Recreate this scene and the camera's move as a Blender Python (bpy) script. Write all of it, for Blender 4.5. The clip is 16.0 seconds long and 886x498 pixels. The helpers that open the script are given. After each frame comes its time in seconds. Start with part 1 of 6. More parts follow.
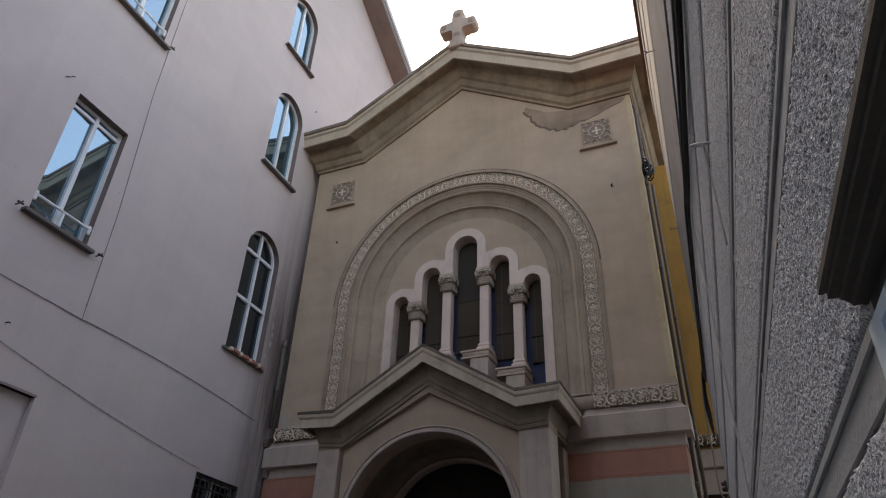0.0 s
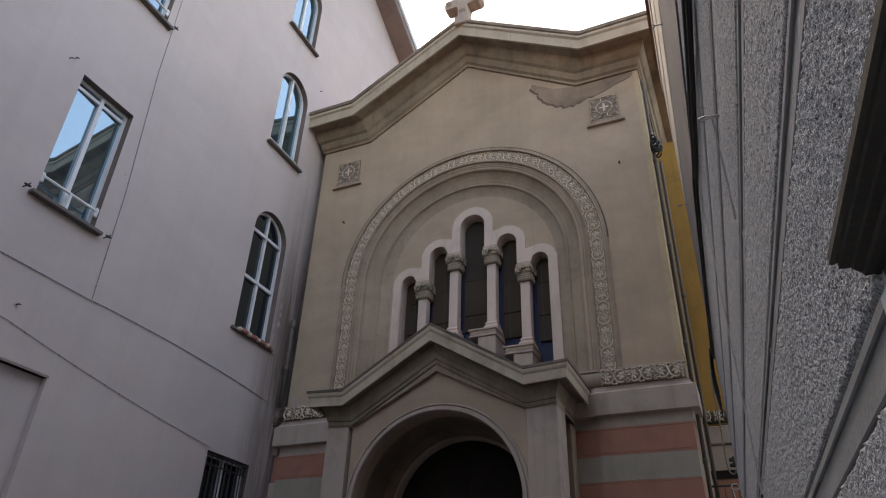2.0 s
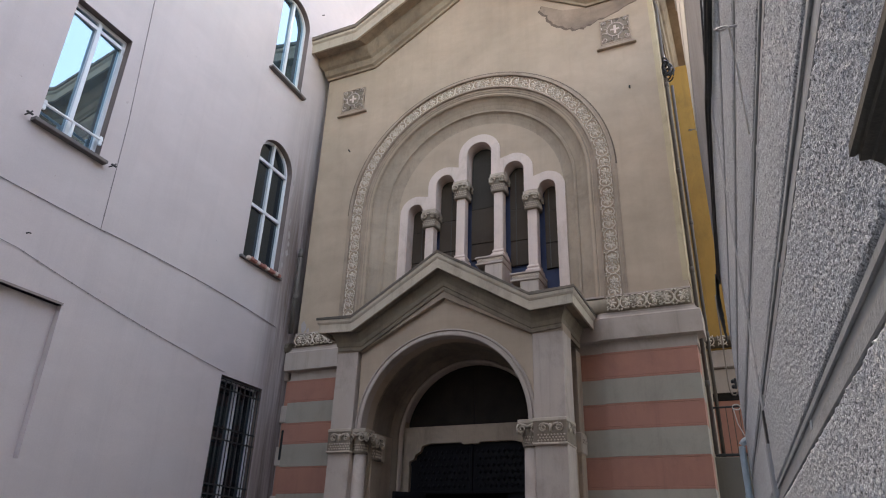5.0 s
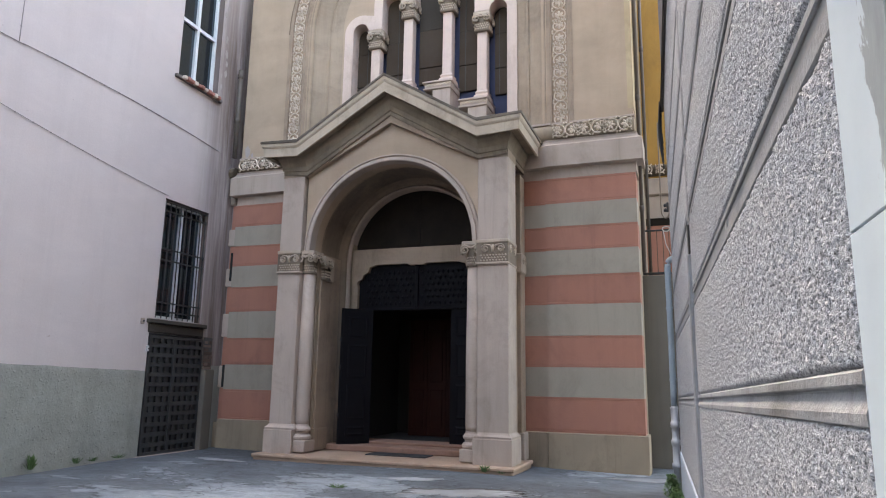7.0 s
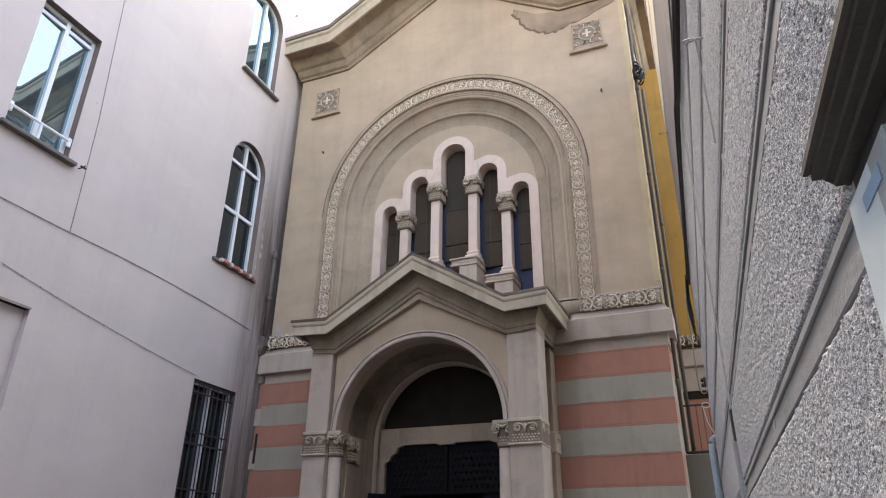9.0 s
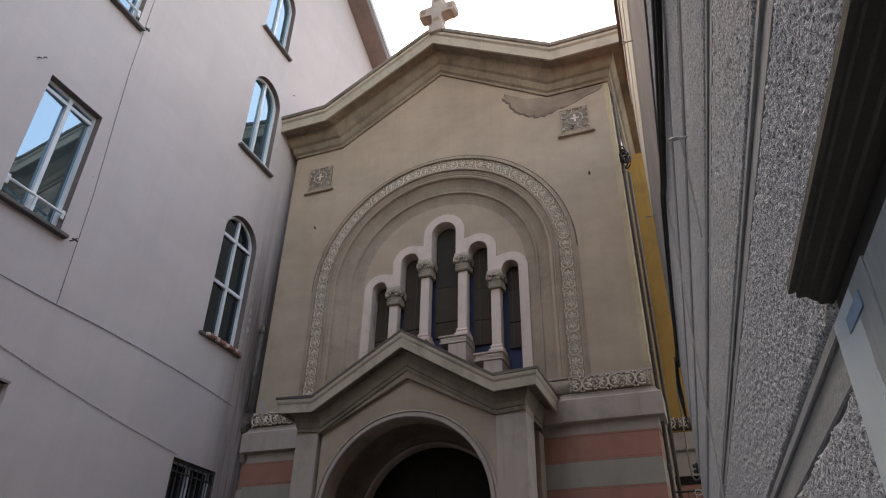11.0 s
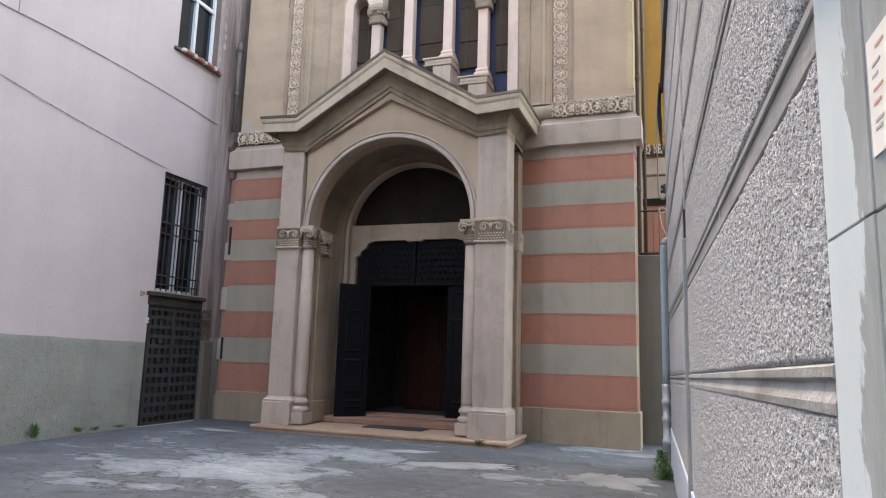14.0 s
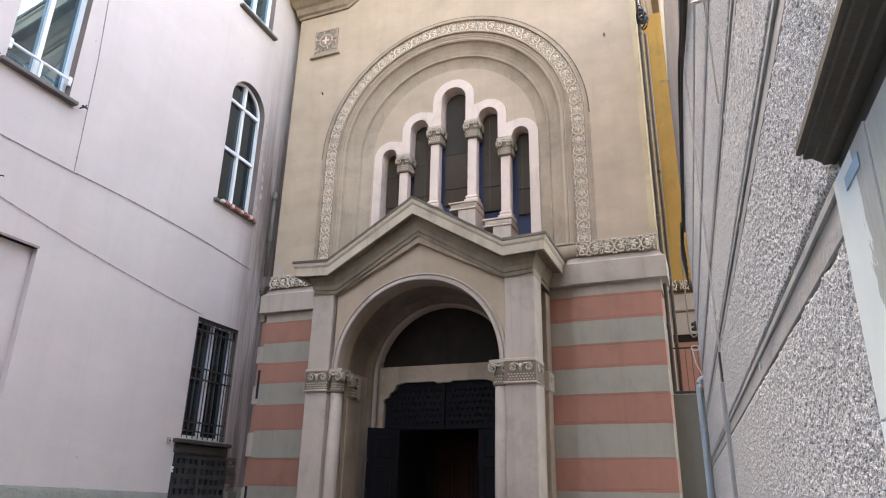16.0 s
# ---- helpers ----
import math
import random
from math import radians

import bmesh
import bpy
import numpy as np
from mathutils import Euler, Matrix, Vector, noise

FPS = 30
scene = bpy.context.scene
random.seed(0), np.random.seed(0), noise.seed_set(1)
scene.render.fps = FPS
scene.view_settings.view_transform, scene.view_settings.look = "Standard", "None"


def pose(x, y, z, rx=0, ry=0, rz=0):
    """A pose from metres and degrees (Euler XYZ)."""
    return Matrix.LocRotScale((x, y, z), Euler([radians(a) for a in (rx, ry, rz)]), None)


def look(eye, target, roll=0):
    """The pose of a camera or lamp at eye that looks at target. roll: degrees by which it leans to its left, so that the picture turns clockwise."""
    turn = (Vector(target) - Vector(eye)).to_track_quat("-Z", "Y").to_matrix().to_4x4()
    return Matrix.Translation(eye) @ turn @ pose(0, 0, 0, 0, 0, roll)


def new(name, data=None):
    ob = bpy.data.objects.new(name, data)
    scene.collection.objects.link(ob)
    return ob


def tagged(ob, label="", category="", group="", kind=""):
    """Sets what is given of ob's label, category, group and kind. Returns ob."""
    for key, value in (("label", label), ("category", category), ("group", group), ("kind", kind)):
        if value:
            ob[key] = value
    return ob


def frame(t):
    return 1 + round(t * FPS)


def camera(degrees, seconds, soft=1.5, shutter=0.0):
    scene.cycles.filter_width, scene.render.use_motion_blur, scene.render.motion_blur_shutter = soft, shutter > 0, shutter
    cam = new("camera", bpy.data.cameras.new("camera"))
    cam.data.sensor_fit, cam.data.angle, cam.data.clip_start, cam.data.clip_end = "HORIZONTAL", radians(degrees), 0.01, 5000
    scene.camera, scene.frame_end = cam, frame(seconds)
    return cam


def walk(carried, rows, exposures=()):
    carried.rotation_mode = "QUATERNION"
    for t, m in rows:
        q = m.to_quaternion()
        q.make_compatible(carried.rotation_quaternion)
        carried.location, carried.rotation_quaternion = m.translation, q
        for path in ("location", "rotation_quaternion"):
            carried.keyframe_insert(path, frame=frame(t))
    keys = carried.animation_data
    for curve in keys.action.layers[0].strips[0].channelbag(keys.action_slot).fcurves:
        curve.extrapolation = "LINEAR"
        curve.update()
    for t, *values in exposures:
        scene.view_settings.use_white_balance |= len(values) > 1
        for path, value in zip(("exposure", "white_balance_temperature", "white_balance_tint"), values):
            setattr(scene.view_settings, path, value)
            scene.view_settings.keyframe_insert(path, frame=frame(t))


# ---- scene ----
cam = camera(66.61, 16.0, soft=1.1)
PATH = [
    (0, (4.471, -11.358, 1.464), (3.8094, -9.8112, 2.5455), 2.16),
    (0.5, (4.474, -11.370, 1.469), (3.8314, -9.8454, 2.5926), 1.77),
    (1, (4.476, -11.379, 1.487), (3.8443, -9.8864, 2.6587), 2.28),
    (1.5, (4.466, -11.374, 1.485), (3.8106, -9.8740, 2.6341), 2.47),
    (2, (4.471, -11.331, 1.466), (3.7784, -9.7625, 2.4956), 2.05),
    (2.5, (4.478, -11.313, 1.435), (3.7690, -9.6725, 2.3328), 1.28),
    (3, (4.481, -11.322, 1.422), (3.7792, -9.6624, 2.2898), 1.06),
    (3.5, (4.474, -11.318, 1.421), (3.7683, -9.6594, 2.2876), 1.25),
    (5.8, (4.446, -11.284, 1.421), (3.6899, -9.6209, 2.2356), 1.87),
    (6, (4.459, -11.281, 1.427), (3.7240, -9.5896, 2.2010), 1.67),
    (6.5, (4.468, -11.316, 1.326), (3.8074, -9.5137, 1.8877), 1.19),
    (7, (4.466, -11.348, 1.296), (3.8234, -9.4927, 1.6769), 0.90),
    (7.5, (4.456, -11.383, 1.295), (3.7923, -9.5305, 1.6523), 0.70),
    (8, (4.458, -11.379, 1.308), (3.8008, -9.5445, 1.7584), 0.75),
    (8.5, (4.460, -11.375, 1.336), (3.7738, -9.6184, 2.0019), 0.80),
    (9, (4.464, -11.352, 1.423), (3.7921, -9.6717, 2.2745), 0.74),
    (9.5, (4.468, -11.383, 1.441), (3.8180, -9.7477, 2.3914), 1.07),
    (9.7, (4.463, -11.418, 1.437), (3.8173, -9.8046, 2.4270), 1.08),
    (11.8, (4.477, -11.414, 1.471), (3.8919, -9.8128, 2.5169), 1.76),
    (12, (4.481, -11.394, 1.467), (3.8855, -9.7589, 2.4528), 1.92),
    (12.5, (4.493, -11.341, 1.455), (3.8486, -9.6133, 2.2295), 2.58),
    (13, (4.484, -11.394, 1.387), (3.8594, -9.5845, 1.9662), 2.13),
    (13.5, (4.471, -11.457, 1.345), (3.8526, -9.5973, 1.7437), 2.26),
    (14, (4.469, -11.461, 1.318), (3.8348, -9.5893, 1.6256), 1.65),
    (14.5, (4.472, -11.442, 1.318), (3.8182, -9.5764, 1.6216), 1.19),
    (15, (4.460, -11.471, 1.322), (3.7878, -9.6207, 1.6747), 1.01),
    (15.5, (4.450, -11.507, 1.334), (3.7909, -9.6754, 1.7931), 0.82),
    (16, (4.447, -11.560, 1.382), (3.7688, -9.8108, 2.0751), 1.25),
]
EXPOSURES = [(0, 2.23, 8850, 11), (1.5, 2.16, 8850, 11), (3, 2.93, 9050, 11), (3.5, 3.08, 9050, 11), (6, 3.26, 8750, 10), (6.5, 3.57, 8750, 9), (7.5, 4.22, 9050, 9), (8, 4.12, 9250, 9), (9, 3.61, 9150, 10), (9.5, 3.31, 9150, 10), (12, 2.31, 9150, 11), (12.5, 2.83, 9250, 11), (13.5, 3.76, 9250, 10), (14.5, 4.26, 9350, 10), (15.5, 4.23, 9350, 10), (16, 4.06, 9350, 10)]
walk(cam, [(t, look(eye, target, roll)) for t, eye, target, roll in PATH], EXPOSURES)

# ---- world and light: bright hazy sky, sun behind cloud ----
SUN_EL, SUN_AZ = 62.0, -50.0
world = bpy.data.worlds.new("sky")
scene.world = world
world.use_nodes = True
wn = world.node_tree
wn.nodes.clear()
sky = wn.nodes.new("ShaderNodeTexSky")
sky.sky_type = "NISHITA"
sky.sun_disc = False
sky.sun_elevation = radians(SUN_EL)
sky.sun_rotation = radians(SUN_AZ)
sky.dust_density, sky.air_density, sky.ozone_density = 2.5, 1.0, 1.5
bg = wn.nodes.new("ShaderNodeBackground")
bg.inputs["Strength"].default_value = 0.15
wout = wn.nodes.new("ShaderNodeOutputWorld")
wn.links.new(sky.outputs[0], bg.inputs[0])
wn.links.new(bg.outputs[0], wout.inputs[0])
sun = new("sun", bpy.data.lights.new("sun", "SUN"))
sun.data.energy, sun.data.angle, sun.data.color = 0.12, radians(60), (1.0, 0.975, 0.95)
az = radians(SUN_AZ)
sun.matrix_world = look((math.sin(az) * 30, math.cos(az) * 30, 30 * math.tan(radians(SUN_EL))), (0, 0, 0))


# ---- materials ----
RENDER_TONE = 0.76  # lowers every render's base colour, for less bounce and deeper recesses


def material(name):
    m = bpy.data.materials.new(name)
    m.use_nodes = True
    t = m.node_tree
    return m, t, t.nodes["Principled BSDF"]


def noise_node(t, scale, detail=4.0, rough=0.55, distort=0.0, stretch=None):
    tc = t.nodes.new("ShaderNodeTexCoord")
    n = t.nodes.new("ShaderNodeTexNoise")
    n.inputs["Scale"].default_value, n.inputs["Detail"].default_value = scale, detail
    n.inputs["Roughness"].default_value, n.inputs["Distortion"].default_value = rough, distort
    if stretch:
        mp = t.nodes.new("ShaderNodeMapping")
        mp.inputs["Scale"].default_value = stretch
        t.links.new(tc.outputs["Object"], mp.inputs["Vector"])
        t.links.new(mp.outputs["Vector"], n.inputs["Vector"])
    else:
        t.links.new(tc.outputs["Object"], n.inputs["Vector"])
    return n


def ramp_node(t, source, stops):
    r = t.nodes.new("ShaderNodeValToRGB")
    e = r.color_ramp.elements
    e[0].position, e[0].color = stops[0][0], (*stops[0][1], 1)
    e[1].position, e[1].color = stops[-1][0], (*stops[-1][1], 1)
    for p, c in stops[1:-1]:
        k = e.new(p)
        k.color = (*c, 1)
    t.links.new(source, r.inputs["Fac"])
    return r


def mix_node(t, fac, a, b, kind="MIX"):
    n = t.nodes.new("ShaderNodeMix")
    n.data_type, n.blend_type = "RGBA", kind
    for sock, val in ((n.inputs[0], fac), (n.inputs[6], a), (n.inputs[7], b)):
        if hasattr(val, "is_linked"):
            t.links.new(val, sock)
        elif isinstance(val, (int, float)):
            sock.default_value = val
        else:
            sock.default_value = (*val, 1)
    return n.outputs[2]


def bump_node(t, bsdf, height, strength, distance):
    b = t.nodes.new("ShaderNodeBump")
    b.inputs["Strength"].default_value, b.inputs["Distance"].default_value = strength, distance
    t.links.new(height, b.inputs["Height"])
    prev = bsdf.inputs["Normal"].links
    if prev:
        t.links.new(prev[0].from_socket, b.inputs["Normal"])
    t.links.new(b.outputs["Normal"], bsdf.inputs["Normal"])


def shade(c, f):
    return tuple(min(1.0, v * f) for v in c)


def plaster(name, colour, stain, amount=0.5, rough=0.9, fine=60.0, bump=0.25, streak=0.35, piece=0.0, brush=0.0, grime=0.0):
    """Painted or bare render: blotches, vertical rain streaks, fine grain."""
    colour, stain = shade(colour, RENDER_TONE), shade(stain, RENDER_TONE)
    m, t, b = material(name)
    big = noise_node(t, 0.7, 5, 0.6, 0.4)
    blotch = ramp_node(t, big.outputs["Fac"], [(0.36, (0, 0, 0)), (0.75, (1, 1, 1))])
    streaks = noise_node(t, 1.0, 5, 0.65, 0.2, (3.2, 3.2, 0.22))
    st = ramp_node(t, streaks.outputs["Fac"], [(0.5, (0, 0, 0)), (0.85, (1, 1, 1))])
    grain = noise_node(t, fine, 3, 0.6)
    base = mix_node(t, grain.outputs["Fac"], shade(colour, 0.93), shade(colour, 1.06))
    sc = t.nodes.new("ShaderNodeMath")
    sc.operation = "MULTIPLY"
    sc.inputs[1].default_value = amount
    t.links.new(blotch.outputs["Color"], sc.inputs[0])
    col = mix_node(t, sc.outputs[0], base, stain)
    sc2 = t.nodes.new("ShaderNodeMath")
    sc2.operation = "MULTIPLY"
    sc2.inputs[1].default_value = streak
    t.links.new(st.outputs["Color"], sc2.inputs[0])
    col = mix_node(t, sc2.outputs[0], col, shade(stain, 0.8))
    if brush:
        lay = noise_node(t, 1.0, 9, 0.68, 0.4, (0.7, 0.7, 1.7))
        laid = ramp_node(t, lay.outputs["Fac"], [(0.3, (1 - brush,) * 3), (0.5, (0.97,) * 3), (0.7, (1 + brush * 0.4,) * 3)])
        col = mix_node(t, 1.0, col, laid.outputs["Color"], "MULTIPLY")
        spots = noise_node(t, 7.0, 4, 0.7, 0.3)
        dots = ramp_node(t, spots.outputs["Fac"], [(0.70, (1, 1, 1)), (0.78, (0.55, 0.5, 0.45))])
        col = mix_node(t, 1.0, col, dots.outputs["Color"], "MULTIPLY")
    if grime:
        soot = noise_node(t, 1.7, 12, 0.74, 0.5, (1.0, 1.0, 0.7))
        sooty = ramp_node(t, soot.outputs["Fac"], [(0.50, (0, 0, 0)), (0.60, (grime * 0.45,) * 3), (0.70, (grime,) * 3)])
        col = mix_node(t, sooty.outputs["Color"], col, (0.055, 0.045, 0.038))
        runs = noise_node(t, 1.0, 9, 0.7, 0.1, (9.0, 9.0, 0.5))
        ran = ramp_node(t, runs.outputs["Fac"], [(0.56, (0, 0, 0)), (0.74, (grime * 0.8,) * 3)])
        col = mix_node(t, ran.outputs["Color"], col, (0.07, 0.058, 0.048))
    if piece:
        oi = t.nodes.new("ShaderNodeObjectInfo")
        r = ramp_node(t, oi.outputs["Random"], [(0, (1 - piece,) * 3), (1, (1 + piece * 0.3,) * 3)])
        col = mix_node(t, 1.0, col, r.outputs["Color"], "MULTIPLY")
    t.links.new(col, b.inputs["Base Color"])
    b.inputs["Roughness"].default_value = rough
    b.inputs["Specular IOR Level"].default_value = 0.25
    bump_node(t, b, grain.outputs["Fac"], bump, 0.01)
    bump_node(t, b, noise_node(t, 4.0, 4, 0.5).outputs["Fac"], bump * 0.8, 0.03)
    return m


def simple(name, colour, rough=0.5, metal=0.0, vary=0.2, scale=9.0, bump=0.1, spec=0.5):
    m, t, b = material(name)
    n = noise_node(t, scale, 6, 0.6)
    col = mix_node(t, n.outputs["Fac"], shade(colour, 1 - vary), shade(colour, 1 + vary))
    t.links.new(col, b.inputs["Base Color"])
    r = t.nodes.new("ShaderNodeMapRange")
    r.inputs[3].default_value, r.inputs[4].default_value = max(0.03, rough - 0.12), min(1.0, rough + 0.12)
    t.links.new(n.outputs["Fac"], r.inputs[0])
    t.links.new(r.outputs[0], b.inputs["Roughness"])
    b.inputs["Metallic"].default_value = metal
    b.inputs["Specular IOR Level"].default_value = spec
    if bump:
        bump_node(t, b, noise_node(t, scale * 6, 4, 0.6).outputs["Fac"], bump, 0.005)
    return m


def pane_glass(name, colour, rough=0.02, ior=2.0):
    m, t, b = material(name)
    b.inputs["Base Color"].default_value = (*colour, 1)
    b.inputs["Roughness"].default_value = rough
    b.inputs["IOR"].default_value = ior
    b.inputs["Specular Tint"].default_value = (0.62, 0.86, 1.0, 1)
    bump_node(t, b, noise_node(t, 0.9, 1, 0.5).outputs["Fac"], 0.006, 0.02)
    return m


def asphalt_material():
    """Old blue-grey asphalt: ragged worn-through pale crust, dark rims painting the shade of its edges, grit and
    cracks.
    """
    m, t, b = material("old_asphalt")
    big = noise_node(t, 0.55, 13, 0.64, 0.15, (0.8, 1.3, 1.0))
    # the large worn-through area in the middle of the yard
    sep = t.nodes.new("ShaderNodeMapping")
    sep.inputs["Location"].default_value = (0.35, 1.95, 0)
    sep.inputs["Scale"].default_value = (0.70, 0.52, 0.0)
    tco = t.nodes.new("ShaderNodeTexCoord")
    t.links.new(tco.outputs["Object"], sep.inputs["Vector"])
    far = t.nodes.new("ShaderNodeVectorMath")
    far.operation = "LENGTH"
    t.links.new(sep.outputs["Vector"], far.inputs[0])
    lift = t.nodes.new("ShaderNodeMapRange")
    lift.inputs[1].default_value, lift.inputs[2].default_value = 0.5, 1.5
    lift.inputs[3].default_value, lift.inputs[4].default_value = 0.10, -0.06
    t.links.new(far.outputs["Value"], lift.inputs[0])
    worn = t.nodes.new("ShaderNodeMath")
    t.links.new(big.outputs["Fac"], worn.inputs[0])
    t.links.new(lift.outputs[0], worn.inputs[1])
    # the narrow near-black stop paints the crack shadow along worn edges
    crust = ramp_node(t, worn.outputs[0], [(0.30, (0.054, 0.062, 0.070)), (0.45, (0.080, 0.092, 0.104)), (0.508, (0.098, 0.113, 0.126)), (0.517, (0.016, 0.018, 0.020)), (0.526, (0.160, 0.181, 0.197)), (0.60, (0.215, 0.240, 0.258)), (0.75, (0.29, 0.316, 0.335))])
    mid = noise_node(t, 5.5, 8, 0.72, 0.5, (0.8, 1.4, 1.0))
    mot = ramp_node(t, mid.outputs["Fac"], [(0.32, (0.5, 0.5, 0.52)), (0.5, (0.95, 0.95, 0.95)), (0.72, (1.35, 1.34, 1.32))])
    col = mix_node(t, 0.8, crust.outputs["Color"], mot.outputs["Color"], "MULTIPLY")
    grit = noise_node(t, 110, 3, 0.7)
    col = mix_node(t, 0.55, col, ramp_node(t, grit.outputs["Fac"], [(0.3, (0.22, 0.22, 0.22)), (0.7, (0.8, 0.8, 0.8))]).outputs["Color"], "OVERLAY")
    chips = ramp_node(t, noise_node(t, 30, 2, 0.5).outputs["Fac"], [(0.73, (0, 0, 0)), (0.75, (1, 1, 1))])
    col = mix_node(t, chips.outputs["Color"], col, (0.42, 0.42, 0.41))
    crack = t.nodes.new("ShaderNodeTexVoronoi")
    crack.feature = "DISTANCE_TO_EDGE"
    crack.inputs["Scale"].default_value = 0.75
    tc = t.nodes.new("ShaderNodeTexCoord")
    warp = noise_node(t, 1.4, 7, 0.65)
    add = t.nodes.new("ShaderNodeVectorMath")
    add.operation = "ADD"
    t.links.new(tc.outputs["Object"], add.inputs[0])
    t.links.new(warp.outputs["Color"], add.inputs[1])
    t.links.new(add.outputs[0], crack.inputs["Vector"])
    line = ramp_node(t, crack.outputs["Distance"], [(0.0, (1, 1, 1)), (0.010, (0, 0, 0))])
    col = mix_node(t, line.outputs["Color"], col, (0.025, 0.025, 0.026))
    t.links.new(col, b.inputs["Base Color"])
    b.inputs["Roughness"].default_value = 0.8
    bump_node(t, b, grit.outputs["Fac"], 0.5, 0.01)
    bump_node(t, b, mid.outputs["Fac"], 0.5, 0.03)
    bump_node(t, b, crust.outputs["Color"], 0.6, 0.03)
    return m


def roughcast_material():
    """Spatterdash render: pale grit, with the shade of its hollows painted in."""
    m, t, b = material("roughcast")
    tc = t.nodes.new("ShaderNodeTexCoord")
    warp = noise_node(t, 60, 2, 0.5)
    add = t.nodes.new("ShaderNodeMix")
    add.data_type, add.blend_type = "RGBA", "LINEAR_LIGHT"
    add.inputs[0].default_value = 0.012
    t.links.new(tc.outputs["Object"], add.inputs[6])
    t.links.new(warp.outputs["Color"], add.inputs[7])
    grit = t.nodes.new("ShaderNodeTexVoronoi")
    grit.inputs["Scale"].default_value = 190
    t.links.new(add.outputs[2], grit.inputs["Vector"])
    g1 = noise_node(t, 130, 3, 0.62, 0.3)
    g2 = noise_node(t, 26, 3, 0.6)
    big = noise_node(t, 0.8, 4, 0.6)
    tone = t.nodes.new("ShaderNodeSeparateColor")
    t.links.new(grit.outputs["Color"], tone.inputs[0])
    col = ramp_node(t, tone.outputs[0], [(0.0, (0.27, 0.282, 0.30)), (0.2, (0.385, 0.402, 0.425)), (0.6, (0.475, 0.495, 0.525)), (1.0, (0.54, 0.563, 0.595))]).outputs["Color"]
    # hollows of the bump noise are darkened in colour, as self-shadow
    pit_shade = ramp_node(t, g1.outputs["Fac"], [(0.33, (0.22, 0.22, 0.22)), (0.40, (0.52, 0.52, 0.52)), (0.46, (0.98, 0.98, 0.98)), (0.62, (1, 1, 1))]).outputs["Color"]
    col = mix_node(t, 0.9, col, pit_shade, "MULTIPLY")
    col = mix_node(t, 0.5, col, ramp_node(t, big.outputs["Fac"], [(0.3, (0.82, 0.82, 0.84)), (0.7, (1, 0.99, 0.97))]).outputs["Color"], "MULTIPLY")
    t.links.new(col, b.inputs["Base Color"])
    b.inputs["Roughness"].default_value = 0.92
    b.inputs["Specular IOR Level"].default_value = 0.08
    bump_node(t, b, g2.outputs["Fac"], 0.3, 0.02)
    bump_node(t, b, g1.outputs["Fac"], 0.32, 0.010)
    inv = t.nodes.new("ShaderNodeMath")
    inv.operation = "SUBTRACT"
    inv.inputs[0].default_value = 1.0
    t.links.new(grit.outputs["Distance"], inv.inputs[1])
    bump_node(t, b, inv.outputs[0], 0.4, 0.006)
    return m


def peeling_paint():
    """Pale blue metal paint flaking to grey primer."""
    m, t, b = material("peeling_blue_paint")
    tc = t.nodes.new("ShaderNodeTexCoord")
    sep = t.nodes.new("ShaderNodeSeparateXYZ")
    t.links.new(tc.outputs["Object"], sep.inputs[0])
    n = noise_node(t, 5.0, 9, 0.68, 0.6, (1.0, 1.0, 0.4))
    # bare towards the rubbed middle of the leaf, whole along its edge
    wear = t.nodes.new("ShaderNodeMapRange")
    wear.inputs[1].default_value, wear.inputs[2].default_value = 1.13, 1.03
    wear.inputs[3].default_value, wear.inputs[4].default_value = -0.2, 0.13
    t.links.new(sep.outputs[1], wear.inputs[0])
    total = t.nodes.new("ShaderNodeMath")
    t.links.new(n.outputs["Fac"], total.inputs[0])
    t.links.new(wear.outputs[0], total.inputs[1])
    mask = ramp_node(t, total.outputs[0], [(0.50, (0, 0, 0)), (0.515, (1, 1, 1))])
    n2 = noise_node(t, 11, 5, 0.6)
    paint = mix_node(t, n2.outputs["Fac"], (0.47, 0.56, 0.62), (0.56, 0.65, 0.70))
    primer = mix_node(t, noise_node(t, 16, 7, 0.7, 0.5, (1, 1, 0.35)).outputs["Fac"], (0.15, 0.17, 0.18), (0.40, 0.46, 0.49))
    specks = ramp_node(t, noise_node(t, 38, 3, 0.6, 0.0, (1, 1, 0.3)).outputs["Fac"], [(0.69, (0, 0, 0)), (0.71, (1, 1, 1))])
    paint = mix_node(t, specks.outputs["Color"], paint, (0.3, 0.34, 0.36))
    t.links.new(mix_node(t, mask.outputs["Color"], paint, primer), b.inputs["Base Color"])
    b.inputs["Roughness"].default_value = 0.55
    bump_node(t, b, mask.outputs["Color"], -0.5, 0.003)
    return m


M = {}
M["beige"] = plaster("beige_render", (0.571, 0.416, 0.304), (0.379, 0.287, 0.209), 0.55, streak=0.3, brush=0.13, grime=0.12)
M["beige_trim"] = plaster("beige_trim_render", (0.484, 0.354, 0.265), (0.273, 0.201, 0.146), 0.55, streak=0.5, brush=0.18, grime=0.38)
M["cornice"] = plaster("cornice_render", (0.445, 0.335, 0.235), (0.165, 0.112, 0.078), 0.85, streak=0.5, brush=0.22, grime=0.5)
M["coping"] = plaster("weathered_coping", (0.380, 0.295, 0.232), (0.079, 0.062, 0.052), 0.9, streak=0.7, fine=25, bump=0.6, grime=0.6)
M["white_trim"] = plaster("white_limewash", (0.796, 0.611, 0.523), (0.553, 0.439, 0.365), 0.4, streak=0.35, grime=0.22)
M["grey_band"] = plaster("grey_painted_band", (0.530, 0.418, 0.352), (0.368, 0.290, 0.237), 0.5, streak=0.4, grime=0.3)
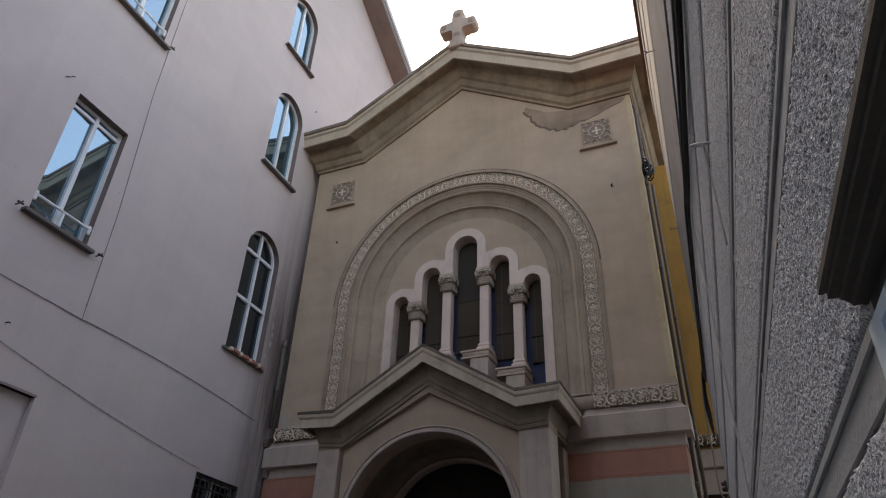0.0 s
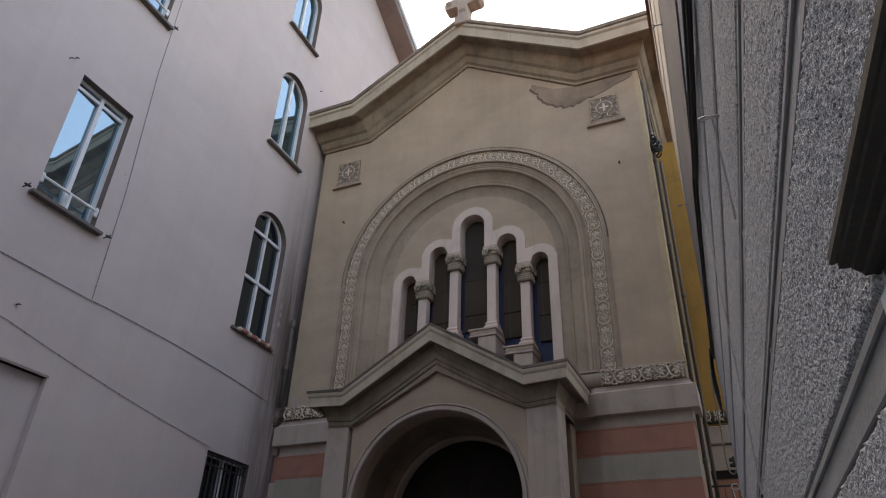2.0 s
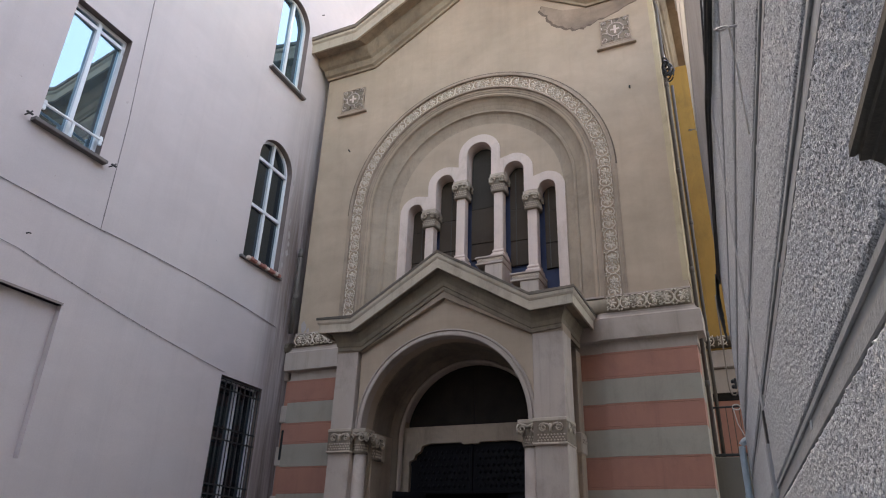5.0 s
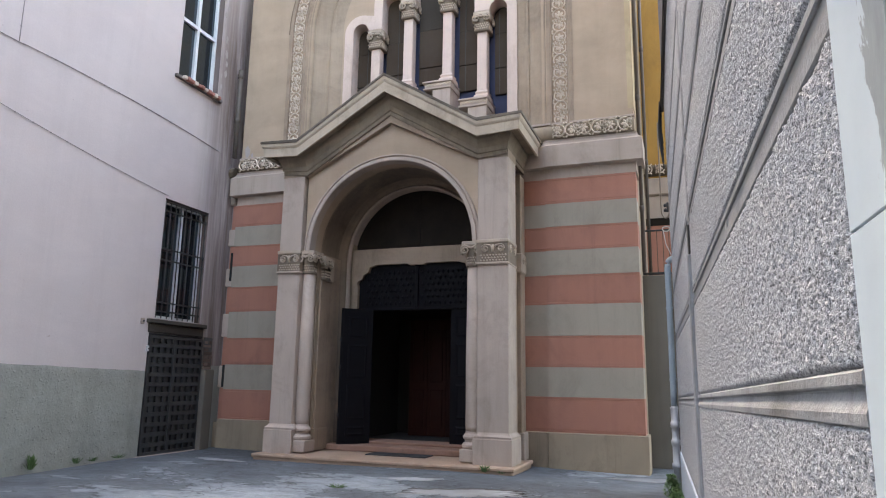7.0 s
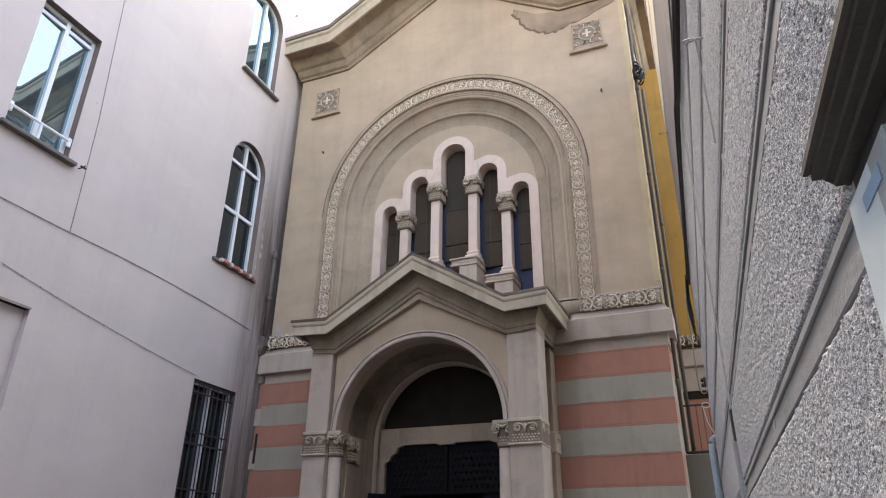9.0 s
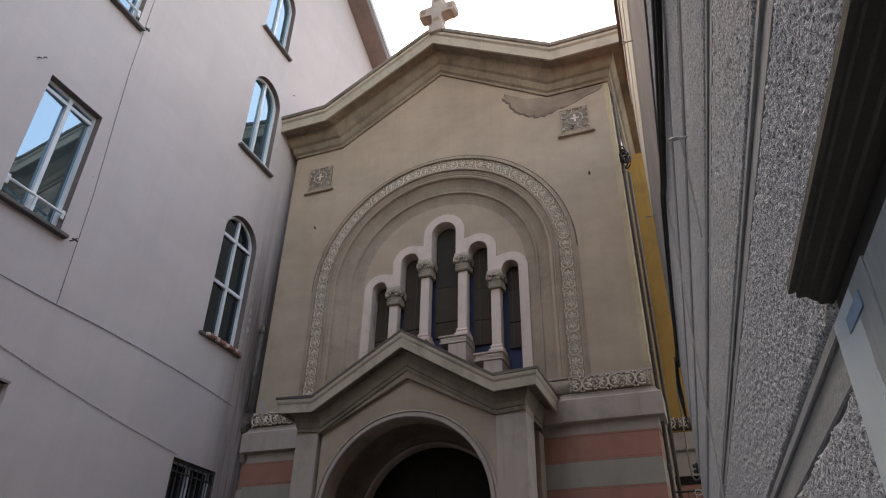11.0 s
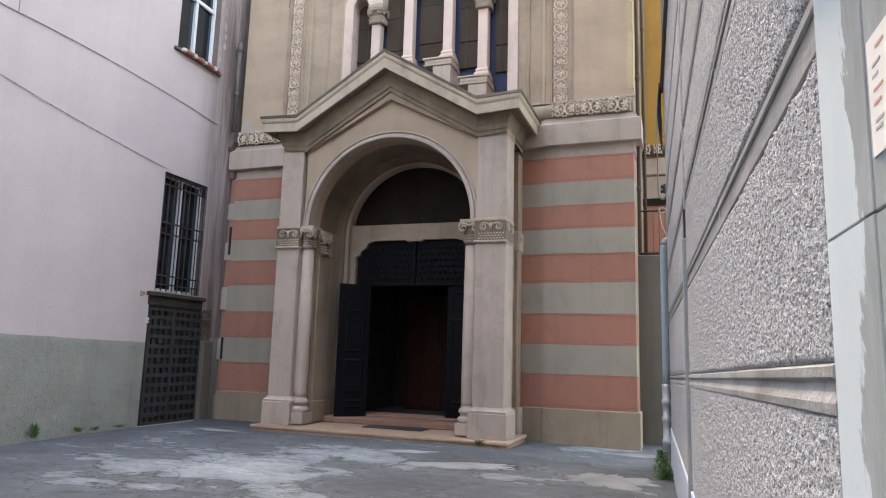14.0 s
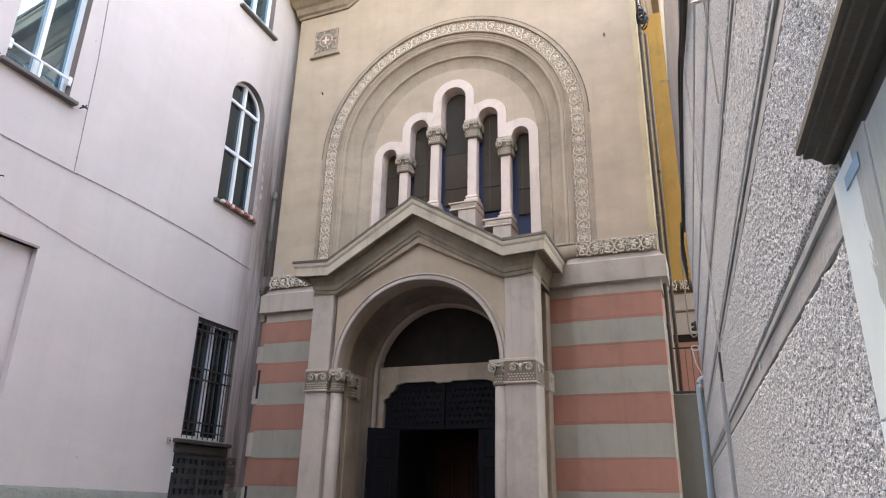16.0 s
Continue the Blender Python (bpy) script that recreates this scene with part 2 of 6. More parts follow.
M["pink_band"] = plaster("salmon_render", (0.515, 0.226, 0.161), (0.408, 0.188, 0.142), 0.6, streak=0.4, piece=0.06, grime=0.2)
M["green_band"] = plaster("grey_green_render", (0.441, 0.376, 0.305), (0.353, 0.307, 0.252), 0.6, streak=0.4, piece=0.05, grime=0.2)
M["plinth"] = plaster("plinth_render", (0.439, 0.335, 0.237), (0.276, 0.216, 0.163), 0.65, streak=0.45, grime=0.35)
M["stone_pale"] = plaster("pale_stone", (0.587, 0.463, 0.390), (0.372, 0.299, 0.249), 0.5, streak=0.5, grime=0.32)
M["carved"] = plaster("carved_stone", (0.865, 0.715, 0.579), (0.444, 0.369, 0.289), 0.6, streak=0.2, fine=90, grime=0.35)
# ground is much darker than the leaves that stand on it
M["carved_ground"] = plaster("dark_carved_ground", (0.165, 0.125, 0.09), (0.075, 0.058, 0.044), 0.6)
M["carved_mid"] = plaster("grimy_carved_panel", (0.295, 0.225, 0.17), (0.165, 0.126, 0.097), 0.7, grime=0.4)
M["bare_patch"] = plaster("bare_render_patch", (0.44, 0.315, 0.235), (0.19, 0.132, 0.10), 0.85, streak=0.3, brush=0.3, grime=0.3)
M["broken_edge"] = plaster("dark_broken_render", (0.20, 0.142, 0.105), (0.11, 0.08, 0.06), 0.7)
M["pink_wall"] = plaster("pale_pink_render", (0.742, 0.632, 0.606), (0.615, 0.52, 0.50), 0.45, fine=40, bump=0.15, streak=0.25, brush=0.06)


def corner_shade_soil(m, y0, y1, colour):
    """Run-off streaks plus painted corner shade, deepening from y0 to y1."""
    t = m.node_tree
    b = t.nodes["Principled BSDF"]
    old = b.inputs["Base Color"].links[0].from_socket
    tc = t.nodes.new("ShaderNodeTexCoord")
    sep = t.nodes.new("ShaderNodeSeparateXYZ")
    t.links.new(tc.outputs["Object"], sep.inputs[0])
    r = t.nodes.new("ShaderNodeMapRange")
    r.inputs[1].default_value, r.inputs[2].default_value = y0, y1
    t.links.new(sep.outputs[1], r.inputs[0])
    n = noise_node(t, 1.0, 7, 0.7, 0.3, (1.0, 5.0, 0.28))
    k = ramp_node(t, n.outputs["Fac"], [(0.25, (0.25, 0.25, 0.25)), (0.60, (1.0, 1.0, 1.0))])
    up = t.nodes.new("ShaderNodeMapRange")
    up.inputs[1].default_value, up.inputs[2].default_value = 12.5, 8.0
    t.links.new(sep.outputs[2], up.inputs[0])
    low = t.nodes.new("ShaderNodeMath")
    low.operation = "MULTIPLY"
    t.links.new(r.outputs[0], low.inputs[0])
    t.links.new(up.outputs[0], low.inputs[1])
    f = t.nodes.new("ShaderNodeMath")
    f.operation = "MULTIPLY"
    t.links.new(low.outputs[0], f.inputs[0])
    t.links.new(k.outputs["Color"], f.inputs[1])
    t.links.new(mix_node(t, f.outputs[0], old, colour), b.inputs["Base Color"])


# the wall darkens towards the church: corner shade painted over real streaks
corner_shade_soil(M["pink_wall"], -1.15, -0.2, (0.145, 0.105, 0.092))
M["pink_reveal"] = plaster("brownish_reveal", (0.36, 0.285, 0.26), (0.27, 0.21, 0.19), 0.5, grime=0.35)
M["dado"] = plaster("rough_cement_dado", (0.41, 0.40, 0.355), (0.26, 0.26, 0.235), 0.75, fine=30, bump=0.9, streak=0.5, brush=0.12)
crumbs = ramp_node(M["dado"].node_tree, noise_node(M["dado"].node_tree, 17, 3, 0.6, 0.2).outputs["Fac"], [(0.60, (0, 0, 0)), (0.68, (1, 1, 1))])
bump_node(M["dado"].node_tree, M["dado"].node_tree.nodes["Principled BSDF"], crumbs.outputs["Color"], 0.6, 0.02)
M["yellow"] = plaster("ochre_render", (0.52, 0.285, 0.078), (0.38, 0.20, 0.055), 0.6, streak=0.4, grime=0.3)
M["cream_side"] = plaster("cream_edge", (0.62, 0.48, 0.31), (0.44, 0.31, 0.18), 0.6, streak=0.5, grime=0.35)
M["flank"] = plaster("dull_flank_render", (0.36, 0.265, 0.165), (0.20, 0.15, 0.10), 0.6, streak=0.5, grime=0.3)
M["concrete"] = plaster("grey_concrete", (0.205, 0.178, 0.148), (0.13, 0.115, 0.098), 0.6, streak=0.6)
M["smooth_grey"] = plaster("smooth_grey_render", (0.555, 0.57, 0.59), (0.41, 0.42, 0.44), 0.45, streak=0.4, bump=0.15, grime=0.2)
M["light_block_wall"] = plaster("dark_grey_render", (0.24, 0.235, 0.23), (0.16, 0.16, 0.155), 0.5)
M["groove"] = plaster("grey_groove", (0.40, 0.40, 0.40), (0.27, 0.27, 0.27), 0.5, bump=0.1)
M["grey_frieze"] = plaster("cracked_grey_frieze", (0.225, 0.22, 0.24), (0.13, 0.127, 0.14), 0.6, streak=0.7, grime=0.4)
M["eave_cream"] = plaster("cream_eave", (0.80, 0.74, 0.66), (0.55, 0.50, 0.44), 0.5)
M["hood"] = plaster("dark_hood_stone", (0.13, 0.12, 0.11), (0.06, 0.055, 0.05), 0.7)
M["ledge"] = plaster("soot_black_ledge", (0.085, 0.072, 0.062), (0.035, 0.03, 0.026), 0.8, fine=25, bump=0.7, grime=0.4)
M["roughcast"] = roughcast_material()
M["band"] = plaster("weathered_pale_band", (0.50, 0.515, 0.535), (0.30, 0.31, 0.325), 0.7, streak=0.8, bump=0.4, grime=0.5)
M["margin"] = plaster("soiled_grey_margin", (0.39, 0.405, 0.43), (0.25, 0.26, 0.275), 0.6, streak=0.5, bump=0.3, grime=0.35)
M["asphalt"] = asphalt_material()
M["patch"] = plaster("pale_cement_patch", (0.42, 0.43, 0.435), (0.15, 0.157, 0.165), 1.0, fine=50, bump=0.8, streak=0.0)
M["rosy_worn"] = plaster("worn_rosy_threshold", (0.40, 0.225, 0.165), (0.25, 0.14, 0.105), 0.6, streak=0.0, grime=0.3)
M["rosy_stone"] = plaster("rosy_step_stone", (0.527, 0.360, 0.261), (0.380, 0.260, 0.193), 0.6, streak=0.0, grime=0.3)
M["door_black"] = simple("black_painted_door", (0.006, 0.0055, 0.007), 0.6, 0, 0.3, spec=0.08)
# red-brown taken near black: the lobby's dimness is put into the colour
M["door_brown"] = simple("dimmed_red_brown_wood", (0.024, 0.0058, 0.0040), 0.5, 0, 0.4, 5, spec=0.1)
M["mat"] = simple("dark_doormat", (0.03, 0.03, 0.033), 0.95, 0, 0.3, 60, 0.6)
# dark brown deepened further to hold the porch's shade
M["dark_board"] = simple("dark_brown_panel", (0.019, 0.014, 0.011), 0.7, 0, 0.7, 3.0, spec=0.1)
M["brown_pane"] = plaster("grimy_brown_pane", (0.058, 0.038, 0.026), (0.105, 0.082, 0.06), 0.35, 0.85, 30, 0.3, streak=0.8, grime=0.3)
M["green_pane"] = plaster("grimy_dark_pane", (0.040, 0.031, 0.024), (0.085, 0.07, 0.055), 0.4, 0.8, 30, 0.3, streak=0.8, grime=0.3)
M["blue_paint"] = simple("dark_blue_paint", (0.013, 0.019, 0.055), 0.75, 0, 0.35, 6)
M["joint"] = simple("dark_joint", (0.03, 0.025, 0.022), 0.7)
M["pvc"] = simple("white_window_paint", (0.66, 0.67, 0.68), 0.35, 0, 0.06, 4, 0.0)
M["glass_sky"] = pane_glass("window_glass", (0.03, 0.055, 0.068), 0.01, 4.4)
M["glass_dark"] = pane_glass("dark_window_glass", (0.008, 0.012, 0.016), 0.04, 1.75)
M["slate_sill"] = simple("dark_stone_sill", (0.12, 0.10, 0.095), 0.7, 0, 0.3)
M["iron"] = simple("dark_iron", (0.035, 0.034, 0.034), 0.6, 0.4, 0.4, 14)
M["rust"] = simple("rusty_iron", (0.10, 0.06, 0.04), 0.8, 0.1, 0.5, 20, 0.3)
M["gate"] = simple("grey_black_gate", (0.045, 0.045, 0.047), 0.55, 0.3, 0.35, 10)
M["pipe_blue"] = simple("blue_grey_pipe", (0.26, 0.31, 0.34), 0.55, 0.0, 0.25, 8)
M["pipe_brown"] = simple("brown_grey_pipe", (0.09, 0.072, 0.06), 0.7, 0.0, 0.3, 8)
M["cable"] = simple("black_cable", (0.02, 0.02, 0.022), 0.6, 0, 0.3)
M["wire"] = simple("thin_grey_wire", (0.22, 0.19, 0.185), 0.7, 0, 0.2)
M["corona"] = plaster("cream_corona_render", (0.616, 0.495, 0.379), (0.417, 0.319, 0.239), 0.35, streak=0.3, brush=0.08, grime=0.45)
M["capital_stone"] = plaster("weathered_capital_stone", (0.633, 0.505, 0.396), (0.316, 0.245, 0.188), 0.6, streak=0.3, fine=90, grime=0.35)
M["wire_pale"] = simple("pale_wire", (0.45, 0.43, 0.40), 0.6, 0, 0.1)
M["peeling"] = peeling_paint()
M["pale_paint"] = simple("pale_blue_paint", (0.50, 0.57, 0.66), 0.55, 0, 0.15, 5, 0.1)
M["ink"] = simple("grey_ink", (0.42, 0.44, 0.46), 0.8, 0, 0.2)
M["red_ink"] = simple("red_ink", (0.62, 0.34, 0.32), 0.8, 0, 0.2)
M["paper"] = simple("white_paper", (0.72, 0.72, 0.72), 0.7, 0, 0.05, 5, 0)
M["blue_sticker"] = simple("blue_sticker", (0.20, 0.34, 0.50), 0.5, 0, 0.3, 14, 0)
M["leaf"] = simple("weed_leaf", (0.07, 0.14, 0.04), 0.6, 0, 0.4, 30, 0)
M["tile"] = simple("roof_tile", (0.30, 0.14, 0.08), 0.85, 0, 0.4, 12, 0.3)
M["tape_red"] = simple("red_tape_block", (0.34, 0.13, 0.10), 0.85, 0, 0.4, 25, 0.3)
M["metal_grey"] = simple("zinc_verge", (0.42, 0.42, 0.43), 0.5, 0.3, 0.15, 6)
M["chip"] = plaster("pale_chipped_render", (0.52, 0.45, 0.42), (0.30, 0.26, 0.24), 0.6)
M["old_brick"] = plaster("worn_pinkish_brick", (0.25, 0.175, 0.145), (0.13, 0.10, 0.088), 0.8, streak=0.2, piece=0.45, grime=0.5)
# darker than the other porch renders, with scattered grime
M["vault"] = plaster("dark_vault_render", (0.33, 0.245, 0.18), (0.13, 0.10, 0.078), 0.7, streak=0.4, brush=0.2, grime=0.5)
M["bed"] = plaster("shaded_soiled_bed", (0.345, 0.265, 0.19), (0.12, 0.09, 0.068), 0.75, streak=0.5, brush=0.2, grime=0.55)
M["slab"] = plaster("blackened_slab", (0.24, 0.19, 0.15), (0.05, 0.042, 0.036), 0.85, fine=25, bump=0.6, streak=0.6, grime=0.7)
M["rust_pipe"] = simple("rusty_thin_pipe", (0.20, 0.15, 0.115), 0.75, 0.0, 0.35, 12)
M["roll"] = plaster("soiled_roll_stone", (0.40, 0.312, 0.23), (0.20, 0.155, 0.112), 0.6, grime=0.4)
M["cove"] = plaster("stained_cove_render", (0.50, 0.375, 0.278), (0.25, 0.187, 0.135), 0.65, streak=0.45, brush=0.2, grime=0.3)
M["reveal"] = plaster("shaded_brown_reveal", (0.25, 0.19, 0.175), (0.14, 0.105, 0.095), 0.6, grime=0.4)
# near-black colour stands in for unlit depth in lobby, windows, gate and gaps
M["shade_black"] = simple("unlit_depth_black", (0.012, 0.011, 0.010), 0.9, 0, 0.3)


# ---- mesh kit ----
def tie(ob, parent):
    ob.parent = parent
    if parent is not None and parent.type == "EMPTY":
        ob.matrix_parent_inverse = Matrix.Translation(-parent.location)


def part(name, bm, mat, parent=None, label="", smooth=False):
    """Links a bmesh as one mesh object under a thing, a part or nothing."""
    bmesh.ops.recalc_face_normals(bm, faces=bm.faces)
    me = bpy.data.meshes.new(name)
    bm.to_mesh(me)
    bm.free()
    me.materials.append(mat)
    if smooth:
        me.polygons.foreach_set("use_smooth", [True] * len(me.polygons))
    ob = new(name, me)
    tie(ob, parent)
    if label:
        ob["label"] = label
    return ob


def share(name, me, parent, m=None):
    """Another object on a mesh that exists."""
    ob = new(name, me)
    tie(ob, parent)
    if m is not None:
        ob.matrix_basis = m
    return ob


def thing(name, label, category, group="", kind="", at=(0, 0, 0)):
    ob = new(name)
    ob.location = at
    ob.empty_display_size = 0.2
    return tagged(ob, label, category, group, kind)


def box(bm, x0, x1, y0, y1, z0, z1, bevel=0.0):
    vs = [bm.verts.new((x, y, z)) for x in (x0, x1) for y in (y0, y1) for z in (z0, z1)]
    fs = [bm.faces.new([vs[i] for i in q]) for q in ((0, 1, 3, 2), (4, 6, 7, 5), (0, 4, 5, 1), (2, 3, 7, 6), (0, 2, 6, 4), (1, 5, 7, 3))]
    if bevel:
        es = list({e for f in fs for e in f.edges})
        bmesh.ops.bevel(bm, geom=es, offset=bevel, segments=1, affect="EDGES", profile=0.5)
    return bm


def B(*a, bevel=0.0):
    return box(bmesh.new(), *a, bevel=bevel)


def ring_loft(bm, rings, closed_ring=True, closed_path=False, caps=True):
    """Skin over rings of points, with caps at both ends."""
    vr = [[bm.verts.new(p) for p in r] for r in rings]
    n = len(rings[0])
    for i in range(len(vr) if closed_path else len(vr) - 1):
        a, b = vr[i], vr[(i + 1) % len(vr)]
        for j in range(n if closed_ring else n - 1):
            k = (j + 1) % n
            bm.faces.new((a[j], a[k], b[k], b[j]))
    if caps and closed_ring and not closed_path:
        bm.faces.new(vr[0][::-1])
        bm.faces.new(vr[-1])
    return bm


def prism(bm, pts, axis, a, b):
    """A polygon pushed along an axis. pts: (x, z) for y, (y, z) for x, (x, y) for z."""
    def at(p, v):
        return {"y": (p[0], v, p[1]), "x": (v, p[0], p[1]), "z": (p[0], p[1], v)}[axis]
    return ring_loft(bm, [[at(p, a) for p in pts], [at(p, b) for p in pts]])


def arc(cx, cz, r, a0, a1, n):
    return [(cx + r * math.cos(radians(a0 + (a1 - a0) * i / n)), cz + r * math.sin(radians(a0 + (a1 - a0) * i / n))) for i in range(n + 1)]


def arch_sweep(bm, profile, zc, leg=None, n=40, cx=0.0):
    """A closed profile of (radius, y) carried up a leg from z=leg, round a half circle about (cx, zc) and down again."""
    rings = []
    if leg is not None and leg < zc:
        rings.append([(cx + r, y, leg) for r, y in profile])
    for i in range(n + 1):
        a = math.pi * i / n
        rings.append([(cx + r * math.cos(a), y, zc + r * math.sin(a)) for r, y in profile])
    if leg is not None and leg < zc:
        rings.append([(cx - r, y, leg) for r, y in profile])
    return ring_loft(bm, rings)


def arch_outline(cx, z0, zs, r, n=18):
    """An upright opening with a round head, counter-clockwise."""
    return [(cx - r, z0), (cx + r, z0)] + arc(cx, zs, r, 0, 180, n)


def sheet(bm, outer, holes, axis, a, b):
    """A wall of thickness a..b with holes right through it."""
    def at(p, v):
        return {"y": (p[0], v, p[1]), "x": (v, p[0], p[1])}[axis]
    for v in (a, b):
        edges = []
        for loop in [outer] + holes:
            vs = [bm.verts.new(at(p, v)) for p in loop]
            edges += [bm.edges.new((vs[i], vs[(i + 1) % len(vs)])) for i in range(len(vs))]
        bmesh.ops.triangle_fill(bm, use_beauty=True, use_dissolve=False, edges=edges)
    for loop in [outer] + holes:
        ring_loft(bm, [[at(p, a) for p in loop], [at(p, b) for p in loop]], caps=False)
    bmesh.ops.remove_doubles(bm, verts=bm.verts, dist=1e-5)
    return bm


def lathe(bm, profile, x, y, n=20):
    """A turned body about an upright axis; profile of (radius, z) from the bottom up."""
    return ring_loft(bm, [[(x + r * math.cos(2 * math.pi * i / n), y + r * math.sin(2 * math.pi * i / n), z) for i in range(n)] for r, z in profile])


def tube(bm, pts, r, n=8, taper=None):
    """A round bar along a line of points."""
    pts = [Vector(p) for p in pts]
    rings = []
    up = Vector((0, 0, 1))
    for i, p in enumerate(pts):
        d = (pts[min(i + 1, len(pts) - 1)] - pts[max(i - 1, 0)]).normalized()
        u = d.cross(up if abs(d.z) < 0.95 else Vector((1, 0, 0))).normalized()
        v = d.cross(u)
        q = r if taper is None else r * (1 + (taper - 1) * i / (len(pts) - 1))
        rings.append([p + q * (math.cos(2 * math.pi * k / n) * u + math.sin(2 * math.pi * k / n) * v) for k in range(n)])
    return ring_loft(bm, rings)


def spiral(cx, cz, r0, r1, a0, turns, n, y):
    out = []
    for i in range(n + 1):
        f = i / n
        a = radians(a0) + turns * 2 * math.pi * f
        r = r0 + (r1 - r0) * f
        out.append((cx + r * math.cos(a), y, cz + r * math.sin(a)))
    return out

# ---- ground ----
def ground_height(x, y):
    swell = 0.06 * math.exp(-((x - 0.6) / 2.4) ** 2 - ((y + 1.9) / 0.9) ** 2)  # asphalt banked up against the step
    return -0.07 - 0.002 * x + 0.012 * math.sin(1.3 * x + 0.6 * y) + 0.01 * math.sin(0.7 * x - 1.9 * y) + swell


def build_ground():
    bm = bmesh.new()
    xs = [-600, -200, -60, -20, -8] + [-5 + 0.25 * i for i in range(45)] + [8, 20, 60, 200, 600]
    ys = [-600, -200, -60, -25, -14] + [-12 + 0.25 * i for i in range(53)] + [3, 20, 60, 200, 600]
    grid = [[bm.verts.new((x, y, ground_height(max(-6, min(6, x)), max(-12, min(2, y))))) for y in ys] for x in xs]
    for i in range(len(xs) - 1):
        for j in range(len(ys) - 1):
            bm.faces.new((grid[i][j], grid[i + 1][j], grid[i + 1][j + 1], grid[i][j + 1]))
    g = part("ground", bm, M["asphalt"], None, "", True)
    tagged(g, "worn grey asphalt yard with cracks and pale patches", "ground", kind="structure")
    return g


ground = build_ground()


def ground_patch(cx, cy, rx, ry, turn, seed, mat, name="cement_patch", lift=0.006, ragged=1.0):
    """An uneven thin slab of repair mortar that follows the ground, with a torn edge."""
    n = 160
    k = []
    for i in range(n):
        u, v = math.cos(2 * math.pi * i / n), math.sin(2 * math.pi * i / n)
        k.append(0.95 + ragged * (0.5 * noise.noise((u * 1.7 + seed, v * 1.7, seed)) + 0.34 * noise.noise((u * 5 + seed, v * 5, seed)) + 0.2 * noise.noise((u * 14, v * 14 + seed, seed))))
    ca, sa = math.cos(radians(turn)), math.sin(radians(turn))
    rings = []
    for f, up in ((1.0, 0.0), (0.97, lift), (0.6, lift + 0.004), (0.25, lift + 0.004)):
        ring = []
        for i in range(n):
            a = 2 * math.pi * i / n
            px, py = rx * f * k[i] * math.cos(a), ry * f * k[i] * math.sin(a)
            x, y = cx + ca * px - sa * py, cy + sa * px + ca * py
            ring.append((x, y, ground_height(x, y) + up + (0.003 if f < 1 else 0)))
        rings.append(ring)
    bm = bmesh.new()
    ring_loft(bm, rings)
    return part(name, bm, mat, ground)


ground_patch(3.95, -0.72, 0.5, 0.17, 4, 1, M["patch"])
ground_patch(3.72, -3.2, 0.52, 0.42, 24, 2, M["patch"])
# dark slab behind the patch, painted as shadow along its far edge
ground_patch(1.95, -3.04, 0.89, 0.235, 14, 4, M["joint"], "edge_shadow_rim", 0.002, 1.3)
ground_patch(1.95, -3.11, 0.83, 0.20, 14, 4, M["patch"], "cement_patch", 0.006, 1.3)
ground_patch(0.95, -2.4, 0.4, 0.09, 8, 6, M["patch"])
ground_patch(-2.6, -1.75, 0.5, 0.11, -10, 9, M["patch"])

# ---- the church front ----
church = thing("church", "small beige rendered church front with salmon and grey-green bands", "church", at=(0, 0.3, 0))
FW = 3.97
ZC, R0 = 8.43, 2.41
SLOPE = 0.6
ZB = [0.49, 1.05, 1.53, 2.045, 2.565, 3.06, 3.485, 3.90, 4.305, 4.755]


def facade_wall():
    pts = [(-FW, 5.3), (-R0, 5.3)] + [(-x, z) for x, z in arc(0, ZC, R0, 0, 180, 48)] + [(R0, 5.3), (FW, 5.3), (FW, 12.6), (2.7, 12.6), (0, 14.45), (-2.7, 12.6), (-FW, 12.6)]
    bm = bmesh.new()
    prism(bm, pts, "y", 0.0, 0.42)
    part("facade_wall", bm, M["beige"], church, "beige rendered gable wall with faint stains")


facade_wall()
# walls behind the front
part("lower_side_wall", B(FW - 0.4, FW - 0.003, 0.42, 14, -0.2, 5.4), M["plinth"], church, "grey-beige lower side wall")
part("side_wall", B(-FW, -FW + 0.4, 0.42, 14, 0, 12.5), M["yellow"], church, "ochre side wall")
part("side_wall", B(FW - 0.4, FW - 0.003, 0.42, 14, 5.402, 12.5), M["flank"], church, "dull brownish side wall")
part("back_wall", B(-FW, FW, 14, 14.4, 0, 12.5), M["yellow"], church)
part("corner_edge", B(FW - 0.085, FW + 0.014, -0.008, 0.42, 5.9, 12.5), M["cream_side"], church, "cream painted corner strip")
bm = bmesh.new()
prism(bm, [(-3.9, 12.6), (3.9, 12.6), (0, 14.9)], "y", 0.35, 14.5)
part("roof", bm, M["tile"], church, "red tiled pitched roof")

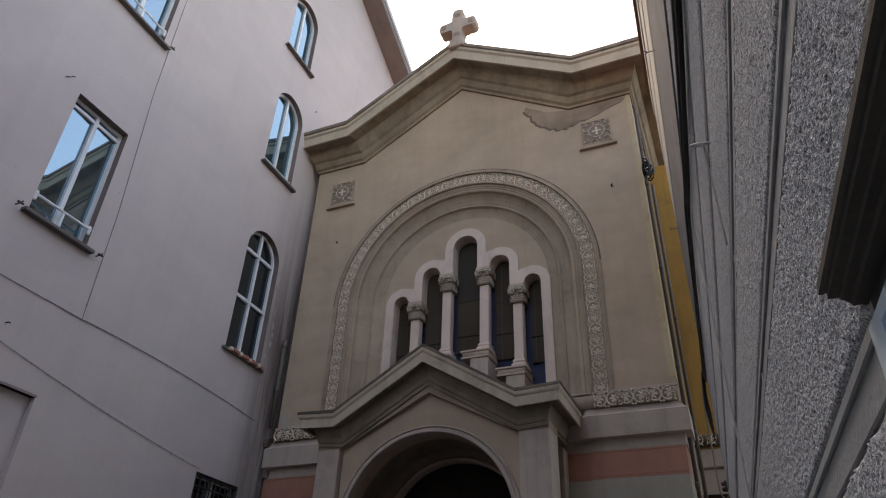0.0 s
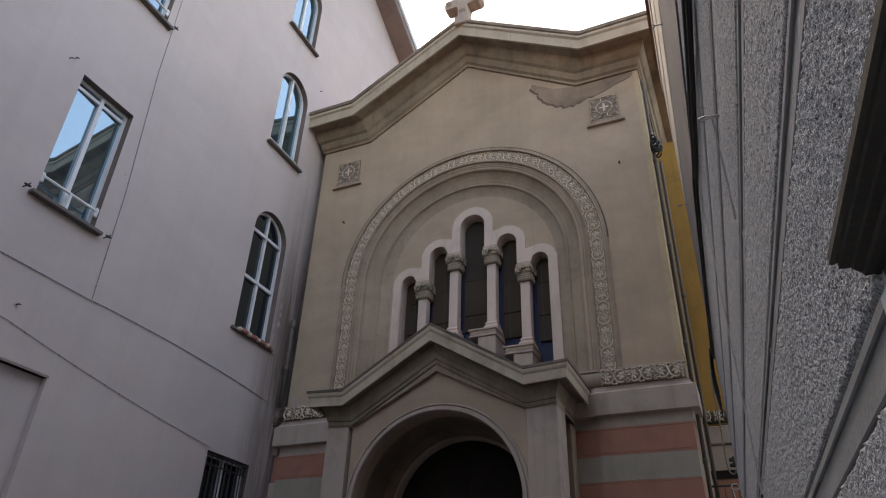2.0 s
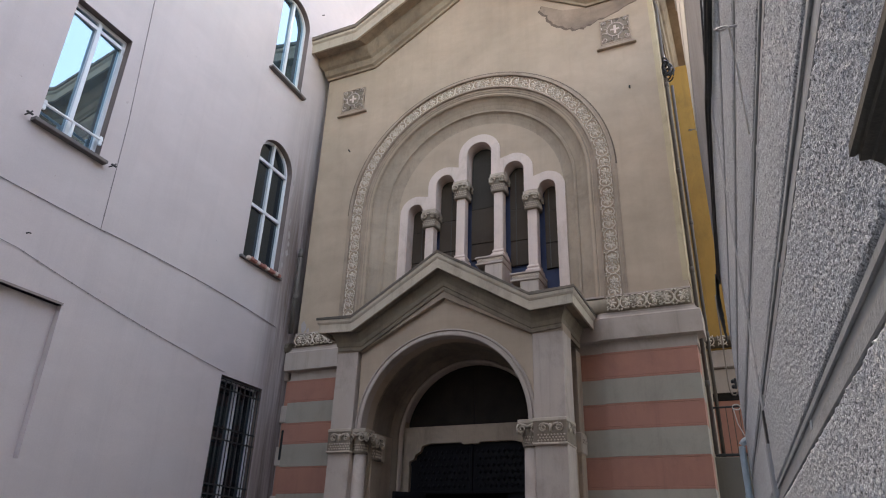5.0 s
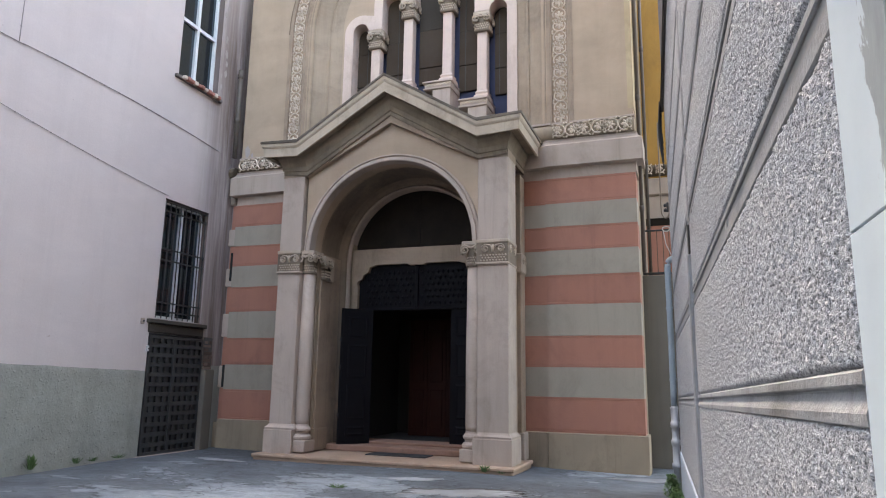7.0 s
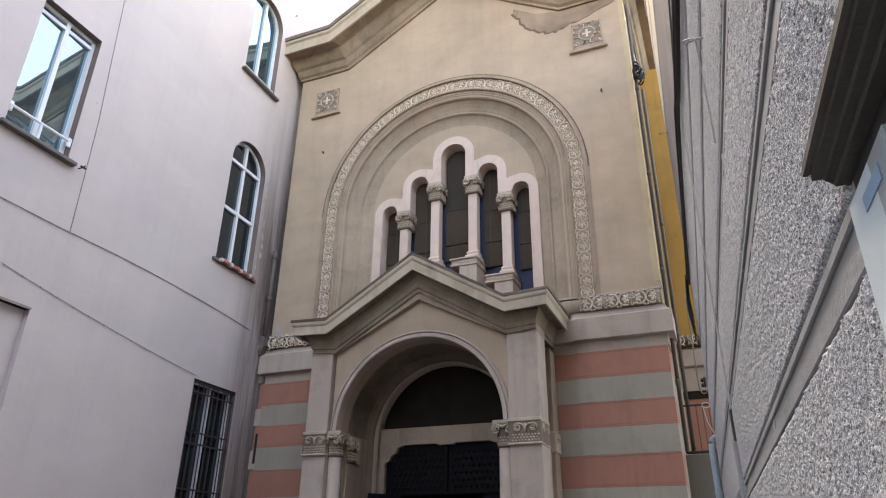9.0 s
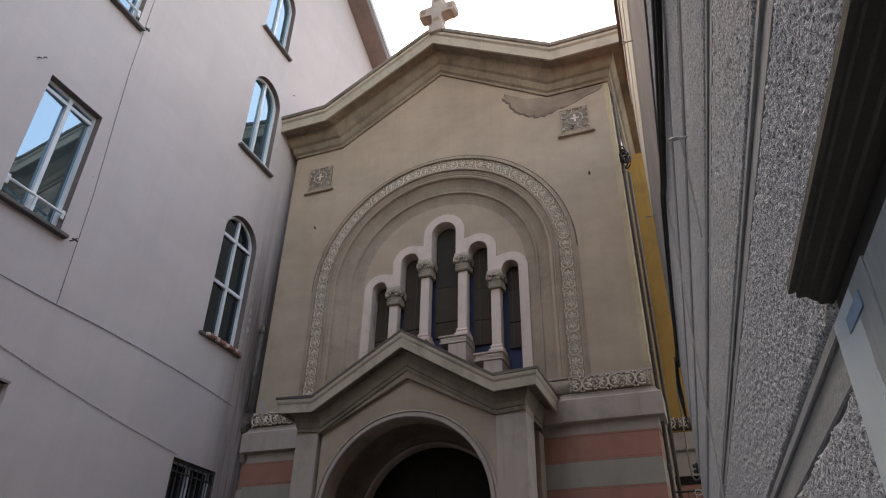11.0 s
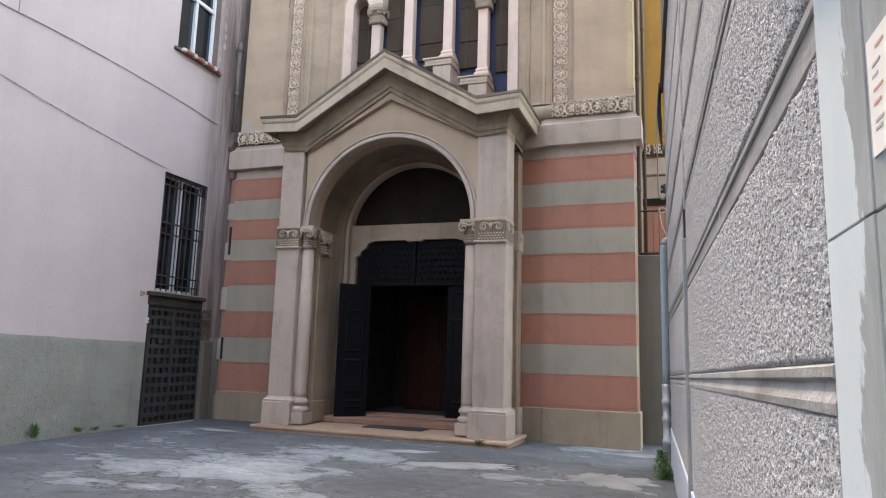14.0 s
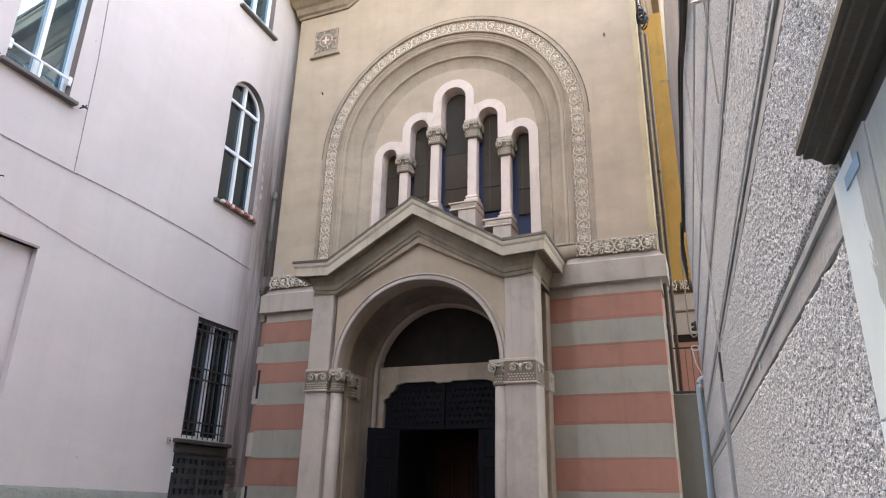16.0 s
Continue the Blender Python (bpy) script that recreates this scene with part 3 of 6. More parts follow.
# plinth and painted bands
for s in (-1, 1):
    def span(a, b):
        return (min(s * a, s * b), max(s * a, s * b))
    part("plinth", B(*span(2.45, FW + 0.05), -0.10, 0.4, -0.2, ZB[0], bevel=0.012), M["plinth"], church, "grey-beige rendered plinth")
    part("plinth", B(*span(1.9, 2.445), -0.055, 0.4, -0.2, ZB[0], bevel=0.012), M["plinth"], church)
    def band(a, b, face, z0, z1, lined):
        e, d = 0.035, 0.006
        prof = [(0.36, z0), (face, z0)]
        if lined:
            for zz in (z0 + e, z1 - e):
                prof += [(face, zz - 0.005), (face + d, zz - 0.003), (face + d, zz + 0.003), (face, zz + 0.005)]
        prof += [(face, z1), (0.36, z1)]
        return prism(bmesh.new(), prof, "x", *span(a, b))
    for i in range(9):
        mat = M["pink_band"] if i % 2 == 0 else M["green_band"]
        part("wall_band", band(2.45, FW, -0.045, ZB[i] + 0.0015, ZB[i + 1] - 0.0015, i % 2 == 0), mat, church, "salmon band" if i % 2 == 0 else "grey-green band")
        part("wall_band", band(1.6, 2.447, -0.003, ZB[i] + 0.0015, ZB[i + 1] - 0.0015, i % 2 == 0), mat, church, "salmon band" if i % 2 == 0 else "grey-green band")
part("backing_wall", B(-FW + 0.01, -1.3, 0.10, 0.41, 0, 5.3), M["plinth"], church)
part("backing_wall", B(1.3, FW - 0.01, 0.10, 0.41, 0, 5.3), M["plinth"], church)


def course(s):
    """The string course: cavetto, white band, carved roll, thin shelf; it returns round the outer corner."""
    prof = [(0.0, 4.748), (0.03, 4.752), (0.032, 4.778), (0.014, 4.783), (0.016, 4.935), (0.034, 4.945), (0.135, 4.955), (0.135, 5.33), (0.085, 5.37), (0.055, 5.42), (0.05, 5.46), (0.0, 5.46), (-0.2, 5.46), (-0.2, 4.79)]
    for a, b, back in ((2.45, FW, 0.0), (0.8, 2.452, 0.045)):
        rings = []
        if a > 2:
            rings = [[(s * a, -o + back, z) for o, z in prof], [(s * (b + max(o, 0)), -o + back, z) for o, z in prof], [(s * (b + max(o, 0)), 0.5, z) for o, z in prof]]
        else:
            rings = [[(s * a, -o + back, z) for o, z in prof], [(s * b, -o + back, z) for o, z in prof]]
        bm = bmesh.new()
        ring_loft(bm, rings)
        part("string_course", bm, M["grey_band"], church, "grey painted string course")
    # carved roll above the band
    rings = []
    for x, yy in ((1.0, 0.0), (FW + 0.01, 0.0)):
        rings.append([(s * x, yy - 0.095 * math.sin(math.pi * i / 10), 5.60 - 0.135 * math.cos(math.pi * i / 10)) for i in range(11)] + [(s * x, yy + 0.05, 5.735), (s * x, yy + 0.05, 5.465)])
    bm = bmesh.new()
    ring_loft(bm, rings)
    part("carved_roll", bm, M["roll"], church, "soiled half-round course with carved leaves", True)
    part("shelf", B(min(s * 1.0, s * (FW + 0.02)), max(s * 1.0, s * (FW + 0.02)), -0.06, 0.1, 5.738, 5.775, bevel=0.006), M["grey_band"], church)


course(1)
course(-1)


# carved leaf motif, one mesh for all repeats; it lies in the x-z plane, facing -y
def motif_mesh():
    """A five-lobed palmette under an arched band, with curled buds filling the corners."""
    bm = bmesh.new()

    def lobe(ox, oz, a, ln, w, rise=0.034):
        d, q = (math.sin(radians(a)), math.cos(radians(a))), (math.cos(radians(a)), -math.sin(radians(a)))
        rings = []
        for f, y in ((1.0, 0.004), (0.9, -rise * 0.72), (0.5, -rise)):
            ring = []
            for u, v in ((0.0, 0.25), (0.3, 0.75), (0.65, 1.0), (0.9, 0.6), (1.0, 0.0), (0.9, -0.6), (0.65, -1.0), (0.3, -0.75), (0.0, -0.25)):
                uu, vv = (0.55 + (u - 0.55) * f) * ln, v * w * f
                ring.append((ox + d[0] * uu + q[0] * vv, y, oz + d[1] * uu + q[1] * vv))
            rings.append(ring)
        ring_loft(bm, rings)

    for a, ln, w in ((-102, 0.072, 0.020), (-54, 0.094, 0.023), (0, 0.100, 0.025), (54, 0.094, 0.023), (102, 0.072, 0.020)):
        lobe(0, -0.030, a, ln, w)
    # arched band over the palmette
    n = 14
    rings = []
    for i in range(n + 1):
        a = radians(-28 + 236 * i / n)
        rings.append([(r * math.cos(a), y, 0.004 + r * 0.94 * math.sin(a)) for r, y in ((0.097, 0.004), (0.100, -0.030), (0.110, -0.036), (0.119, -0.030), (0.122, 0.004))])
    ring_loft(bm, rings)
    # curled stems from its feet, and buds in the corners
    for k in (-1, 1):
        tube(bm, [(k * (0.058 + r * math.cos(a)), -0.016, -0.078 + r * math.sin(a)) for r, a in ((0.045 - 0.0055 * i, radians(90 - k * 48 * i)) for i in range(7))], 0.0125, 5, 0.8)
        lobe(k * 0.104, 0.066, k * 42, 0.052, 0.016, 0.028)
        lobe(k * 0.092, -0.092, k * 118, 0.036, 0.014, 0.026)
    lobe(0, -0.112, 0, 0.062, 0.021, 0.036)
    me = bpy.data.meshes.new("carved_leaf")
    bmesh.ops.recalc_face_normals(bm, faces=bm.faces)
    bm.to_mesh(me)
    bm.free()
    me.materials.append(M["carved"])
    return me


MOTIF = motif_mesh()


# ---- great arch round the windows ----
def great_arch():
    leg = 5.5
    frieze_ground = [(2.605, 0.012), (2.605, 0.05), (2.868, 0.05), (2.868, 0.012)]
    part("arch_frieze", arch_sweep(bmesh.new(), frieze_ground, ZC, leg, 60), M["carved_ground"], church, "dark frieze ground with carved scrolls")
    outer = [(2.87, -0.058), (2.87, 0.05), (2.975, 0.05), (2.975, -0.022), (2.955, -0.024), (2.95, -0.044), (2.90, -0.046), (2.894, -0.062), (2.882, -0.066)]
    part("arch_moulding", arch_sweep(bmesh.new(), outer, ZC, leg, 60), M["beige_trim"], church)
    # thin dark strip paints the moulding's shadow line, soot included
    sooty = [(2.957, -0.034), (2.957, 0.02), (2.982, 0.02), (2.982, -0.028)]
    part("arch_fillet", arch_sweep(bmesh.new(), sooty, ZC, None, 60), M["broken_edge"], church, "sooty outer fillet darkened as a shadow line")
    inner = [(2.50, -0.014), (2.50, 0.05), (2.598, 0.05), (2.598, -0.055), (2.58, -0.065), (2.56, -0.06), (2.55, -0.02)]
    part("arch_moulding", arch_sweep(bmesh.new(), inner, ZC, leg, 60), M["beige_trim"], church)
    cove = [(2.50, 0.03), (2.50, 0.40), (1.86, 0.40), (1.86, 0.298), (1.885, 0.296), (1.93, 0.286), (2.0, 0.262), (2.06, 0.232), (2.088, 0.20), (2.092, 0.172), (2.135, 0.168), (2.14, 0.196), (2.155, 0.198), (2.17, 0.19), (2.24, 0.168), (2.31, 0.13), (2.36, 0.09), (2.384, 0.055), (2.388, 0.02), (2.424, 0.016), (2.428, 0.05), (2.444, 0.05), (2.448, -0.01), (2.47, -0.016)]
    part("arch_cove", arch_sweep(bmesh.new(), cove, ZC, leg, 60), M["cove"], church, "stained hollow archivolt")
    # carved repeats
    pitch = 0.225
    r = 2.74
    n_arc = int(math.pi * r / pitch)
    for i in range(n_arc):
        a = math.pi * (i + 0.5) / n_arc
        m = Matrix.Translation((r * math.cos(a), 0.010, ZC + r * math.sin(a))) @ Matrix.Rotation(math.pi / 2 - a, 4, "Y") @ Matrix.Rotation(math.pi / 2 * (1 if i % 2 else -1), 4, "Y") @ Matrix.Scale(1.03, 4)
        share("carved_leaf", MOTIF, church, m)
    for s in (-1, 1):
        for k in range(12):
            m = Matrix.Translation((s * r, 0.010, ZC - 0.2245 * (k + 0.5))) @ Matrix.Rotation(math.pi * (k % 2), 4, "Y") @ Matrix.Scale(1.03, 4)
            share("carved_leaf", MOTIF, church, m)
        k = 0
        x = 2.71
        while x < FW:
            m = Matrix.Translation((s * x, -0.092, 5.60)) @ Matrix.Rotation(math.pi / 2 + math.pi * (k % 2), 4, "Y") @ Matrix.Scale(1.0, 4)
            share("carved_leaf", MOTIF, church, m)
            x += pitch
            k += 1


great_arch()

# ---- windows in the arch ----
LIGHTS = [(0.0, 0.31, 9.54), (0.78, 0.245, 8.94), (1.475, 0.205, 8.38)]  # centre, radius, springing


def stepped_outline(grow, z0, full=False):
    """The stepped head over the five lights, from right to left; full: each light with its whole round head."""
    end = 180 if full else 100
    right = [(1.68 + grow, z0)] + arc(1.475, 8.38, 0.205 + grow, 0, end, 12)
    right += [(1.025 + grow, 8.38 if full else 8.57 + grow * 0.75), (1.025 + grow, 8.94)] + arc(0.78, 8.94, 0.245 + grow, 0, end, 12)
    right += [(0.31 + grow, 8.94 if full else 9.16 + grow * 0.75), (0.31 + grow, 9.54)]
    head = arc(0.0, 9.54, 0.31 + grow, 0, 180, 20)
    return right + head + [(-x, z) for x, z in right[::-1]]


def window_group():
    win = tagged(new("arched_windows"), "", "")
    tie(win, church)
    # tympanum wall with the stepped opening
    outer = [(-2.03, 5.6), (2.03, 5.6)] + arc(0, ZC, 2.03, 0, 180, 40)
    inner = stepped_outline(0.0, 6.0)
    bm = sheet(bmesh.new(), outer, [inner], "y", 0.30, 0.62)
    part("tympanum_wall", bm, M["beige"], church)
    # white surround, proud of the wall
    a, b = stepped_outline(0.165, 5.9), stepped_outline(-0.028, 5.9, True)
    bm = bmesh.new()
    for y0 in (0.262,):
        ra = [(x, y0, z) for x, z in a]
        rb = [(x, y0, z) for x, z in b]
        ra2 = [(x, 0.31, z) for x, z in a]
        rb2 = [(x, 0.60, z) for x, z in b]
        ring_loft(bm, [ra2, ra, rb, rb2], closed_ring=False, caps=False)
    part("window_surround", bm, M["white_trim"], church, "white limewashed stepped window surround")
    # dark blue painted jamb boards and backing behind everything
    part("window_backing", B(-1.75, 1.75, 0.60, 0.66, 5.9, 10.0), M["blue_paint"], church, "dark blue painted boarding")
    for cx, r, zs in LIGHTS:
        for s in ((1,) if cx == 0 else (-1, 1)):
            x = s * cx
            w = r - 0.045
            inset = 0.0 if cx == 0 else 0.02 * s
            bot = 6.72 if cx > 1 else 7.14 if cx == 0 else 6.88
            # panes, one above another, each its own
            top = zs + w
            cuts = [bot, bot + 0.36, bot + 1.18] if cx == 0 else [bot, bot + 0.55, bot + 1.28]
            for i, z0 in enumerate(cuts):
                z1 = cuts[i + 1] - 0.012 if i + 1 < len(cuts) else None
                bm = bmesh.new()
                if z1 is not None:
                    if z1 > zs:
                        z1 = zs
                    box(bm, x - w + inset, x + w + inset, 0.545 - 0.006 * (i % 2), 0.60, z0, z1, bevel=0.006)
                else:
                    pts = [(x - w + inset, z0), (x + w + inset, z0)] + arc(x + inset, zs, w, 0, 180, 14)
                    prism(bm, pts, "y", 0.55, 0.60)
                mat = M["green_pane"] if (cx == 0 and i == len(cuts) - 1) else M["brown_pane"]
                part("window_pane", bm, mat, win, "grimy brown pane")
            # lead bar down the pane
            if cx:
                part("glazing_bar", B(x - s * 0.05 - 0.008, x - s * 0.05 + 0.008, 0.535, 0.56, bot, zs + 0.1), M["joint"], win)
    return win


def colonnette(x, z_base, z_cap0, z_cap1, parent):
    """Square-ish shaft with a volute capital and a stepped base on a block."""
    col = tagged(new("colonnette"), "", "")
    tie(col, parent)
    y = 0.40
    w = 0.098
    bm = B(x - w, x + w, y - w, y + w, z_base + 0.2, z_cap0 + 0.01, bevel=0.012)
    part("shaft", bm, M["white_trim"], col, "pale square stone shaft")

    def square(q, z):
        return [(x + sx * q, y + sy * q, z) for sx, sy in ((-1, -1), (1, -1), (1, 1), (-1, 1))]
    bm = bmesh.new()
    ring_loft(bm, [square(q, z_base + z) for q, z in ((0.155, 0.0), (0.155, 0.085), (0.135, 0.09), (0.145, 0.10), (0.148, 0.12), (0.138, 0.14), (0.118, 0.148), (0.114, 0.175), (0.125, 0.185), (0.125, 0.205), (0.112, 0.22), (w, 0.245))])
    part("base", bm, M["white_trim"], col)
    capital(col, x, y, z_cap0, z_cap1, 0.105, 0.165, True)
    part("pedestal", B(x - 0.40, x + 0.19, y - 0.37, y + 0.2, z_base - 0.042, z_base - 0.003, bevel=0.008), M["stone_pale"], col, "pale sill slab under the colonnette")
    part("pedestal", B(x - 0.36, x + 0.175, y - 0.345, y + 0.2, z_base - 0.135, z_base - 0.045, bevel=0.006), M["stone_pale"], col)
    bm = B(x - 0.385, x + 0.185, y - 0.36, y + 0.2, z_base - 0.175, z_base - 0.138, bevel=0.008)
    box(bm, x - 0.20, x + 0.165, y - 0.335, y + 0.2, z_base - 0.9, z_base - 0.178, bevel=0.008)
    part("pedestal", bm, M["stone_pale"], col)
    # carved edge under the slab
    bm = bmesh.new()
    for k in range(9):
        tube(bm, spiral(x - 0.33 + 0.06 * k, z_base - 0.09, 0.028, 0.008, 0, 1.0, 8, y - 0.35), 0.009, 4)
    part("pedestal_carving", bm, M["carved"], col)


def capital(parent, x, y, z0, z1, r, half, square=False, front_only=False):
    """Abacus, paired volutes and a netted neck."""
    h = z1 - z0
    cap = part("capital", B(x - half, x + half, y - half, y + half, z1 - 0.16 * h, z1, bevel=0.01), M["capital_stone"], parent, "weathered carved volute capital")
    bm = bmesh.new()
    if square:
        ring_loft(bm, [[(x + sx * q, y + sy * q, z) for sx, sy in ((-1, -1), (1, -1), (1, 1), (-1, 1))] for q, z in ((half * 0.86, z0), (half * 0.9, z0 + 0.05 * h), (half * 0.86, z0 + 0.1 * h), (half * 0.86, z0 + 0.5 * h), (half * 0.95, z1 - 0.16 * h))])
    else:
        lathe(bm, [(r * 1.12, z0), (r * 1.2, z0 + 0.04 * h), (r * 1.05, z0 + 0.09 * h), (r * 1.1, z0 + 0.45 * h), (r * 1.5, z1 - 0.16 * h)], x, y, 20)
    part("bell", bm, M["carved_mid"], cap, "dark grimy bell", True)
    # volutes on the four faces
    faces = ((0, -1), (1, 0), (-1, 0)) if not front_only else ((0, -1), (1, 0))
    for fx, fy in faces:
        bm = bmesh.new()
        for s in (-1, 1):
            pts = spiral(s * half * 0.62, 0, h * 0.19, h * 0.03, 90, -s * 1.6, 18, -half * 1.03)
            rot = Matrix.Rotation(math.atan2(fx, -fy), 4, "Z")
            tube(bm, [rot @ Vector(p) + Vector((x, y, z1 - 0.36 * h)) for p in pts], h * 0.04, 6)
        pts = [(-half * 0.6, -half * 0.98, h * 0.18), (0, -half * 1.02, h * 0.08), (half * 0.6, -half * 0.98, h * 0.18)]
        rot = Matrix.Rotation(math.atan2(fx, -fy), 4, "Z")
        tube(bm, [rot @ Vector(p) + Vector((x, y, z1 - 0.36 * h)) for p in pts], h * 0.05, 5)
        part("volute", bm, M["capital_stone"], cap, "", True)
    # netting of small lozenges on the neck
    bm = bmesh.new()
    for fx, fy in faces:
        rot = Matrix.Rotation(math.atan2(fx, -fy), 4, "Z")
        q = half * 0.88 if square else r * 1.06
        nx = 6
        for i in range(nx):
            for k in range(3):
                cx = (-1 + (2 * i + 1 + (k % 2)) / nx) * q * 0.92
                if cx > q * 0.95:
                    continue
                cz = z0 + h * (0.14 + 0.11 * k)
                d = q * 0.13
                dep = -q if square else -math.sqrt(max(0.0, q * q - cx * cx))
                p = [(cx - d, dep, cz), (cx, dep, cz + h * 0.055), (cx + d, dep, cz), (cx, dep, cz - h * 0.055)]
                tip = (cx, dep - 0.014, cz)
                vs = [bm.verts.new(rot @ Vector(v) + Vector((x, y, 0))) for v in p]
                vt = bm.verts.new(rot @ Vector(tip) + Vector((x, y, 0)))
                for a in range(4):
                    bm.faces.new((vs[a], vs[(a + 1) % 4], vt))
    part("netting", bm, M["capital_stone"], cap)
    return cap


arched_windows = window_group()
for s in (-1, 1):
    colonnette(s * 1.14, 6.50, 7.95, 8.36, church)
    colonnette(s * 0.422, 6.95, 8.50, 8.93, church)


# ---- corner plaques ----
def plaque(cx, z0):
    p = part("plaque", B(cx - 0.31, cx + 0.31, -0.03, 0.03, z0 + 0.1, z0 + 0.76, bevel=0.006), M["carved_mid"], church, "carved square plaque with a cross")
    bm = bmesh.new()
    for i in range(4):
        w = 0.40 - 0.035 * i
        box(bm, cx - w, cx + w, -0.075 + 0.012 * i, 0.03, z0 - 0.0 + 0.034 * i, z0 + 0.03 + 0.034 * i, bevel=0.004)
    part("ledge", bm, M["beige_trim"], p)
    zc = z0 + 0.45
    bm = bmesh.new()
    tube(bm, [(cx + 0.17 * math.cos(a), -0.035, zc + 0.17 * math.sin(a)) for a in [2 * math.pi * i / 24 for i in range(25)]], 0.018, 6)
    part("carved_ring", bm, M["stone_pale"], p, "", True)
    bm = bmesh.new()
    for a, b, c, d in ((-0.31, 0.31, 0.112, 0.14), (-0.31, 0.31, 0.732, 0.76), (-0.31, -0.282, 0.14, 0.732), (0.282, 0.31, 0.14, 0.732)):
        box(bm, cx + a, cx + b, -0.046, -0.02, z0 + c, z0 + d, bevel=0.004)
    part("raised_border", bm, M["beige_trim"], p)
    for sx in (-1, 1):
        for sz in (-1, 1):
            bm = bmesh.new()
            tube(bm, spiral(cx + sx * 0.225, zc + sz * 0.225, 0.06, 0.012, 0 if sx > 0 else 180, 1.3 * sx * sz, 14, -0.035), 0.016, 5)
            tube(bm, [(cx + sx * 0.17, -0.035, zc + sz * 0.06), (cx + sx * 0.26, -0.04, zc + sz * 0.05), (cx + sx * 0.28, -0.03, zc + sz * 0.13)], 0.014, 5)
            tube(bm, [(cx + sx * 0.06, -0.035, zc + sz * 0.17), (cx + sx * 0.05, -0.04, zc + sz * 0.26), (cx + sx * 0.13, -0.03, zc + sz * 0.28)], 0.014, 5)
            part("corner_scroll", bm, M["stone_pale"], p, "", True)
    bm = B(cx - 0.095, cx + 0.095, -0.055, 0, zc - 0.024, zc + 0.024, bevel=0.005)
    box(bm, cx - 0.024, cx + 0.024, -0.0553, 0, zc - 0.11, zc + 0.11, bevel=0.005)
    part("small_cross", bm, M["white_trim"], p)
    bm = bmesh.new()
    lathe(bm, [(0.150, -0.001), (0.150, 0.012)], 0, 0, 24)
    bmesh.ops.rotate(bm, verts=bm.verts, cent=(0, 0, 0), matrix=Matrix.Rotation(math.pi / 2, 3, "X"))
    bmesh.ops.translate(bm, verts=bm.verts, vec=(cx, -0.031, zc))
    part("disc", bm, M["carved_mid"], p)


plaque(3.19, 11.20)
plaque(-3.17, 11.24)


# ---- raking main cornice ----
def cornice_rings(levels, kin, kout, zk, za, end, wide):
    """levels: (outset 0..wide, drop from the top). Stations: end, kink, apex, kink, end."""
    rings = []
    for st in range(5):
        ring = []
        for o, h in levels:
            f = o / wide
            k = kin + (kout - kin) * f
            e = FW + end * f
            x = (-e, -k, 0.0, k, e)[st]
            z = (zk, zk, za, zk, zk)[st] - h * (1.0 if st != 2 else 1.12)
            ring.append((x, -o, z))
        rings.append(ring)
    return rings


def main_cornice():
    lv = [(0.0, 0.05), (0.0, 0.90), (0.045, 0.90), (0.05, 0.84), (0.10, 0.80), (0.12, 0.70), (0.13, 0.64), (0.19, 0.60), (0.25, 0.51), (0.29, 0.42), (0.31, 0.345), (0.562, 0.335), (0.562, 0.05)]
    bm = bmesh.new()
    rings = cornice_rings(lv, 2.62, 2.90, 13.40, 15.13, 0.52, 0.66)
    ring_loft(bm, rings)
    # returns along both sides
    for s in (-1, 1):
        back = [(s * (FW + 0.52 * o / 0.66), -o, 13.40 - h) for o, h in lv]
        far = [(s * (FW + 0.52 * o / 0.66), 14.0, 13.40 - h) for o, h in lv]
        ring_loft(bm, [back, far])
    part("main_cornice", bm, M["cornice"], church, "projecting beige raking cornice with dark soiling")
    lv = [(0.565, 0.06), (0.565, 0.33), (0.575, 0.41), (0.62, 0.41), (0.62, 0.16), (0.66, 0.12), (0.66, 0.052)]
    bm = bmesh.new()
    ring_loft(bm, cornice_rings(lv, 2.62, 2.90, 13.40, 15.13, 0.52, 0.66))
    part("corona", bm, M["corona"], church, "pale cream cornice face")
    lv = [(0.0, 0.05), (0.655, 0.047), (0.69, 0.03), (0.69, -0.06), (0.66, -0.075), (0.0, -0.09)]
    bm = bmesh.new()
    ring_loft(bm, cornice_rings(lv, 2.62, 2.91, 13.40, 15.13, 0.55, 0.69))
    part("coping", bm, M["coping"], church, "weathered coping slabs")


main_cornice()


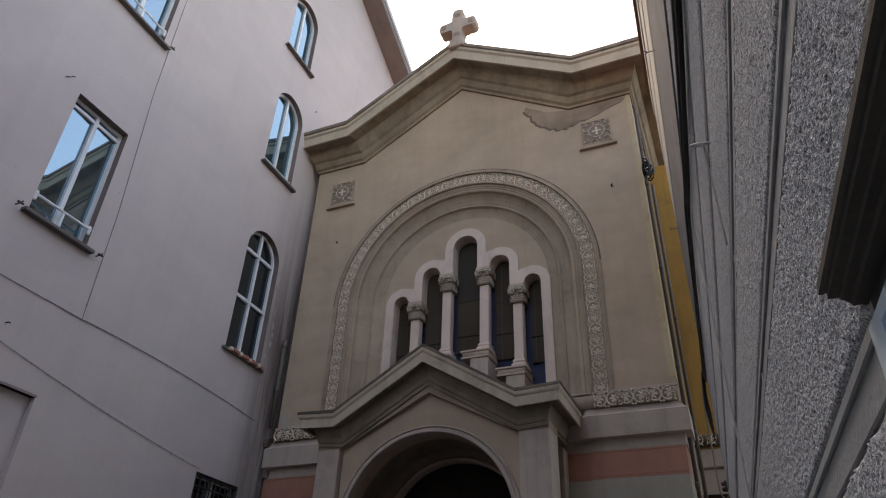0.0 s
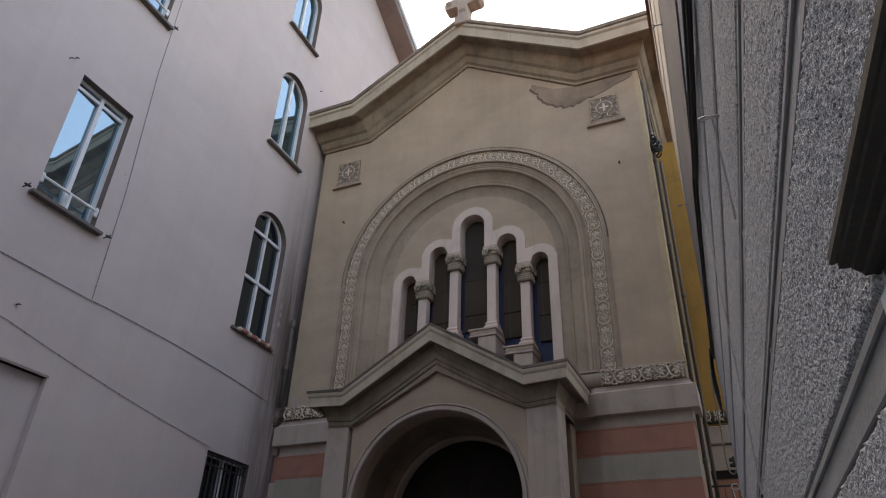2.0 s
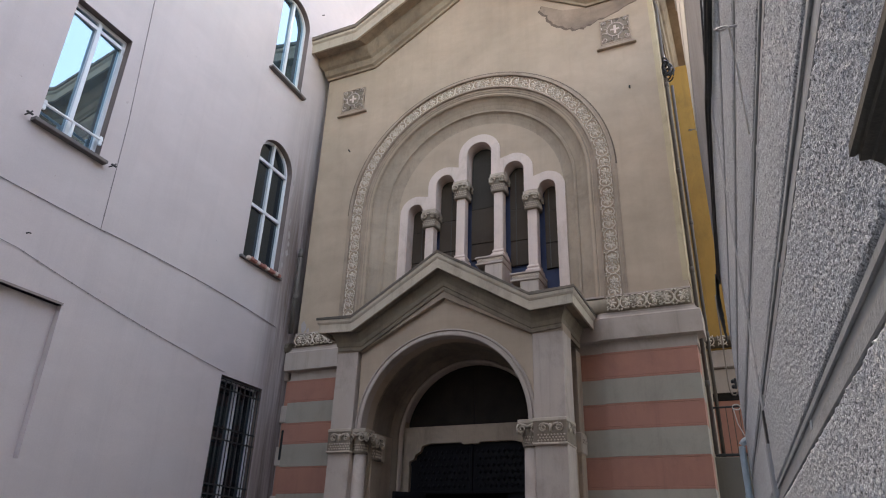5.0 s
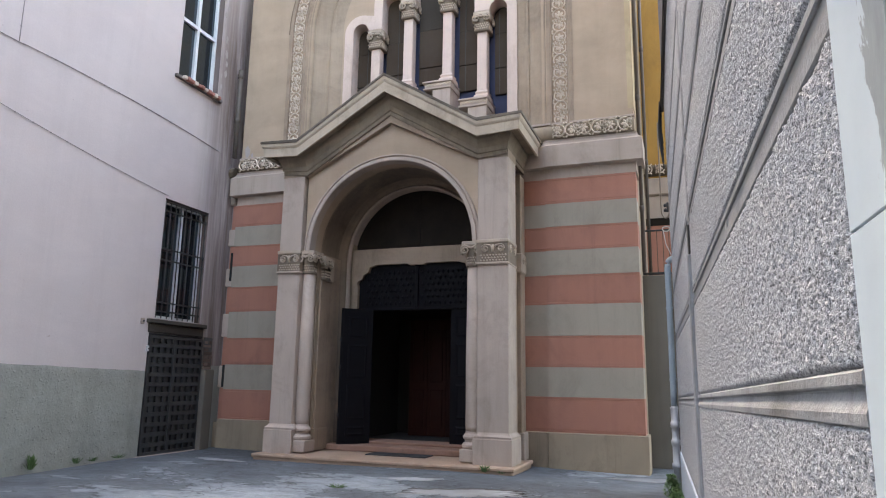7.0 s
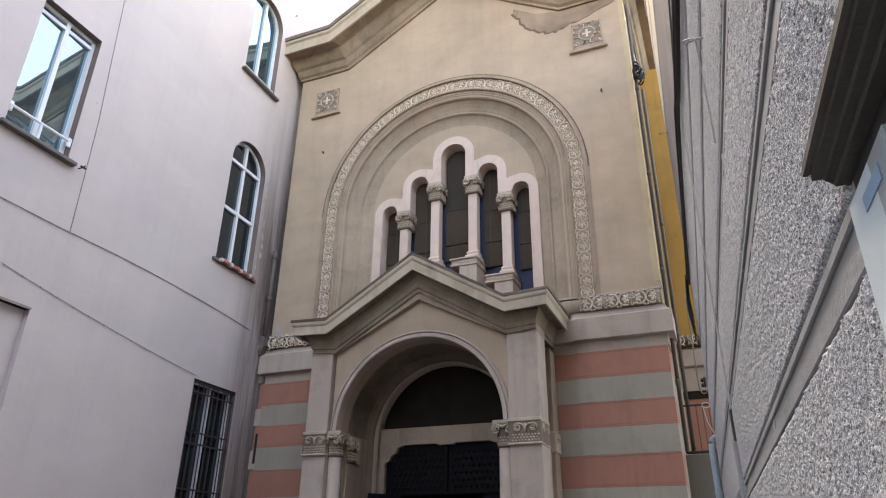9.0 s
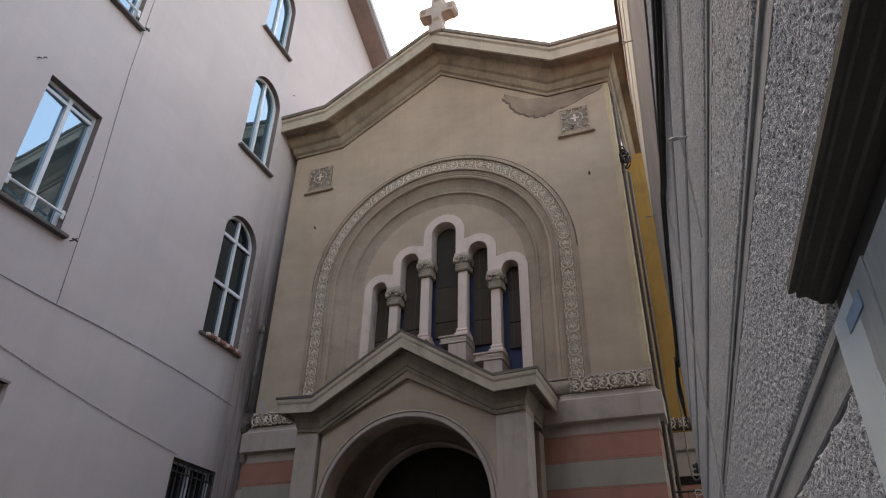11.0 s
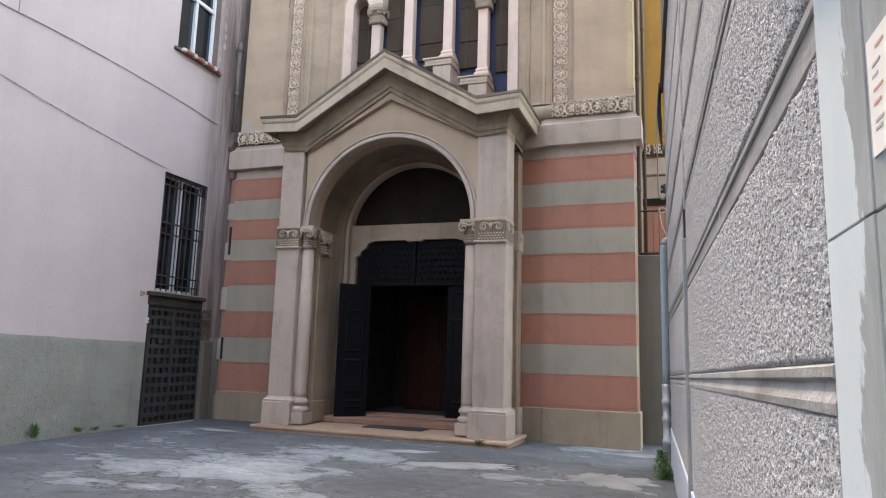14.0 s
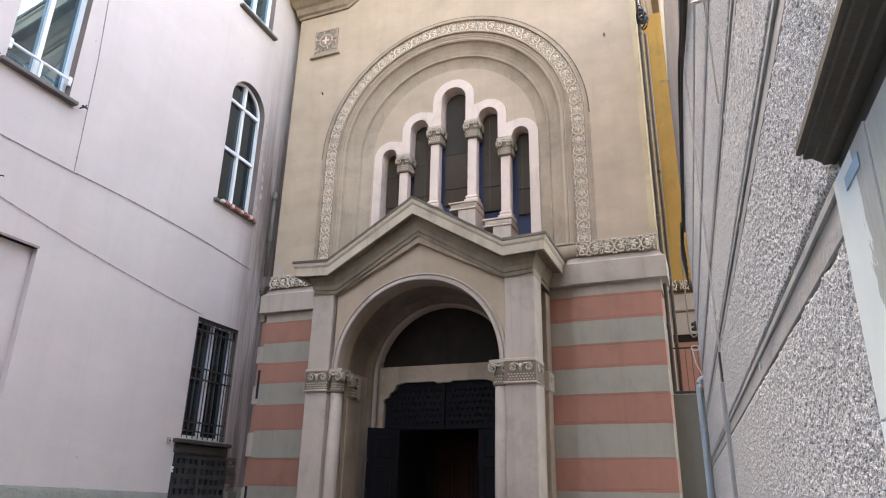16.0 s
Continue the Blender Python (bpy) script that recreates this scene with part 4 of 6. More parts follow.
def roof_cross():
    """Stone cross with flared ends on a small pedestal."""
    cx, y0, y1 = 0.10, -0.70, -0.38
    c = part("roof_cross", B(cx - 0.2, cx + 0.2, y0 - 0.04, y1 + 0.1, 14.95, 15.22, bevel=0.02), M["stone_pale"], church, "pale stone cross with flared arms")
    zc = 15.80
    pts = [(0.14, 15.2), (0.12, 15.5), (0.12, zc - 0.15), (0.17, zc - 0.13), (0.30, zc - 0.12), (0.42, zc - 0.17), (0.49, zc - 0.12), (0.50, zc), (0.49, zc + 0.12), (0.42, zc + 0.17), (0.30, zc + 0.12), (0.16, zc + 0.13), (0.12, zc + 0.18), (0.115, zc + 0.38), (0.15, zc + 0.50), (0.13, zc + 0.58), (0.0, zc + 0.61)]
    outline = [(cx + x, z) for x, z in pts] + [(cx - x, z) for x, z in pts[-2::-1]]
    bm = bmesh.new()
    ring_loft(bm, [[(x, y0, z) for x, z in outline], [(x, y1, z) for x, z in outline]])
    es = [e for e in bm.edges if abs(e.verts[0].co.y - e.verts[1].co.y) < 1e-4]
    bmesh.ops.bevel(bm, geom=es, offset=0.03, segments=2, affect="EDGES", profile=0.5)
    part("cross_body", bm, M["stone_pale"], c)
    for a in range(4):
        bm = bmesh.new()
        d = Vector((math.cos(a * math.pi / 2), 0, math.sin(a * math.pi / 2)))
        q = Vector((-d.z, 0, d.x))
        o = Vector((cx, y0 - 0.004, zc))
        p = [o + d * 0.30 + q * 0.07, o + d * 0.30 - q * 0.07, o + d * 0.43 - q * 0.09, o + d * 0.43 + q * 0.09]
        ring_loft(bm, [p, [v + Vector((0, 0.03, 0)) for v in p]])
        part("cross_inlay", bm, M["bare_patch"], c)


roof_cross()


# bare render where the finish has come off under the cornice
def bare_patch():
    rnd = random.Random(4)
    top = [(1.62, 12.93), (2.1, 12.62), (2.66, 12.49), (3.9, 12.47)]
    low = [(3.86, 12.40), (3.45, 12.24), (3.02, 12.10), (2.72, 12.02), (2.56, 11.97), (2.34, 12.01), (2.12, 12.10), (1.94, 12.26), (1.80, 12.46), (1.74, 12.62), (1.60, 12.78)]
    pts = []
    for i, p in enumerate(low):
        q = low[(i + 1) % len(low)] if i + 1 < len(low) else top[0]
        for f in (0, 0.33, 0.66):
            pts.append((p[0] + (q[0] - p[0]) * f + rnd.uniform(-0.03, 0.03), p[1] + (q[1] - p[1]) * f + rnd.uniform(-0.03, 0.03)))
    bm = bmesh.new()
    prism(bm, top + pts, "y", -0.006, 0.02)
    rim = bmesh.new()
    prism(rim, top + [(x - 0.045, z - 0.035) for x, z in pts], "y", -0.003, 0.02)
    part("broken_edge", rim, M["broken_edge"], church, "dark broken edge of the finish")
    part("bare_render", bm, M["bare_patch"], church, "brown patch where the finish has peeled")


bare_patch()
rnds = random.Random(12)
for cx, cz, r0 in ((-3.84, 5.92, 0.13), (-3.72, 5.83, 0.06)):
    ring = [(cx + r0 * rnds.uniform(0.6, 1.1) * math.cos(a) * 0.6, cz + r0 * rnds.uniform(0.7, 1.2) * math.sin(a)) for a in [2 * math.pi * i / 12 for i in range(12)]]
    part("peeled_spot", prism(bmesh.new(), ring, "y", -0.004, 0.01), M["chip"], church, "pale peeled spot")

# ---- the portal ----
portal = thing("church_portal", "projecting beige gabled porch with round arch and carved capitals", "portal", at=(0, -0.6, 0))
PY, PZ, PR = -1.21, 3.48, 1.49  # front face, springing, arch radius


def portal_front():
    # spandrel wall with the arch cut out, open below
    pts = [(-1.62, PZ), (-PR, PZ)] + [(-x, z) for x, z in arc(0, PZ, PR, 0, 180, 40)] + [(PR, PZ), (1.62, PZ), (1.62, 4.86), (0, 5.68), (-1.62, 4.86)]
    bm = bmesh.new()
    prism(bm, pts, "y", PY + 0.085, -0.75)
    part("spandrel", bm, M["beige"], portal)
    # arch edge moulding
    prof = [(PR - 0.004, PY + 0.02), (PR - 0.004, PY + 0.2), (1.615, PY + 0.2), (1.615, PY + 0.045), (1.605, PY + 0.025), (1.585, PY + 0.02), (1.575, PY + 0.05), (1.562, PY + 0.05), (1.555, PY + 0.01), (1.50, PY + 0.005)]
    part("arch_moulding", arch_sweep(bmesh.new(), prof, PZ, None, 48), M["stone_pale"], portal, "pale arch moulding")
    # gabled architrave over the spandrel
    outer = [(-2.09, 4.83), (-1.60, 4.83), (0, 5.66), (1.60, 4.83), (2.09, 4.83), (2.09, 5.25), (1.66, 5.2), (0, 6.2), (-1.66, 5.2), (-2.09, 5.25)]
    bm = bmesh.new()
    prism(bm, outer, "y", PY, -0.7)
    part("architrave", bm, M["beige_trim"], portal)
    # cavetto under the cornice and the cornice itself, lofted over the gable and returned to the wall
    bed = [(0.0, 0.52), (0.03, 0.52), (0.03, 0.455), (0.048, 0.445), (0.062, 0.37), (0.095, 0.29), (0.125, 0.235), (0.13, 0.195), (0.268, 0.19), (0.268, 0.16), (0.0, 0.16)]
    face = [(0.272, 0.155), (0.272, 0.236), (0.305, 0.236), (0.308, 0.085), (0.318, 0.078), (0.335, 0.05), (0.34, 0.0), (0.0, 0.0), (0.0, 0.155)]

    def rings(lv, grow):
        out = []
        k, zk, za = 1.66, 5.36, 6.38

        def xs(o):
            return 2.04 + o
        for st in range(7):
            ring = []
            for o, h in lv:
                o2 = o + (grow if o > 0 else 0)
                x = (-xs(o2), -xs(o2), -k + 0.08 - 0.08 * o / 0.34, 0.0, k - 0.08 + 0.08 * o / 0.34, xs(o2), xs(o2))[st]
                y = (0.0, PY - o2, PY - o2, PY - o2, PY - o2, PY - o2, 0.0)[st]
                z = (5.40, 5.40, zk, za, zk, 5.40, 5.40)[st] - h * (1.15 if st == 3 else 1.0)
                ring.append((x, y, z))
            out.append(ring)
        return out
    # bed is darker than the corona: soffit shade and soil in one colour
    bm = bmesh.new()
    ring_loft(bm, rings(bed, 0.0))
    part("bed_moulding", bm, M["bed"], portal, "soiled hollow moulding, darkened as the cornice's shaded underside")
    bm = bmesh.new()
    ring_loft(bm, rings(face, 0.0))
    part("gable_cornice", bm, M["corona"], portal, "moulded gable cornice")
    # sloping top slabs
    for s in (-1, 1):
        bm = bmesh.new()
        ring_loft(bm, [[(0, y, 6.383), (s * 1.66, y, 5.363), (s * 2.395, y, 5.405), (s * 2.395, y, 5.445), (s * 1.65, y, 5.415), (0, y, 6.43)] for y in (PY - 0.352, 0.0)])
        part("roof_slab", bm, M["slab"], portal, "blackened sloping slab")


portal_front()


def pier(s):
    ie, cx = (1.655, 1.555) if s < 0 else (1.585, 1.475)
    p = part("pier", B(min(s * ie, s * 2.09), max(s * ie, s * 2.09), PY, -0.72, 0.50, 4.85, bevel=0.012), M["stone_pale"], portal, "pale rendered pier")
    # stepped foot
    bm = B(min(s * (ie - 0.05), s * 2.15), max(s * (ie - 0.05), s * 2.15), PY - 0.06, -0.68, 0.04, 0.44, bevel=0.01)
    ring_loft(bm, [[(s * (1.85 + q), PY + w, z) for q, w in ((-0.235 - g, -g), (0.235 + g, -g), (0.235 + g, 0.48 + g), (-0.235 - g, 0.48 + g))] for g, z in ((0.05, 0.44), (0.055, 0.47), (0.02, 0.5), (0.0, 0.53))])
    part("foot", bm, M["stone_pale"], p)
    # pilaster capital panel
    cap = part("capital", B(min(s * (ie - 0.02), s * 2.10), max(s * (ie - 0.02), s * 2.10), PY - 0.045, -0.7, 3.43, 3.485, bevel=0.008), M["capital_stone"], p, "carved capital with volutes and netting")
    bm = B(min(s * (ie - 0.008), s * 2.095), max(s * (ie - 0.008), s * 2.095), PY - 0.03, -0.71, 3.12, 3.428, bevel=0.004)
    part("panel", bm, M["carved_mid"], cap, "dark grimy sunk panel")
    bm = bmesh.new()
    box(bm, min(s * (ie - 0.02), s * 2.10), max(s * (ie - 0.02), s * 2.10), PY - 0.048, -0.7, 3.085, 3.12, bevel=0.008)
    for fx in (-1, 1):
        tube(bm, spiral(s * 1.85 + fx * 0.125, 3.335, 0.062, 0.012, 90, -fx * 1.7, 20, PY - 0.042), 0.014, 6)
        tube(bm, [(s * 1.85 + fx * 0.12, PY - 0.042, 3.40), (s * 1.85 + fx * 0.05, PY - 0.046, 3.385), (s * 1.85, PY - 0.042, 3.33)], 0.015, 6)
    tube(bm, [(s * 1.85, PY - 0.04, 3.27), (s * 1.85, PY - 0.055, 3.33), (s * 1.85, PY - 0.04, 3.39)], 0.022, 6)
    for fy in (-1, 1):
        pts = spiral(0, 0, 0.062, 0.012, 90, -fy * 1.7, 20, 0)
        tube(bm, [(s * 2.098, -0.965 + fy * 0.12 + q[0], 3.335 + q[2]) for q in pts], 0.014, 6)
    part("volute", bm, M["capital_stone"], cap, "", True)
    bm = bmesh.new()
    for i in range(9):
        for k in range(3):
            x, z = s * 1.85 - 0.2 + 0.05 * i + (0.025 if k % 2 else 0), 3.15 + 0.04 * k
            if abs(x - s * 1.85) > 0.21:
                continue
            vs = [bm.verts.new(v) for v in ((x - 0.022, PY - 0.03, z), (x, PY - 0.03, z + 0.018), (x + 0.022, PY - 0.03, z), (x, PY - 0.03, z - 0.018))]
            tip = bm.verts.new((x, PY - 0.044, z))
            for a in range(4):
                bm.faces.new((vs[a], vs[(a + 1) % 4], tip))
    part("netting", bm, M["capital_stone"], cap)
    # engaged column in the jamb
    col = part("jamb_column", lathe(bmesh.new(), [(0.112, 0.52), (0.118, 0.6), (0.12, 1.6), (0.105, 3.1)], s * cx, -1.03, 24), M["stone_pale"], portal, "smooth round jamb column", True)
    bm = bmesh.new()
    box(bm, s * cx - 0.17, s * cx + 0.17, -1.2, -0.86, 0.08, 0.27, bevel=0.012)
    lathe(bm, [(0.155, 0.27), (0.17, 0.30), (0.17, 0.33), (0.15, 0.355), (0.125, 0.37), (0.125, 0.40), (0.15, 0.42), (0.155, 0.45), (0.14, 0.475), (0.118, 0.50), (0.113, 0.53)], s * cx, -1.03, 24)
    part("base", bm, M["stone_pale"], col)
    capital(col, s * cx, -1.03, 3.08, 3.485, 0.11, 0.165)
    # second pilaster and plain jamb behind
    part("jamb_pilaster", B(min(s * 1.44, s * 1.62), max(s * 1.44, s * 1.62), -0.82, -0.45, 0.1, 3.0, bevel=0.008), M["beige_trim"], portal)
    part("jamb_wall", B(min(s * 1.47, s * 2.0), max(s * 1.47, s * 2.0), -0.9, 0.1, 0.05, 3.49), M["beige_trim"], portal)
    capital(portal, s * 1.53, -0.66, 3.02, 3.45, 0.10, 0.135, True)
    part("pilaster_capital", B(min(s * 1.41, s * 1.64), max(s * 1.41, s * 1.64), -0.56, -0.42, 3.02, 3.44, bevel=0.012), M["capital_stone"], portal, "carved inner capital")
    part("pilaster_base", B(min(s * 1.41, s * 1.63), max(s * 1.41, s * 1.63), -0.85, -0.4, 0.09, 0.45, bevel=0.012), M["beige_trim"], portal)
    part("upper_jamb", B(min(s * 1.495, s * 1.62), max(s * 1.495, s * 1.62), -0.74, -0.04, 3.44, 3.62), M["beige_trim"], portal)
    # responds on the outer flank, against the church wall
    part("respond", B(min(s * 1.95, s * 2.07), max(s * 1.95, s * 2.07), -0.30, 0.0, 0.05, 4.8, bevel=0.01), M["beige_trim"], portal)
    bm = B(min(s * 1.94, s * 2.10), max(s * 1.94, s * 2.10), -0.33, 0.0, 3.08, 3.42, bevel=0.02)
    for q in (-0.24, -0.09):
        tube(bm, [(s * 2.102, q + v[0], 3.29 + v[2]) for v in spiral(0, 0, 0.055, 0.012, 90, 1.6, 16, 0)], 0.013, 5)
    part("respond_capital", bm, M["capital_stone"], portal)
    part("respond_base", B(min(s * 1.94, s * 2.12), max(s * 1.94, s * 2.12), -0.34, 0.0, 0.05, 0.48, bevel=0.015), M["stone_pale"], portal)


pier(-1)
pier(1)


def vault_and_door_arch():
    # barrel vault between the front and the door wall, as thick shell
    part("vault", arch_sweep(bmesh.new(), [(PR, -0.80), (PR, 0.0), (1.62, 0.0), (1.62, -0.80)], PZ, None, 40), M["vault"], portal, "dark barrel vault with grime")
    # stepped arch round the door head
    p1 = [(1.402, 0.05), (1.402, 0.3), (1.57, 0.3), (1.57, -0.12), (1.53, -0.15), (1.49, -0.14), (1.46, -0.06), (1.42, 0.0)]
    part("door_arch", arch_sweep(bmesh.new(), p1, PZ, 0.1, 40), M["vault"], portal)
    p2 = [(1.345, 0.06), (1.345, 0.34), (1.40, 0.34), (1.40, 0.035), (1.385, 0.012), (1.365, 0.012), (1.352, 0.035)]
    part("door_arch", arch_sweep(bmesh.new(), p2, PZ, 0.1, 40), M["stone_pale"], portal, "pale inner door arch")
    # lintel with notched brackets
    half = [(1.37, 3.04), (1.21, 3.04), (1.19, 3.11), (1.10, 3.14), (1.08, 3.22), (0.98, 3.27), (0.95, 3.37), (0.80, 3.41), (0.18, 3.41), (0.15, 3.38)]
    pts = [(-x, z) for x, z in half] + half[::-1] + [(1.37, 3.71), (-1.37, 3.71)]
    bm = bmesh.new()
    prism(bm, pts, "y", 0.10, 0.34)
    part("lintel", bm, M["beige_trim"], portal, "beige lintel with notched corners")
    for s in (-1, 1):
        part("door_jamb", B(min(s * 1.19, s * 1.37), max(s * 1.19, s * 1.37), 0.10, 0.34, 0.16, 3.04, bevel=0.006), M["beige_trim"], portal)
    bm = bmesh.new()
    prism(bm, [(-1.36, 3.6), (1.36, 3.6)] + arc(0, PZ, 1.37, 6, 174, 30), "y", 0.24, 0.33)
    part("tympanum", bm, M["dark_board"], portal, "dark brown tympanum panel, deepened for porch shade")
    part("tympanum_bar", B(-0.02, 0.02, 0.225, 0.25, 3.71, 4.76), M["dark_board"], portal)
    part("wall_over_arch", B(-1.9, 1.9, 0.05, 0.36, 4.95, 5.5), M["beige"], portal)


vault_and_door_arch()

# steps
part("step", B(-2.2, 2.2, PY - 0.24, -0.2, -0.12, 0.045, bevel=0.015), M["rosy_stone"], portal, "rosy stone step")
part("step_nosing", B(-2.23, 2.23, PY - 0.26, -0.2, 0.0, 0.06, bevel=0.016), M["rosy_stone"], portal, "worn rosy step slab")
part("threshold", B(-1.62, 1.62, -0.42, 0.5, 0.062, 0.16, bevel=0.014), M["rosy_worn"], portal, "rosy stone threshold")
part("threshold", B(-1.12, 1.12, 0.02, 0.6, 0.163, 0.20, bevel=0.01), M["rosy_worn"], portal)
mat_ob = part("doormat", B(-0.45, 0.62, -0.84, -0.47, 0.061, 0.078, bevel=0.005), M["mat"], None)
tagged(mat_ob, "dark flat doormat lying on the rosy step", "doormat")

# ---- church door ----
door = thing("church_door", "black panelled double door, one leaf folded open", "door", at=(0, 0.2, 0.2))


def leaf(name, w, h, mat, parent, m, label=""):
    """A panelled leaf, hinged at x=0, running to x=w."""
    bm = B(0, w, -0.025, 0.025, 0, h, bevel=0.004)
    ob = part(name, bm, mat, parent, label)
    for z0, z1 in ((0.14, 0.30), (0.42, 1.02), (1.14, 1.74), (1.86, h - 0.14)):
        if z1 - z0 < 0.1:
            continue
        b2 = bmesh.new()
        ring_loft(b2, [[(0.10, y, z0), (w - 0.10, y, z0), (w - 0.10, y, z1), (0.10, y, z1)] for y in (-0.03, -0.024)], caps=True)
        ring_loft(b2, [[(0.10 + g, y, z0 + g), (w - 0.10 - g, y, z0 + g), (w - 0.10 - g, y, z1 - g), (0.10 + g, y, z1 - g)] for g, y in ((0.0, -0.03), (0.03, -0.045), (0.05, -0.036))])
        part("panel", b2, mat, ob)
    ob.matrix_basis = m
    return ob


LEAF_H = 2.38
leaf("folded_leaf", 0.56, LEAF_H, M["door_black"], door, pose(-1.19, -0.40, 0.165, 0, 0, 45), "black panelled leaf swung outward")
leaf("hinged_leaf", 0.60, LEAF_H, M["door_black"], door, pose(-1.12, 0.18, 0.165, 0, 0, -98))
leaf("fixed_leaf", 0.50, LEAF_H, M["door_black"], door, pose(0.66, 0.22, 0.202, 0, 0, 0), "black panelled closed leaf")
top = part("overdoor", B(-1.22, 1.22, 0.19, 0.26, 2.585, 3.5, bevel=0.004), M["door_black"], door, "black studded overdoor panel")
part("meeting_post", B(-0.03, 0.03, 0.13, 0.19, 2.585, 3.40, bevel=0.006), M["door_black"], door)
part("transom", B(-1.19, 1.19, 0.15, 0.27, 2.55, 2.60, bevel=0.008), M["door_black"], door)
bm = bmesh.new()
for i in range(22):
    for k in range(6):
        x, z = -1.02 + 0.098 * i + (0.049 if k % 2 else 0), 2.68 + 0.115 * k
        if abs(x) < 0.06 or abs(x) > 1.1:
            continue
        vs = [bm.verts.new(v) for v in ((x - 0.04, 0.19, z), (x, 0.19, z + 0.048), (x + 0.04, 0.19, z), (x, 0.19, z - 0.048))]
        tip = bm.verts.new((x, 0.165, z))
        for a in range(4):
            bm.faces.new((vs[a], vs[(a + 1) % 4], tip))
part("lozenge_studs", bm, M["door_black"], top)
bm = bmesh.new()
tube(bm, [(1.05, 0.15, 1.2), (1.05, 0.12, 1.22), (1.05, 0.12, 1.38), (1.05, 0.15, 1.4)], 0.012, 6)
part("door_pull", bm, M["metal_grey"], door)
for z in (0.62, 1.45, 1.95):
    part("hinge", B(-1.235, -1.20, -0.43, -0.40, z, z + 0.07, bevel=0.004), M["iron"], door)

# lobby behind the door; its lack of light is put into near-black surfaces
lobby = thing("lobby", "lobby behind the open door, coloured near-black as unlit, with a red-brown inner door", "lobby", kind="structure", at=(0, 1.5, 0))
part("floor", B(-1.6, 1.6, 0.61, 2.4, 0.0, 0.18), M["shade_black"], lobby)
part("wall", B(-1.7, -1.3, 0.40, 2.4, 0.0, 5.2), M["shade_black"], lobby)
part("wall", B(1.3, 1.7, 0.40, 2.4, 0.0, 5.2), M["shade_black"], lobby)
part("wall", B(-1.7, 1.7, 2.4, 2.6, 0.0, 5.2), M["shade_black"], lobby)
part("ceiling_board", B(-1.7, 1.7, 0.40, 2.6, 4.9, 5.1), M["shade_black"], lobby)
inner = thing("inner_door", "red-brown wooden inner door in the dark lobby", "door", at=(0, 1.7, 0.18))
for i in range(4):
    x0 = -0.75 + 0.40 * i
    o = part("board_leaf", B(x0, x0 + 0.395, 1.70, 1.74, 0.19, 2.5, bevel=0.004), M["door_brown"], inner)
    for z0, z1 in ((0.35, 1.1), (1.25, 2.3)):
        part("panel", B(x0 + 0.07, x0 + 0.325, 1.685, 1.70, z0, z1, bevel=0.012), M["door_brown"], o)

# ---- narrow quoined strip beside the church, and the set-back wing ----
strip = thing("side_strip", "narrow quoined wall strip between church and pink house", "wall", kind="structure", at=(-4.1, 0.15, 0))
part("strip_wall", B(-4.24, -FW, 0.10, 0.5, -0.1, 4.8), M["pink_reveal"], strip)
for i in range(9):
    w = 0.165 if i % 2 == 0 else 0.205
    if i % 2 == 1:
        part("quoin", B(-FW - w, -FW + 0.02, 0.03, 0.3, ZB[i] + 0.03, ZB[i + 1] - 0.03, bevel=0.01), M["stone_pale"], strip)
    else:
        part("quoin", B(-FW - w, -FW + 0.02, 0.055, 0.3, ZB[i] - 0.027, ZB[i + 1] + 0.027, bevel=0.008), M["pink_band"], strip)
# black blocks in front of the quoins paint the shade of two gaps
for z0, z1 in ((1.09, 1.52), (3.2, 3.78)):
    part("gap_shade_block", B(-FW - 0.11, -FW + 0.01, 0.022, 0.2, z0, z1), M["shade_black"], strip, "black block painted as the shaded gap between the walls")
part("strip_plinth", B(-4.22, -FW - 0.055, 0.0, 0.4, -0.15, 0.42, bevel=0.01), M["plinth"], strip)
part("strip_course", B(-4.25, -FW - 0.1, 0.02, 0.4, 4.80, 5.0, bevel=0.02), M["grey_band"], strip)
part("strip_course", B(-4.24, -FW - 0.12, -0.02, 0.4, 5.003, 5.3, bevel=0.02), M["grey_band"], strip)
bm = bmesh.new()
tube(bm, [(-4.24, 0.0, 5.46), (-FW - 0.1, 0.0, 5.46)], 0.13, 10)
part("strip_roll", bm, M["carved_ground"], strip)

wing = thing("side_wing", "ochre church side wing with banded foot behind a terrace", "wall", kind="structure", at=(5, 2.8, 0))
part("wing_wall", B(FW, 8.0, 2.6, 3.0, 5.4, 12.4), M["yellow"], wing, "ochre rendered wall")
part("wing_course", B(FW, 8.0, 2.5, 3.0, 5.02, 5.37, bevel=0.02), M["grey_band"], wing)
bm = bmesh.new()
tube(bm, [(FW, 2.6, 5.55), (8.0, 2.6, 5.55)], 0.12, 12)
part("wing_roll", bm, M["carved_ground"], wing, "dark carved roll")
for k in range(6):
    share("carved_leaf", MOTIF, wing, Matrix.Translation((4.05 + 0.24 * k, 2.475, 5.55)) @ Matrix.Rotation(math.pi / 2, 4, "Y") @ Matrix.Scale(0.8, 4))
part("wing_shadow_band", B(FW, 8.0, 2.56, 3.0, 4.55, 5.0), M["grey_band"], wing)
part("wing_band", B(FW, 8.0, 2.6, 3.0, 3.0, 4.4), M["pink_band"], wing, "salmon banded foot")
# next band stands proud; its dark colour paints a recess's shade
part("wing_band", B(FW, 8.0, 2.58, 3.0, 4.4, 4.55), M["dark_board"], wing, "dark strip painted as a shaded recess")
part("terrace_wall", B(FW - 0.02, 4.9, 0.75, 1.05, -0.3, 3.12, bevel=0.015), M["concrete"], wing, "grey concrete terrace wall")
part("terrace_floor", B(FW, 8.0, 1.05, 2.6, 2.6, 3.0), M["concrete"], wing)
